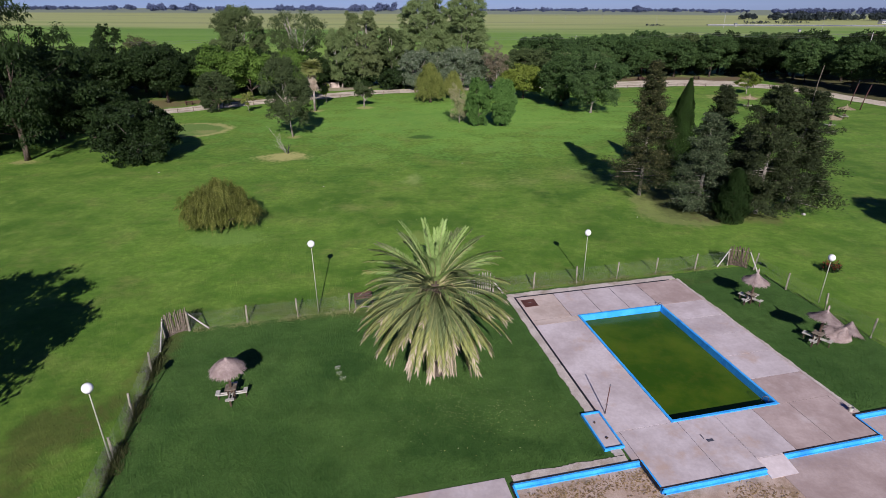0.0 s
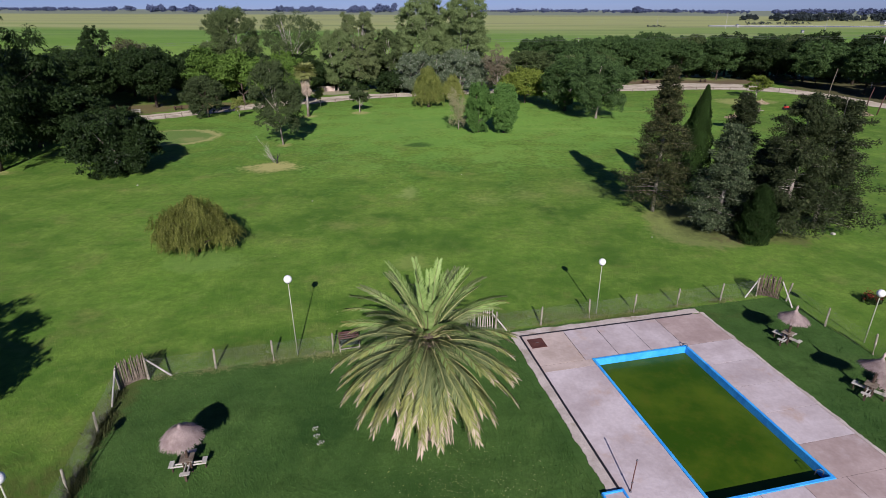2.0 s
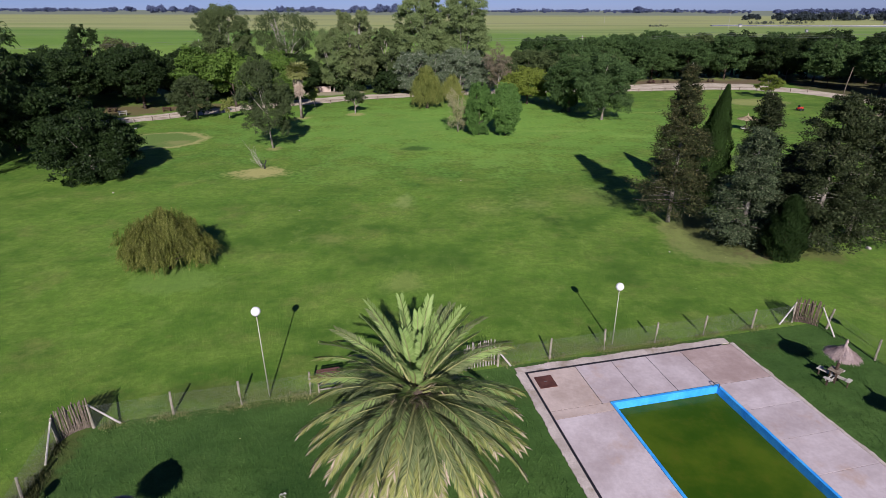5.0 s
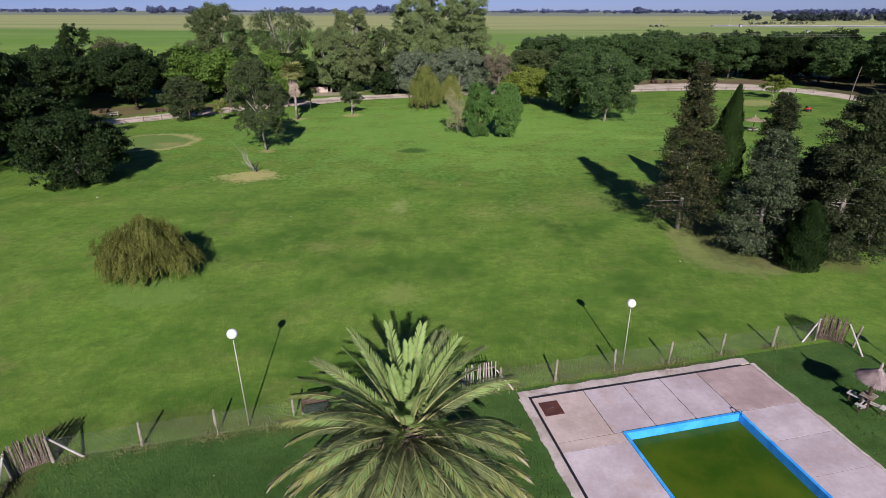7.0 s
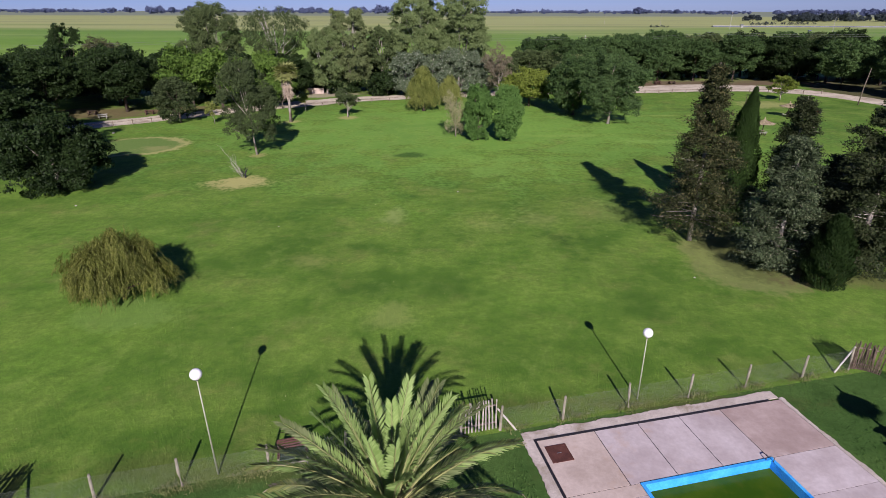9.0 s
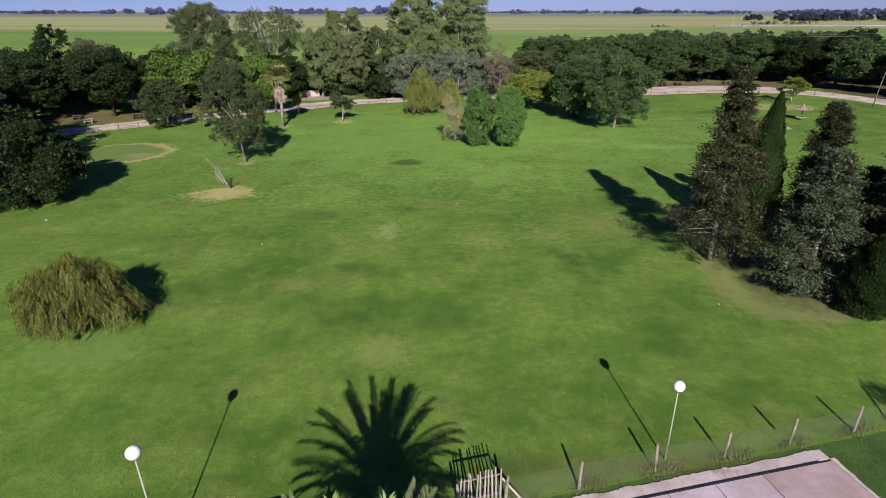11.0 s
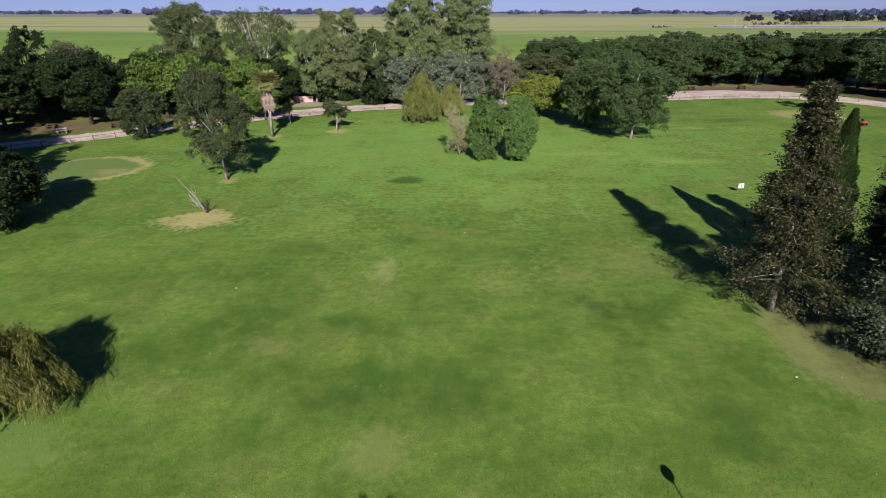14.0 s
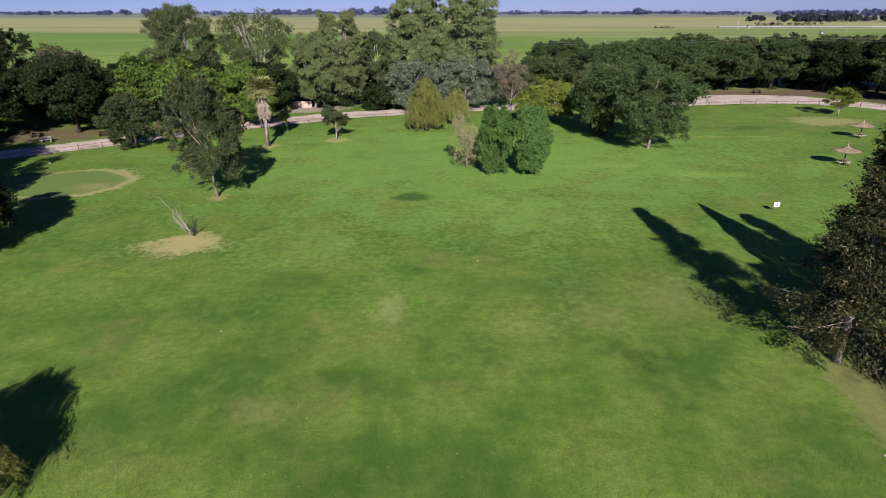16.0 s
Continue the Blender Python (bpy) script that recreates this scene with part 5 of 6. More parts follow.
# ----- date palm -----
def frond_quads(rng, length, elev, arch, pairs=46, leaflet=0.55, width=0.07, fold=0.35, twist=0.0, splay=0.85):
    """One feather leaf: a stalk that arches over and two rows of narrow leaflets along it."""
    s = np.linspace(0, 1, 15)
    ang = np.radians(elev) - np.radians(arch) * s ** 1.3
    step = length / 14
    x = np.concatenate([[0], np.cumsum(np.cos(ang[:-1]) * step)])
    z = np.concatenate([[0], np.cumsum(np.sin(ang[:-1]) * step)])
    y = twist * s ** 2 * length
    line = np.stack([x, y, z], 1)
    tan = unit(np.gradient(line, axis=0))
    up = unit(np.cross(tan, np.tile((0.0, 1.0, 0.0), (15, 1)))) * -1
    up = np.where(up[:, 2:3] < 0, -up, up) if elev > -30 else up
    side = unit(np.cross(tan, up))
    out = []
    for a, b, w0, w1 in zip(line, line[1:], np.linspace(0.042, 0.009, 14), np.linspace(0.039, 0.008, 14)):
        d = unit(b - a)
        n = unit(np.cross(d, (0, 1, 0.01)))
        for e in (np.array((0.0, 1.0, 0.0)), n):
            out.append(np.stack([a - e * w0, a + e * w0, b + e * w1, b - e * w1]))
    out = [np.array(out)]
    t = 0.12 + 0.88 * (np.arange(pairs) + 0.5) / pairs
    for sgn in (-1, 1):
        tt = t + rng.normal(size=pairs) * 0.004
        def at(arr):
            return np.stack([np.interp(tt, s, arr[:, k]) for k in range(3)], 1)
        p, d, u, sd = at(line), unit(at(tan)), unit(at(up)), unit(at(side))
        ln = leaflet * np.clip(np.sin(np.pi * np.clip(0.12 + 0.7 * t, 0, 1)) ** 0.6, 0.25, 1) * (0.9 + 0.2 * rng.random(pairs))
        way = d * (0.62 + 0.75 * t)[:, None] + sgn * sd * splay + u * fold + rng.normal(size=(pairs, 3)) * 0.07
        way[:, 2] -= 0.12
        way = unit(way)
        across = unit(np.cross(way, u + sgn * sd * 0.3))
        w = width * 0.5
        mid = p + way * (ln * 0.5)[:, None]
        tip = p + way * ln[:, None] - np.outer(ln * 0.10, (0, 0, 1))
        out.append(np.stack([p, mid + across * w, tip, mid - across * w], 1))
    return np.concatenate(out)


def date_palm(x, y, trunk_h, label):
    rng = np.random.default_rng(77)
    palm = place_tree("date_palm", x, y, label, "palm tree")
    bm = bmesh.new()
    prof = [(0, -0.1)]
    for i in range(22):
        f = i / 21
        rr = 0.46 + 0.10 * (1 - f) + (0.16 * max(0, f - 0.75) / 0.25)
        prof += [(rr * 1.07, f * trunk_h), (rr * 0.95, f * trunk_h + trunk_h / 30)]
    prof.append((0, trunk_h + 0.1))
    lathe(bm, prof, 18, 0.06, random.Random(4))
    part("trunk", bm, M_PALMBARK, palm, "rough scarred palm trunk")
    bm = bmesh.new()
    lathe(bm, [(0, trunk_h + 0.7), (0.12, trunk_h + 0.55), (0.26, trunk_h + 0.25), (0.46, trunk_h - 0.1), (0.44, trunk_h - 0.6), (0, trunk_h - 0.7)], 14, 0.2, random.Random(5))
    part("crown_heart", bm, M_PALMBARK, palm, "dark fibrous heart of the crown")
    # rings of leaves, from the young upright ones to the dry hanging skirt:
    # count, elevation, arch, length, root height, leaf tones from root to tip and where they change
    young, green, old, dry = L_PALMYOUNG, L_PALM, L_PALMOLD, L_PALMDRY
    rings = [(6, 80, 12, 2.6, 0.75, (young, young), (0.9,)), (10, 64, 24, 3.3, 0.6, (young, young), (0.9,)),
             (12, 50, 46, 3.8, 0.45, (young, green), (0.7,)), (16, 35, 52, 4.0, 0.25, (green, young, old), (0.66, 0.9)),
             (17, 19, 52, 4.2, 0.05, (green, old, dry), (0.84, 0.99)), (18, 3, 48, 4.35, -0.1, (green, old, dry), (0.80, 0.98)),
             (18, -13, 42, 4.45, -0.25, (green, old, dry), (0.72, 0.97)), (18, -28, 36, 4.5, -0.35, (green, old, dry), (0.60, 0.93)),
             (18, -41, 28, 4.3, -0.42, (green, old, dry), (0.48, 0.86)), (17, -53, 20, 3.95, -0.5, (green, old, dry), (0.38, 0.78)),
             (12, -66, 10, 3.4, -0.55, (old, dry), (0.62,))]
    for count, elev, arch, length, z, tones, steps in rings:
        variants = []
        for k in range(3):
            v = frond_quads(rng, length * rng.uniform(0.90, 1.06), elev + rng.uniform(-5, 5), arch + rng.uniform(-7, 7), 74, 0.50 if elev < 45 else 0.46,
                            0.043 if elev < 45 else 0.052, 0.40 if elev > 45 else 0.16, rng.uniform(-0.05, 0.05), 0.70 if elev > -20 else 0.52)
            ob = quads("frond", v, tones[0], palm)
            tone_frond(ob, tones[1:], steps, 28)
            variants.append(ob.data)
            turn = 360.0 * (k * (count // 3) + 0.6 * (rng.random() - 0.5)) / count + elev * 3
            ob.matrix_local = pose(0, 0, trunk_h + z) @ pose(0, 0, 0, rng.uniform(-20, 20), 0, turn) @ pose(0.22, 0, 0)
        done = {k * (count // 3) for k in range(3)}
        for i in range(count):
            if i in done:
                continue
            turn = 360.0 * (i + 0.6 * (rng.random() - 0.5)) / count + elev * 3
            me = variants[int(rng.random() * 3)]
            share("frond", me, palm, pose(0, 0, trunk_h + z) @ pose(0, 0, 0, rng.uniform(-20, 20), rng.uniform(-6, 6), turn) @ pose(0.22, 0, 0))
    # broken dry stalks and fruit stems below the heart
    for i in range(26):
        a = rng.random() * 2 * math.pi
        bm = bmesh.new()
        tube(bm, [(0.35 * math.cos(a), 0.35 * math.sin(a), trunk_h + 0.1), (0.8 * math.cos(a), 0.8 * math.sin(a), trunk_h + 0.42 + 0.2 * rng.random()),
                  (1.15 * math.cos(a), 1.15 * math.sin(a), trunk_h + 0.25 - 0.3 * rng.random())], [0.045, 0.035, 0.015], 5)
        part("dry_stalk", bm, M_THATCH_GOLD, palm)
    return palm


PALM = date_palm(-0.92, 32.6, 5.35, "large date palm with arching green fronds and a dry skirt")


def fan_palm(x, y, h):
    rng = np.random.default_rng(9)
    palm = place_tree("fan_palm", x, y, "slender fan palm with a hanging skirt of dead leaves", "palm tree")
    bm = bmesh.new()
    tube(bm, [(0, 0, -0.1), (0.05, 0, h * 0.4), (0, 0.05, h * 0.82)], [0.32, 0.24, 0.2], 10)
    part("trunk", bm, M_PALEBARK, palm, "smooth grey trunk", True)
    def fans(n, z0, z1, lo, hi, reach, size):
        v = []
        for _ in range(n):
            a, e, z = rng.random() * 2 * math.pi, np.radians(rng.uniform(lo, hi)), rng.uniform(z0, z1)
            d = np.array((math.cos(a) * math.cos(e), math.sin(a) * math.cos(e), math.sin(e)))
            hub = np.array((0, 0, z)) + d * reach * rng.uniform(0.7, 1.1)
            side = unit(np.cross(d, (0, 0, 1.0)))
            k = np.linspace(-1.2, 1.2, 13)
            way = np.cos(k)[:, None] * d + np.sin(k)[:, None] * side + rng.normal(size=(13, 3)) * 0.08 - np.array((0, 0, 0.25))
            v.append(blades(rng, np.tile(hub, (13, 1)), way, np.tile(np.cross(side, d), (13, 1)), size, size * 0.2))
        return np.concatenate(v)
    quads("crown", fans(60, h * 0.8, h * 0.84, -30, 75, h * 0.09, h * 0.14), L_FAN, palm)
    quads("skirt", fans(90, h * 0.5, h * 0.8, -82, -50, h * 0.05, h * 0.10), L_PALMDRY, palm, "dead straw-coloured leaves")


fan_palm(-28.0, 121.6, 10.2)

# ----- conifer group on the lawn -----
conifer(21.1, 65.5, 14.5, 4.7, L_CEDAR, 54000, 0.115, 31, "tall brownish cedar with a bare forked foot and spreading lower branches", 0.12, 0.85, layers=36, ragged=0.66, skirt=0.66)
spindle(26.6, 71.4, 11.9, 2.0, L_COLUMN, 34000, 0.12, 32, "slim dark green columnar cypress leaning at its tip", 0.34, lean=0.7)
conifer(25.4, 60.2, 9.8, 3.3, L_CEDARGREY, 52000, 0.115, 33, "grey-green cedar with dense drooping branches", 0.03, 0.65, layers=34, ragged=0.55)
conifer(30.2, 68.6, 11.5, 3.0, L_CEDARDARK, 40000, 0.12, 34, "dark cedar rising above its neighbours", 0.06, 0.62, layers=30, ragged=0.72)
spindle(27.2, 57.0, 5.4, 1.6, L_CYPRESS, 18000, 0.11, 35, "low dark green rounded conifer at the edge of the clump", 0.3, "cypress_tree", 0.55)
conifer(31.0, 59.4, 12.6, 4.4, L_CEDARDARK, 60000, 0.125, 36, "broad-headed dark cedar with a pale forked trunk", 0.10, 0.50, layers=26, ragged=0.72)
conifer(34.6, 60.4, 12.0, 4.9, L_CEDARDARK, 54000, 0.13, 37, "broad-headed dark cedar at the end of the clump", 0.08, 0.50, layers=24, ragged=0.75)
conifer(31.4, 64.4, 7.4, 2.9, L_CEDARDARK, 22000, 0.15, 38, "dark cedar behind the clump", 0.08, 0.5, layers=32, ragged=0.6)

# ----- lawn trees -----
willow(-22.1, 55.3, 4.7, 2.85, L_WILLOW, 41, 460, "low weeping willow with yellow-green strands to the grass", 0.20, 0.036, lift=0.15)
willow(-4.6, 132.2, 8.2, 2.35, L_YELLOW, 42, 420, "round-headed yellow-green willow at the lawn's edge", 0.26, 0.06, lift=0.10, reach=0.30)
willow(0.6, 137.4, 6.0, 1.7, L_YELLOW, 43, 220, "small round-headed yellow-green willow", 0.24, 0.06, lift=0.14, reach=0.30)
broad_tree(-26.2, 97.0, 14.0, 4.3, -1.0, L_SHEOAK, M_PALEBARK, 40000, 0.13, 44, "slender dark green tree leaning over the lawn", lean=(-0.05, 0.0), lobes=70, bough=0.19, trunk=0.14, top_heavy=0.5, droop=0.3, depth=0.7, limbs=16)
broad_tree(-18.5, 126.0, 5.3, 2.3, 1.2, L_SHEOAK, M_PALEBARK, 8000, 0.14, 45, "small round-headed olive tree on the lawn", lobes=12, trunk=0.13, bough=0.34)
broad_tree(4.8, 105.6, 9.1, 2.2, -1.6, L_BROAD, M_BARK, 36000, 0.15, 46, "dense egg-shaped green tree leafy to the ground", lobes=110, bough=0.21, trunk=0.16, depth=0.3)
broad_tree(9.1, 105.0, 9.2, 2.3, -1.3, L_BROAD, M_BARK, 36000, 0.15, 47, "dense egg-shaped green tree leafy to the ground", lobes=110, bough=0.21, trunk=0.16, depth=0.3)
broad_tree(1.5, 108.2, 7.2, 2.1, -0.8, L_PALE, M_PALEBARK, 6000, 0.10, 48, "pale nearly bare shrub with fine twigs", name="shrub", lobes=14, trunk=0.09, depth=0.8)
broad_tree(16.6, 137.0, 7.8, 5.3, 0.3, L_YGREEN, M_BARK, 18000, 0.25, 49, "spreading light green tree at the lawn's edge", lobes=22, bough=0.34)
broad_tree(27.8, 118.0, 11.9, 5.6, -0.2, L_ROUND, M_PALEBARK, 50000, 0.17, 50, "large round-headed green tree with a pale trunk", lobes=42, trunk=0.27, bough=0.30, fork=0.16)
broad_tree(23.4, 126.6, 11.6, 4.5, -1.2, L_WOOD, M_BARK, 28000, 0.22, 51, "dense dark green tree beside the lawn", lobes=28, trunk=0.3, bough=0.34)
broad_tree(70.4, 142.6, 5.3, 3.2, 0.4, L_YGREEN, M_PALEBARK, 8000, 0.15, 52, "small sparse yellow-green tree with spreading limbs on the dry lawn", lobes=22, bough=0.2, trunk=0.16, top_heavy=0.6, limbs=12)
broad_tree(-27.6, 131.0, 4.4, 1.0, 1.4, L_YELLOW, M_PALEBARK, 1800, 0.16, 53, "thin young yellowing tree", lobes=6, trunk=0.06)
broad_tree(-41.1, 119.8, 4.6, 1.2, 1.0, L_YELLOW, M_PALEBARK, 2200, 0.16, 54, "thin young yellowing tree", lobes=6, trunk=0.06)
broad_tree(-47.8, 121.4, 8.9, 4.2, -1.2, L_SHEOAK, M_BARK, 26000, 0.16, 55, "rounded grey-green tree leafy to the ground", lobes=50, trunk=0.18, droop=0.3, bough=0.22, limbs=12)
broad_tree(-43.6, 81.2, 9.0, 5.6, -1.4, L_DARK, M_PALEBARK, 36000, 0.21, 56, "broad dark tree with boughs sweeping to the grass", lobes=36, trunk=0.28, droop=0.6, bough=0.28, depth=0.6)

# dead sapling
dead = place_tree("dead_sapling", -24.6, 85.4, "bare forked sapling in a ring of dry grass")
bm = bmesh.new()
rng = random.Random(61)
def twig(s, d, length, r, depth):
    pts = [s]
    for k in range(3):
        d = (d + Vector((rng.gauss(0, 0.22), rng.gauss(0, 0.22), rng.gauss(0.05, 0.14)))).normalized()
        pts.append(pts[-1] + d * length / 3)
    tube(bm, pts, [r, r * 0.8, r * 0.6, r * 0.3], 5)
    if depth:
        for k in range(5 if depth == 2 else 3):
            at = pts[1 + k % 3]
            twig(at, (d + Vector((rng.uniform(-1.1, 0.9), rng.uniform(-0.8, 0.8), rng.uniform(-0.1, 0.6)))).normalized(), length * rng.uniform(0.35, 0.6), r * 0.5, depth - 1)


twig(Vector((0.5, 0, -0.1)), Vector((-0.12, 0.05, 1.0)).normalized(), 2.7, 0.045, 2)
twig(Vector((0.3, 0, 0.1)), Vector((-0.5, -0.1, 0.8)).normalized(), 2.0, 0.032, 2)
twig(Vector((0.45, 0, 0.5)), Vector((-0.8, 0.1, 0.5)).normalized(), 1.3, 0.05, 2)
part("trunk", bm, M_PICKET, dead, smooth=True)

bm = bmesh.new()
tube(bm, [(0.7, 0, -0.05), (0.8, 0, 0.5), (0.95, 0, 1.0), (0.9, 0, 1.5)], [0.10, 0.08, 0.05, 0.02], 7)
tube(bm, [(0.75, 0, 0.3), (0.4, 0, 0.8), (0.3, 0, 1.15)], [0.06, 0.05, 0.02], 6)
tube(bm, [(0.9, 0, 0.7), (1.15, 0, 1.1), (1.2, 0.1, 1.4)], [0.04, 0.03, 0.01], 6)
part("stump", bm, M_BITUMEN, dead, "charred black forked stump")

# ----- woods: a few trees of each kind built once, then set out -----
dark_a = broad_tree(-64.0, 133.5, 13.0, 6.2, 0.6, L_DARK, M_BARK, 22000, 0.28, 71, "dense dark broad-leaved tree in the wood", name="woodland_tree", bough=0.24, lobes=56, trunk=0.32, group="woodland trees")
dark_b = broad_tree(-76.0, 128.5, 12.4, 6.6, 0.5, L_DARK, M_BARK, 22000, 0.28, 72, "dense dark broad-leaved tree in the wood", name="woodland_tree", bough=0.24, lobes=56, trunk=0.32, group="woodland trees")
green_a = broad_tree(56.0, 176.5, 12.2, 6.2, 0.9, L_WOOD, M_BARK, 26000, 0.25, 73, "dense green broad-leaved tree in the wood", name="woodland_tree", bough=0.22, lobes=64, trunk=0.3, group="woodland trees")
green_b = broad_tree(66.0, 177.5, 11.6, 6.4, 0.7, L_WOOD, M_BARK, 26000, 0.25, 74, "dense green broad-leaved tree in the wood", name="woodland_tree", bough=0.22, lobes=64, trunk=0.3, group="woodland trees")
green_c = broad_tree(21.0, 171.0, 9.6, 4.8, 0.6, L_OLIVE, M_BARK, 20000, 0.24, 77, "olive-green tree in the wood", name="woodland_tree", bough=0.22, lobes=56, trunk=0.24, group="woodland trees")
light_a = broad_tree(-45.5, 135.5, 11.4, 5.2, 1.8, L_LIGHT, M_BARK, 15000, 0.34, 75, "light green large-leaved tree by the track", name="woodland_tree", bough=0.36, lobes=26, trunk=0.26, group="woodland trees")


def set_out(kinds, spots, seed):
    rng = random.Random(seed)
    for x, y, s in spots:
        k = rng.choice(kinds)
        w = s * rng.uniform(0.92, 1.08)
        copy_thing(k, pose(x, y, 0, 0, 0, rng.uniform(0, 360)) @ Matrix.Diagonal((w, w, s, 1)))


set_out([light_a], [(-38.0, 139.5, 0.95), (-53.0, 139.0, 1.05), (-33.5, 136.0, 0.55)], 1)
set_out([dark_a, dark_b], [(-56.5, 141.0, 0.95), (-88.0, 124.0, 1.0), (-70.0, 142.0, 1.05), (-82.0, 139.0, 1.0), (-97.0, 133.0, 1.05), (-62.0, 150.0, 0.9), (-46.0, 147.0, 0.9),
                           (-78.0, 151.0, 0.95), (-92.0, 148.0, 1.0), (-108.0, 128.0, 1.05), (-108.0, 145.0, 1.0), (-122.0, 135.0, 1.1), (-36.0, 152.0, 0.8), (-100.0, 114.0, 1.0),
                           (-28.0, 166.0, 0.7), (-20.0, 167.0, 0.75), (-44.0, 160.0, 0.8), (-10.0, 168.0, 0.7)], 2)
set_out([dark_a, dark_b], [(-69.0, 84.0, 1.25), (-79.0, 92.0, 1.4), (-54.5, 89.5, 0.85), (-64.0, 96.0, 1.2), (-88.0, 84.0, 1.5), (-76.0, 106.0, 1.2), (-92.0, 99.0, 1.3)], 3)
set_out([green_a, green_b], [(44.0, 175.0, 1.05), (76.5, 177.5, 1.10), (36.0, 172.0, 1.07), (33.0, 167.0, 0.98), (41.0, 170.5, 1.06), (49.0, 172.0, 1.08), (49.0, 184.0, 1.10), (61.0, 187.0, 1.16),
                             (72.0, 188.0, 1.07), (38.0, 183.0, 0.96), (94.0, 183.0, 1.12), (127.0, 166.0, 1.18)], 4)
set_out([dark_a, dark_b], [(87.0, 174.0, 1.0), (97.0, 170.5, 1.02), (107.0, 165.0, 1.0), (117.0, 159.0, 1.05), (127.0, 152.0, 1.05), (83.0, 187.0, 1.05), (105.0, 178.0, 1.05), (116.0, 172.0, 1.05), (139.0, 158.0, 1.1), (150.0, 150.0, 1.1)], 12)
set_out([dark_a, dark_b, green_a], [(98.0, 147.0, 1.0), (93.5, 159.0, 1.0), (110.0, 140.0, 1.05), (101.0, 134.5, 0.95), (121.0, 133.0, 1.1), (106.0, 125.0, 1.0), (131.0, 124.0, 1.1), (118.0, 117.0, 1.05), (140.0, 140.0, 1.1),
                                    (150.0, 128.0, 1.1), (30.0, 168.0, 0.8)], 5)
set_out([green_c, green_a], [(14.5, 166.0, 0.80), (26.5, 168.0, 1.0), (33.0, 160.0, 0.92), (27.5, 205.0, 0.9), (34.0, 208.0, 0.95), (22.0, 200.0, 0.75)], 6)
set_out([green_c], [(45.0, 180.5, 1.25), (70.0, 182.5, 1.36), (99.0, 177.0, 1.36), (38.5, 166.0, 1.05)], 11)
broad_tree(-80.0, 158.0, 12.8, 5.2, 2.0, foliage("brown_olive_leaves", (0.055, 0.058, 0.026), (0.125, 0.125, 0.060)), M_BARK, 14000, 0.24, 95, "brownish olive tree at the back of the wood", lobes=20, depth=0.6)
for x, y, h, lean, bark, label in ((93.2, 177.0, 8.4, 0.12, M_STICK, "slim pale leaning trunk at the edge of the wood"), (82.4, 136.0, 7.0, 0.10, M_STICK, "slim pale leaning trunk at the edge of the wood"),
                                   (84.5, 126.5, 4.3, 0.14, M_REDWOOD, "reddish leaning pole beside the track"), (81.9, 119.6, 4.8, 0.20, M_REDWOOD, "reddish leaning pole beside the track")):
    bare = place_tree("bare_trunk", x, y, label, "tree trunk")
    bm = bmesh.new()
    tube(bm, [(0, 0, -0.1), (lean * h * 0.45, 0.1, h * 0.5), (lean * h, 0, h)], [0.11, 0.09, 0.05], 7)
    part("trunk", bm, bark, bare, smooth=True)
# trees beside the garden whose shade lies on the grass
set_out([dark_a], [(-29.8, 21.5, 1.0), (-37.5, 23.5, 0.9), (46.5, 50.0, 0.6), (-45.0, 29.0, 0.9)], 7)

shrub_a = broad_tree(50.0, 181.0, 4.6, 3.6, -0.8, L_DARK, M_BARK, 6000, 0.3, 76, "dense dark undergrowth shrub at the wood's edge", name="woodland_shrub", lobes=16, trunk=0.1, group="woodland shrubs")
set_out([shrub_a], [(40 + 7.5 * k, 183.5 + 3 * math.sin(k * 1.9) - 0.35 * max(0, k - 6) ** 1.6, 0.85 + 0.3 * (k % 3) / 2) for k in range(14)], 8)
set_out([shrub_a], [(-118 + 8.0 * k, 158 + 4 * math.sin(k * 2.3), 0.9 + 0.25 * (k % 3)) for k in range(14)], 9)
set_out([shrub_a], [(-96 + 7.0 * k, 112 - 2.2 * k + 2 * math.sin(k * 2.1), 0.8 + 0.2 * (k % 3)) for k in range(5)], 10)
gum_tree(-53.2, 153.5, 19.8, 6.5, 81, 42000, 0.2, leaf=L_OLIVE, base=0.34, lobes=46, label="tall dark gum tree with a dense rounded crown")
gum_tree(-38.3, 153.0, 18.9, 6.2, 82, 13000, 0.2, leaf=L_OLIVE, base=0.44, hollow=1.0, stem=1.5, lobes=42, label="vase-shaped gum tree with bare white stems")
gum_tree(-23.1, 160.0, 19.2, 5.6, 83, 60000, 0.2, base=0.10, waist=0.4, lobes=48, label="tall gum tree with long hanging grey-green clumps")
gum_tree(-28.8, 157.6, 14.6, 4.8, 84, 40000, 0.2, leaf=L_GUMLIGHT, base=0.08, lobes=40, label="gum tree with fresh yellow-green crown")
gum_tree(-15.4, 160.0, 15.0, 3.7, 85, 28000, 0.2, leaf=L_OLIVE, base=0.36, stem=0.9, label="slender gum tree with a bare white trunk")
gum_tree(-7.2, 161.0, 23.0, 6.2, 86, 62000, 0.22, leaf=L_GUMLIGHT, base=0.16, hollow=0.1, stem=0.7, lobes=46, label="very tall gum tree with a loose fresh green crown")
gum_tree(3.2, 161.0, 22.6, 7.0, 87, 66000, 0.22, leaf=L_GUMLIGHT, base=0.16, hollow=0.1, stem=0.7, lobes=46, label="very tall gum tree with a loose fresh green crown")
gum_tree(-60.0, 82.0, 23.0, 8.5, 88, 27000, leaf=L_DARK, bark=M_BARK, base=0.14, label="tall dark gum tree at the lawn's edge")
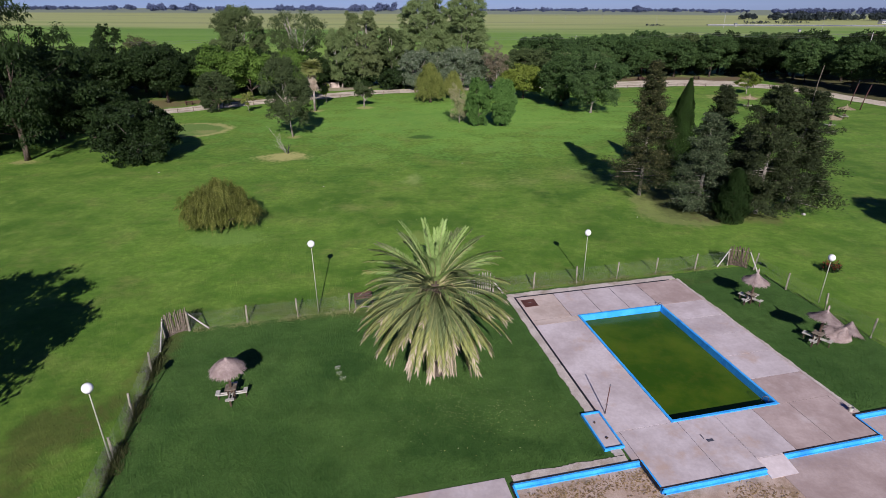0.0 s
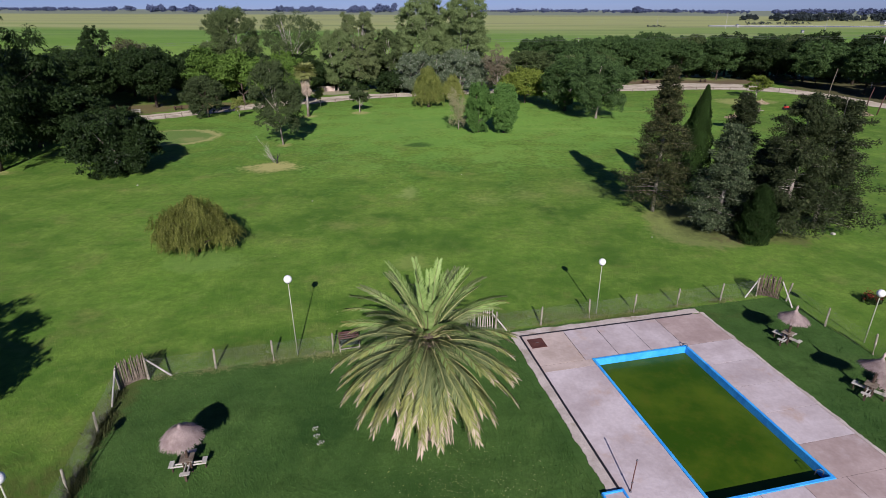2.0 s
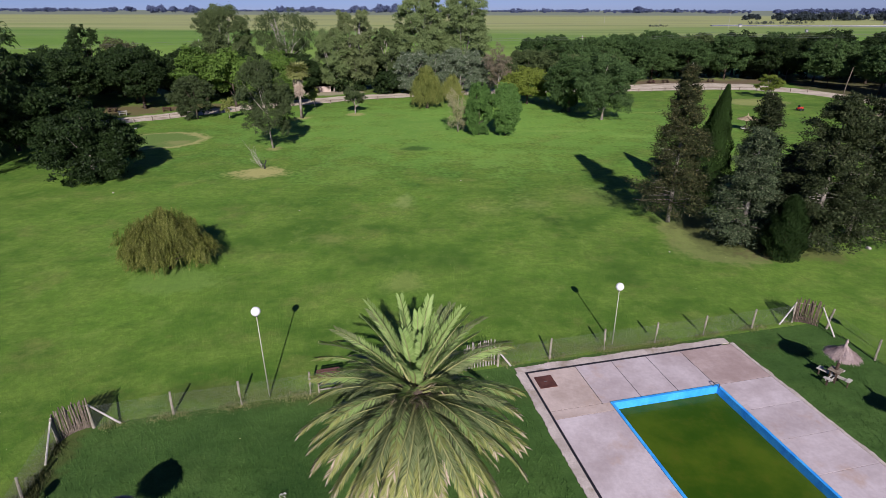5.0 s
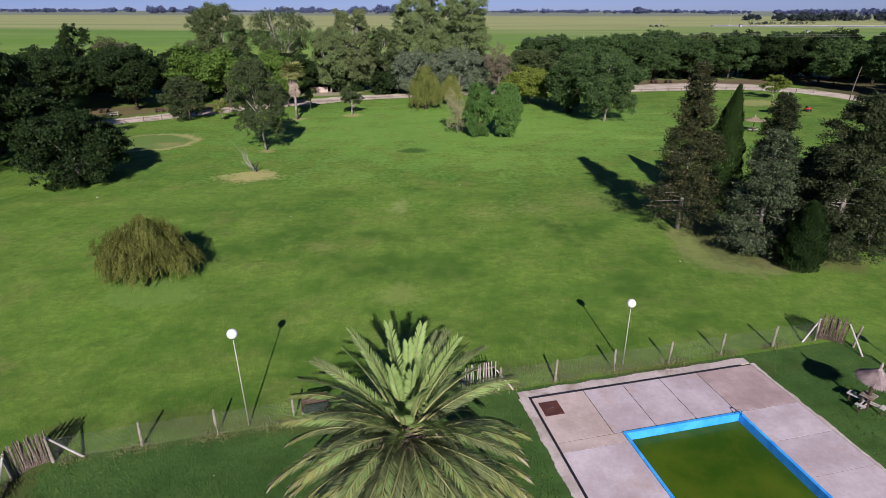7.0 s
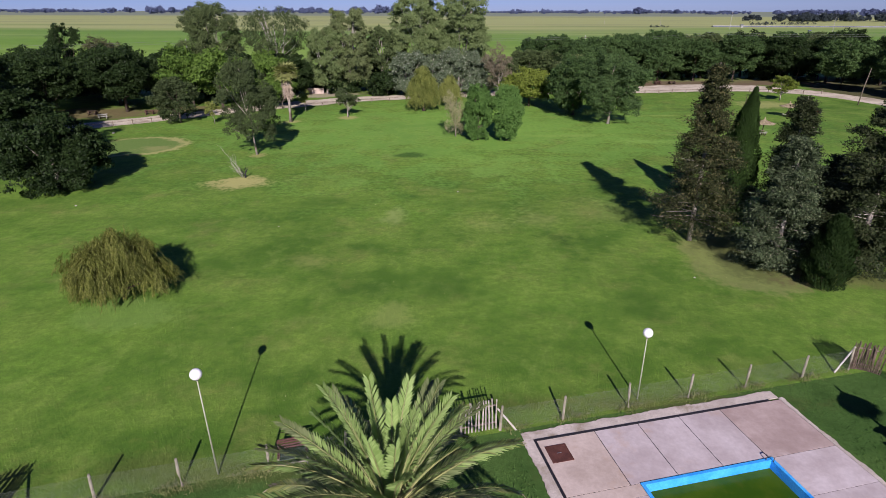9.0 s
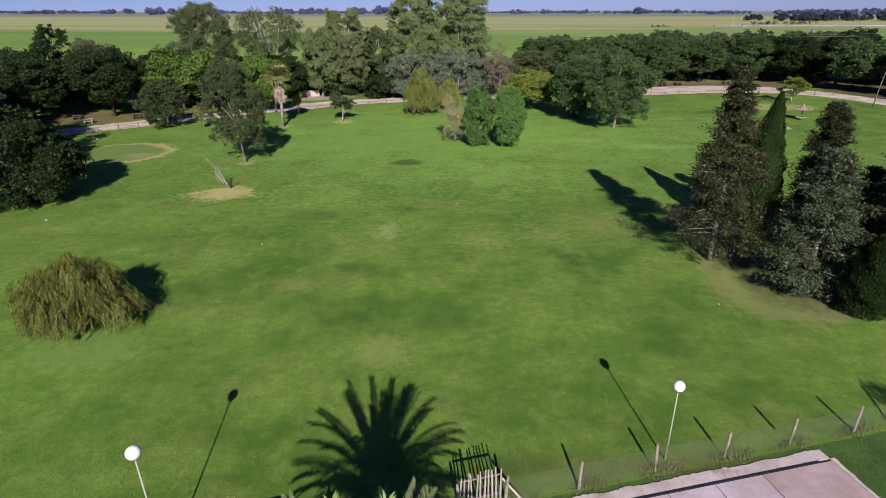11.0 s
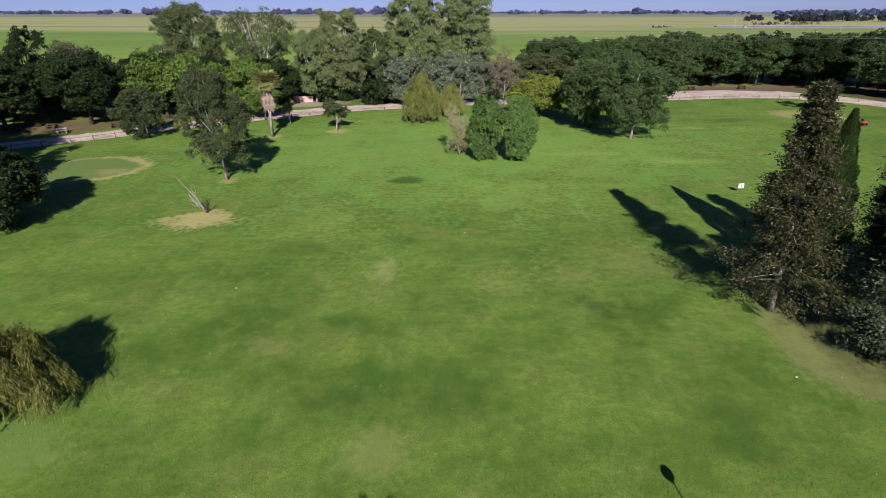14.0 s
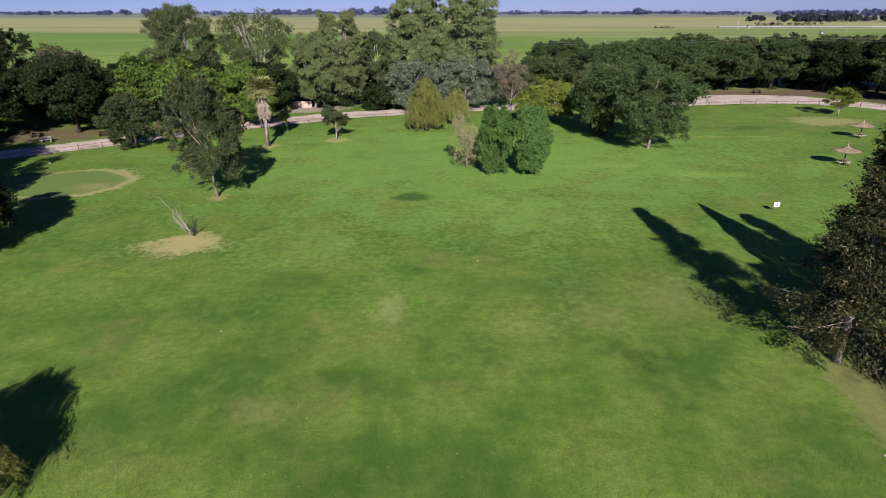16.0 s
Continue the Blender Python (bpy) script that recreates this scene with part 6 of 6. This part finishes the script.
gum_tree(-72.0, 76.0, 24.0, 9.5, 89, 25200, leaf=L_DARK, bark=M_BARK, base=0.15, label="tall dark gum tree at the edge of the wood")
gum_tree(-87.6, 155.0, 16.6, 3.9, 90, 11000, leaf=L_DARK, bark=M_BARK, base=0.25, label="lone dark tree standing above the wood")
broad_tree(-9.0, 153.6, 11.2, 5.0, -1.6, L_GREY, M_PALEBARK, 24000, 0.21, 91, "silver-grey leaved poplar beside the track", name="poplar_tree", lobes=57, bough=0.22)
broad_tree(2.6, 155.0, 11.4, 5.8, -1.6, L_GREY, M_PALEBARK, 28000, 0.21, 92, "silver-grey leaved poplar beside the track", name="poplar_tree", lobes=61, bough=0.22)
broad_tree(-3.4, 154.8, 9.8, 4.4, -1.4, L_GREY, M_PALEBARK, 15000, 0.21, 96, "silver-grey leaved poplar beside the track", name="poplar_tree", lobes=47, bough=0.22)
broad_tree(8.2, 156.4, 9.2, 4.0, -1.2, L_GREY, M_PALEBARK, 13000, 0.21, 97, "silver-grey leaved poplar beside the track", name="poplar_tree", lobes=44, bough=0.22)
broad_tree(11.4, 150.0, 10.8, 3.2, 1.6, foliage("russet_twigs", (0.135, 0.118, 0.074), (0.250, 0.215, 0.150)), M_PALEBARK, 4500, 0.19, 93, "twiggy russet half-bare tree", lobes=14, depth=0.8)
broad_tree(30.0, 152.0, 9.0, 4.6, 1.0, L_EUC, M_BARK, 13000, 0.25, 94, "olive-green tree by the dirt track", lobes=16)


# ---------- track side: rail fence, tables, brick grill, sign ----------
def rail_fence(points, spacing=3.5, h=0.86):
    fence = thing("rail_fence", pose(points[0][0], points[0][1], 0), "low timber rail fence along the dirt track", "fence", group="low rail fences")
    base = Vector((*points[0], 0))
    bm = bmesh.new()
    box(bm, 0.13, 0.13, h + 0.1, pose(0, 0, h / 2 - 0.05), 0.015)
    me = bpy.data.meshes.new("post")
    bm.to_mesh(me)
    bm.free()
    me.materials.append(M_STICK)
    last = None
    for (x0, y0), (x1, y1) in zip(points, points[1:]):
        n = max(1, round(math.hypot(x1 - x0, y1 - y0) / spacing))
        for k in range(n + 1):
            p = Vector((x0 + (x1 - x0) * k / n, y0 + (y1 - y0) * k / n, 0)) - base
            if last is not None and (p - last).length < 0.5:
                continue
            share("post", me, fence, Matrix.Translation(p))
            if last is not None:
                bm = bmesh.new()
                rod(bm, last + Vector((0, 0, h * 0.82)), p + Vector((0, 0, h * 0.82)), 0.045, 0.045, 6)
                part("rail", bm, M_STICK, fence)
            last = p


rail_fence([(-70.0, 109.0), (-58.2, 118.0), (-48.5, 125.6), (-38.0, 132.4), (-29.0, 137.2), (-20.0, 142.4), (-9.0, 146.4), (4.0, 149.3)])
rail_fence([(42.0, 152.5), (52.0, 154.3), (62.0, 155.6), (74.0, 154.2), (84.0, 150.6)])


def plank_table(x, y, turn, mat, label):
    t = thing("picnic_table", pose(x, y, 0, 0, 0, turn), label, "picnic table", group="tables in the shade")
    bm = bmesh.new()
    box(bm, 1.7, 0.75, 0.07, pose(0, 0, 0.76), 0.015)
    part("tabletop", bm, mat, t)
    for s in (-1, 1):
        bm = bmesh.new()
        box(bm, 1.7, 0.3, 0.06, pose(0, s * 0.7, 0.45), 0.012)
        part("seat", bm, mat, t)
        bm = bmesh.new()
        box(bm, 0.12, 0.6, 0.74, pose(s * 0.6, 0, 0.36), 0.02)
        part("leg", bm, mat, t)
        for e in (-1, 1):
            bm = bmesh.new()
            box(bm, 0.1, 0.22, 0.43, pose(e * 0.6, s * 0.7, 0.21), 0.015)
            part("seat_leg", bm, mat, t)


plank_table(-64.7, 126.0, 30, M_WHITEPAINT, "white concrete picnic table under the trees")
plank_table(-58.0, 130.4, 20, M_REDWOOD, "red-brown picnic table under the trees")
plank_table(-54.5, 133.5, -15, M_DARKWOOD, "dark picnic table under the trees")
plank_table(-69.0, 130.0, 10, M_DARKWOOD, "dark picnic table under the trees")
plank_table(58.0, 171.0, 5, M_DARKWOOD, "dark picnic table by the dirt track")
plank_table(70.5, 172.0, -8, M_DARKWOOD, "dark picnic table by the dirt track")
plank_table(54.0, 170.4, 12, M_REDWOOD, "red-brown picnic table by the dirt track")

grill = thing("brick_grill", pose(-31.8, 157.4, 0, 0, 0, 8), "low pink masonry grill with an open hearth", "grill")
bm = bmesh.new()
box(bm, 4.4, 0.4, 1.35, pose(0, 0, 0.67), 0.03)
part("front_wall", bm, M_BRICK, grill)
for x in (-2.0, 0.0, 2.0):
    bm = bmesh.new()
    box(bm, 0.3, 1.3, 1.2, pose(x, 0.85, 0.6), 0.03)
    part("side_wall", bm, M_BRICK, grill)
bm = bmesh.new()
box(bm, 1.6, 1.2, 0.12, pose(-1.0, 0.9, 1.0), 0.02)
part("hearth", bm, M_BITUMEN, grill, "sooty hearth")
sign = thing("tee_sign", pose(31.2, 90.7, 0, 0, 0, 8), "small white board on two short legs on the lawn", "sign")
bm = bmesh.new()
box(bm, 0.62, 0.05, 0.5, pose(0, 0, 0.72), 0.01)
part("board", bm, M_GLOBE, sign, "white board")
for x in (-0.24, 0.24):
    bm = bmesh.new()
    rod(bm, (x, 0.03, 0), (x, 0.03, 0.6), 0.025)
    part("leg", bm, M_STEEL, sign)
bm = bmesh.new()
box(bm, 0.10, 0.012, 0.26, pose(0.02, -0.032, 0.72), 0.002)
part("mark", bm, M_STEEL, sign, "dark upright bar")

flag = thing("ride_on_mower", pose(68.3, 126.2, 0, 0, 0, 25) @ Matrix.Scale(0.85, 4), "small red ride-on mower parked on the far lawn", "mower")
bm = bmesh.new()
box(bm, 1.3, 0.7, 0.45, pose(0, 0, 0.62), 0.1)
part("body", bm, M_REDPAINT, flag)
bm = bmesh.new()
box(bm, 0.45, 0.5, 0.12, pose(-0.35, 0, 0.9), 0.04)
box(bm, 0.1, 0.5, 0.4, pose(-0.58, 0, 1.1), 0.03)
part("seat", bm, M_BITUMEN, flag, "black seat")
for x, r in ((-0.45, 0.32), (0.5, 0.22)):
    for s in (-0.42, 0.42):
        bm = bmesh.new()
        rod(bm, (x, s - 0.1, r), (x, s + 0.1, r), r, r, 14)
        part("wheel", bm, M_BITUMEN, flag, "black tyre")

# red-flowered bed beyond the fence and white flower clumps on the lawn
def flower_clump(name, x, y, r, h, n, size, leaf, bloom, seed, label):
    rng = np.random.default_rng(seed)
    bed = thing(name, pose(x, y, 0), label, "flowers")
    u, d = rng.random(n) * 2 * math.pi, r * np.sqrt(rng.random(n))
    p = np.stack([np.cos(u) * d, np.sin(u) * d * 0.8, h * rng.random(n)], 1)
    quads("leaves", cards(rng, p, p + (0, 0, 0.5), size), leaf, bed)["kind"] = "stuff"
    m = n // 2
    p2 = p[:m] + (0, 0, h * 0.5)
    quads("blooms", cards(rng, p2, p2 + (0, 0, 1.5), size * 0.7), bloom, bed)["kind"] = "stuff"


flower_clump("flower_bed", 30.3, 46.0, 0.75, 0.55, 420, 0.12, L_DARK, L_REDFLOWER, 15, "red-flowered bushy bed outside the fence")
for k, (x, y, r) in enumerate(((-6.75, 32.7, 0.16), (-6.55, 32.15, 0.18), (-6.25, 31.7, 0.2))):
    flower_clump("white_flowers", x, y, r, 0.16, 60, 0.06, L_LIGHT, L_WHITEFLOWER, 16 + k, "small clump of white flowers in the lawn")


# pale stones left on the grass
for k, (x, y, s) in enumerate(((-38.0, 75.2, 0.11), (-15.2, 69.0, 0.08), (-54.9, 112.1, 0.24), (35.6, 58.9, 0.22), (1.5, 79.5, 0.08), (18.7, 58.3, 0.07))):
    rng = random.Random(300 + k)
    bm = bmesh.new()
    bmesh.ops.create_icosphere(bm, subdivisions=2, radius=s)
    for v in bm.verts:
        v.co *= rng.uniform(0.85, 1.12)
        v.co.z = max(-0.3 * s, v.co.z * 0.6)
    st = part("pale_stone", bm, M_WHITEPAINT, None, "", True)
    st.location = (x, y, 0.28 * s)
    tagged(st, "small pale stone lying on the grass", "stone", "pale stones")

# ---------- the plain: groves, poles, wires, rail line, farm buildings ----------
def grove(x, y, w, d, h, n, seed, label="dark distant grove of trees on the horizon", leaf=None, size=None):
    rng = np.random.default_rng(seed)
    lob = []
    for i in range(max(5, int(w / (h * 0.55)))):
        hh = h * (0.6 + 0.4 * rng.random())
        lob.append((rng.uniform(-w / 2, w / 2), rng.uniform(-d / 2, d / 2), hh * 0.52, h * (0.3 + 0.2 * rng.random()), hh * 0.5))
    g = thing("grove", pose(x, y, plain_z(x, y) - 0.5), label, "grove", group="far groves", kind="stuff")
    pts, out = shell(rng, n, lob, 0.4)
    pts[:, 2] = np.maximum(pts[:, 2], 0.3)
    quads("foliage", cards(rng, pts, out, size or h * 0.14), leaf or L_HAZEWOOD, g)


WEST_GROVES = [(-1650, 2450, 260, 16, 900), (-1380, 2500, 140, 20, 700), (-1130, 2350, 60, 16, 400), (-1050, 2200, 90, 26, 700), (-930, 2150, 60, 24, 500),
                (-820, 2150, 40, 20, 300), (-640, 2500, 160, 22, 700), (-560, 2450, 90, 26, 500), (-300, 2350, 190, 30, 900), (-220, 2450, 60, 18, 300),
                (-130, 2500, 70, 24, 400), (-90, 2400, 30, 20, 250), (90, 2600, 120, 14, 300)]
EAST_GROVES = [(265, 2500, 40, 20, 300), (395, 2500, 38, 18, 300), (560, 2550, 40, 18, 300), (690, 2450, 150, 14, 500), (770, 2450, 80, 26, 500),
                (900, 2500, 60, 18, 300), (1040, 2300, 160, 14, 500), (1200, 2100, 200, 18, 700), (1330, 1900, 220, 20, 800), (1420, 1700, 260, 24, 900),
                (1500, 2300, 500, 18, 900), (-2000, 2300, 300, 16, 700)]
# groves, hedges and treeline carry the haze in their leaf colour
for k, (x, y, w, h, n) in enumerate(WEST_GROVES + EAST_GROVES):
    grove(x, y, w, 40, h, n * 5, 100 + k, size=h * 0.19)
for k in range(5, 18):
    grove(372 + 37 * k, 1050 + 40 * math.sin(k * 1.7), 96, 30, 7 + 0.5 * k + 3 * abs(math.sin(k * 2.1)), 4200, 140 + k, "dark hedge of trees across the pasture", L_HAZEHEDGE, 1.9)
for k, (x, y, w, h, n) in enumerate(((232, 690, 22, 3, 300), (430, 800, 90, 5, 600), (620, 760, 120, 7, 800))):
    grove(x, y, w, 12, h, n * 2, 160 + k, "low dark hedge across the pasture", L_HAZEHEDGE)


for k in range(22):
    grove(-2700 + 245 * k, 3100 + 140 * math.sin(k * 2.7), 300, 60, 8 + 6 * abs(math.sin(k * 1.3)), 3600, 170 + k, "low hazy treeline along the horizon", L_HAZEWOOD, 3.4)


def utility_pole(x, y, h, tilt=0):
    pole = thing("utility_pole", pose(x, y, plain_z(x, y), 0, tilt, 0), "pale concrete utility pole with a short crossarm", "utility pole", group="utility poles")
    bm = bmesh.new()
    rod(bm, (0, 0, -0.4), (0, 0, h), h * 0.010, h * 0.006, 8)
    part("shaft", bm, M_PALEWALL, pole)
    bm = bmesh.new()
    box(bm, h * 0.2, 0.14, 0.14, pose(0, 0, h * 0.95), 0.02)
    part("crossarm", bm, M_DARKWOOD, pole)


for x, y, h in ((282.9, 628, 16), (317.4, 519, 13), (238.2, 702, 12.8), (430, 560, 13), (214.5, 857, 10.8), (118, 870, 10), (165, 870, 10), (38, 186, 11.4), (108, 159, 12.8), (-60, 156, 12.6)):
    utility_pole(x, y, h)

wires = thing("power_line", pose(0, 0, 0), "thin sagging power wires strung through the trees", "power line")
for dz in (0.0, 0.5):
    for a, b in (((-60, 156, 12.2), (-16, 172, 12.4)), ((-16, 172, 12.4), (38, 186, 11.0)), ((38, 186, 11.0), (68, 172, 12.5)), ((68, 172, 12.5), (108, 159, 12.5)), ((-130, 148, 12.2), (-60, 156, 12.2))):
        a, b = Vector(a) - Vector((0, 0, dz)), Vector(b) - Vector((0, 0, dz))
        bm = bmesh.new()
        pts = [a.lerp(b, f / 8) - Vector((0, 0, 0.6 * math.sin(math.pi * f / 8))) for f in range(9)]
        tube(bm, pts, [0.018] * 9, 4)
        part("wire", bm, M_WIRE, wires)

rail = thing("rail_embankment", pose(430, 716, plain_z(430, 716) - 0.2, 0, 0.6, -2), "long low grey barrier across the pasture", "barrier")
bm = bmesh.new()
box(bm, 250, 5, 1.3, pose(0, 0, 0.65), 0.2)
part("bank", bm, M_RAIL, rail)
for k in range(40):
    bm = bmesh.new()
    box(bm, 0.4, 0.4, 1.7, pose(-122 + k * 6.25, -2.6, 0.85), 0.05)
    part("pier", bm, M_RAIL, rail)
bm = bmesh.new()
box(bm, 250, 0.3, 0.35, pose(0, -2.7, 1.45), 0.03)
part("guard_rail", bm, M_PALEWALL, rail, "pale guard rail")


def farm_building(x, y, w, d, h, turn=0):
    b = thing("farm_building", pose(x, y, plain_z(x, y) - 0.2, 0, 0, turn), "small pale farm building with a low gabled roof", "building", group="farm buildings")
    bm = bmesh.new()
    box(bm, w, d, h, pose(0, 0, h / 2), 0.05)
    part("wall", bm, M_PALEWALL, b)
    bm = bmesh.new()
    v = [bm.verts.new(p) for p in ((-w / 2 - 0.3, -d / 2 - 0.4, h), (w / 2 + 0.3, -d / 2 - 0.4, h), (w / 2 + 0.3, d / 2 + 0.4, h), (-w / 2 - 0.3, d / 2 + 0.4, h), (-w / 2 - 0.3, 0, h * 1.4), (w / 2 + 0.3, 0, h * 1.4))]
    for f in ((0, 1, 5, 4), (2, 3, 4, 5), (3, 0, 4), (1, 2, 5), (3, 2, 1, 0)):
        bm.faces.new([v[i] for i in f])
    part("roof", bm, M_RAIL, b, "grey sheet roof")
    for k in range(3):
        bm = bmesh.new()
        box(bm, w * 0.12, 0.1, h * 0.4, pose(-w * 0.3 + k * w * 0.3, -d / 2 - 0.02, h * 0.5), 0.02)
        part("window", bm, M_BITUMEN, b)


for x, y, w, d, h, t in ((640, 860, 12, 8, 4, 10), (700, 900, 16, 9, 4.5, -5), (760, 880, 10, 8, 4, 0), (325.8, 693, 2.5, 2.5, 2.4, 0), (305, 530, 1.8, 2, 1.8, 0), (590, 830, 10, 7, 4, 15)):
    farm_building(x, y, w, d, h, t)


# ---------- grass blades and wild flowers near the garden ----------
def lawn_tufts():
    rng = np.random.default_rng(200)
    n = 380000
    x, y = rng.normal(0, 21, n), 22 + np.minimum(rng.exponential(25.0, n), 120)
    tall = rng.uniform(0.045, 0.095, n)
    c, s = math.cos(radians(13.3)), math.sin(radians(13.3))
    p, q = (x - 8.647) * c + (y - 38.878) * s, -(x - 8.647) * s + (y - 38.878) * c
    ok = ~((p > -4.3) & (p < 10.2) & (q < 4.1)) & ~((q < -12.3) & (p < 14) & (p > -31)) & ~((p > 9) & (p < 14.2) & (q < -12.3))
    ok &= (y < np.minimum(112 + 0.6 * (x + 66), 145)) & (x < 78) & (((x + 24.1) / 3.2) ** 2 + ((y - 84.0) / 3.1) ** 2 > 1)
    x, y, tall = x[ok], y[ok], tall[ok] * np.where((p[ok] > -27) & (p[ok] < 16.9) & (q[ok] < 4.3), 1.15, 1.0)
    n = len(x)
    pts = np.stack([x, y, np.zeros(n)], 1)
    way = np.tile((0.0, 0.0, 1.0), (n, 1)) + rng.normal(size=(n, 3)) * 0.55
    way[:, 2] = np.abs(way[:, 2]) + 0.35
    grass = quads("grass_tufts", leaves(rng, pts, way, rng.normal(size=(n, 3)) + (0, 0, 0.3), tall, tall * 0.42), M_GRASS)
    tagged(grass, "short uneven grass blades of the lawn", "grass", kind="stuff")
    m = 620
    fx, fy = np.concatenate([rng.normal(0.6, 2.2, 420), rng.uniform(-24, 24, m - 420)]), np.concatenate([rng.normal(29.2, 1.3, 420), rng.uniform(24, 80, m - 420)])
    p, q = (fx - 8.647) * c + (fy - 38.878) * s, -(fx - 8.647) * s + (fy - 38.878) * c
    ok = ~((p > -4.5) & (q < 4.15)) & (q > -12)
    fp = np.stack([fx[ok], fy[ok], np.full(ok.sum(), 0.06)], 1)
    fl = quads("wild_flowers", cards(rng, fp, np.tile((0.0, 0.0, 1.0), (len(fp), 1)), 0.036, 0.0, 0.3), L_FLOWER)
    tagged(fl, "tiny pale yellow flowers scattered in the lawn", "flowers", kind="stuff")


lawn_tufts()


def fence_weeds(p0, q0, p1, q1, n, h, wide, leaf, seed, label):
    """Unmown grass left standing along a fence."""
    rng = np.random.default_rng(seed)
    f = rng.random(n)
    side = np.array((-(q1 - q0), p1 - p0)) / math.hypot(p1 - p0, q1 - q0)
    off = rng.normal(size=n) * wide * (0.5 + 0.5 * np.sin(f * 61) ** 2)
    p, q = p0 + (p1 - p0) * f + side[0] * off, q0 + (q1 - q0) * f + side[1] * off
    pts = np.stack([p, q, np.zeros(n)], 1)
    way = np.tile((0.0, 0.0, 1.0), (n, 1)) + rng.normal(size=(n, 3)) * 0.45
    way[:, 2] = np.abs(way[:, 2]) + 0.3
    size = h * (0.4 + 0.6 * rng.random(n)) * (0.55 + 0.45 * np.sin(f * 37 + 1.3))
    weeds = quads("weeds", leaves(rng, pts, way, rng.normal(size=(n, 3)), size, np.full(n, 0.035)), leaf)
    weeds.matrix_world = POOL
    tagged(weeds, label, "grass", kind="stuff")


L_WEED = foliage("rank_grass", (0.030, 0.045, 0.014), (0.105, 0.115, 0.042), through=0.15)
L_DRYWEED = foliage("bleached_grass", (0.120, 0.150, 0.050), (0.270, 0.290, 0.120), through=0.15)
fence_weeds(-27.0, -19.0, -27.0, 3.2, 9000, 0.55, 0.28, L_WEED, 31, "dark unmown grass along the wire fence")
fence_weeds(-25.5, 4.1, -6.8, 4.45, 6000, 0.20, 0.30, L_DRYWEED, 32, "bleached unmown grass along the wire fence")
fence_weeds(-4.5, 4.45, 15.2, 4.65, 5000, 0.20, 0.26, L_DRYWEED, 33, "bleached unmown grass along the wire fence")
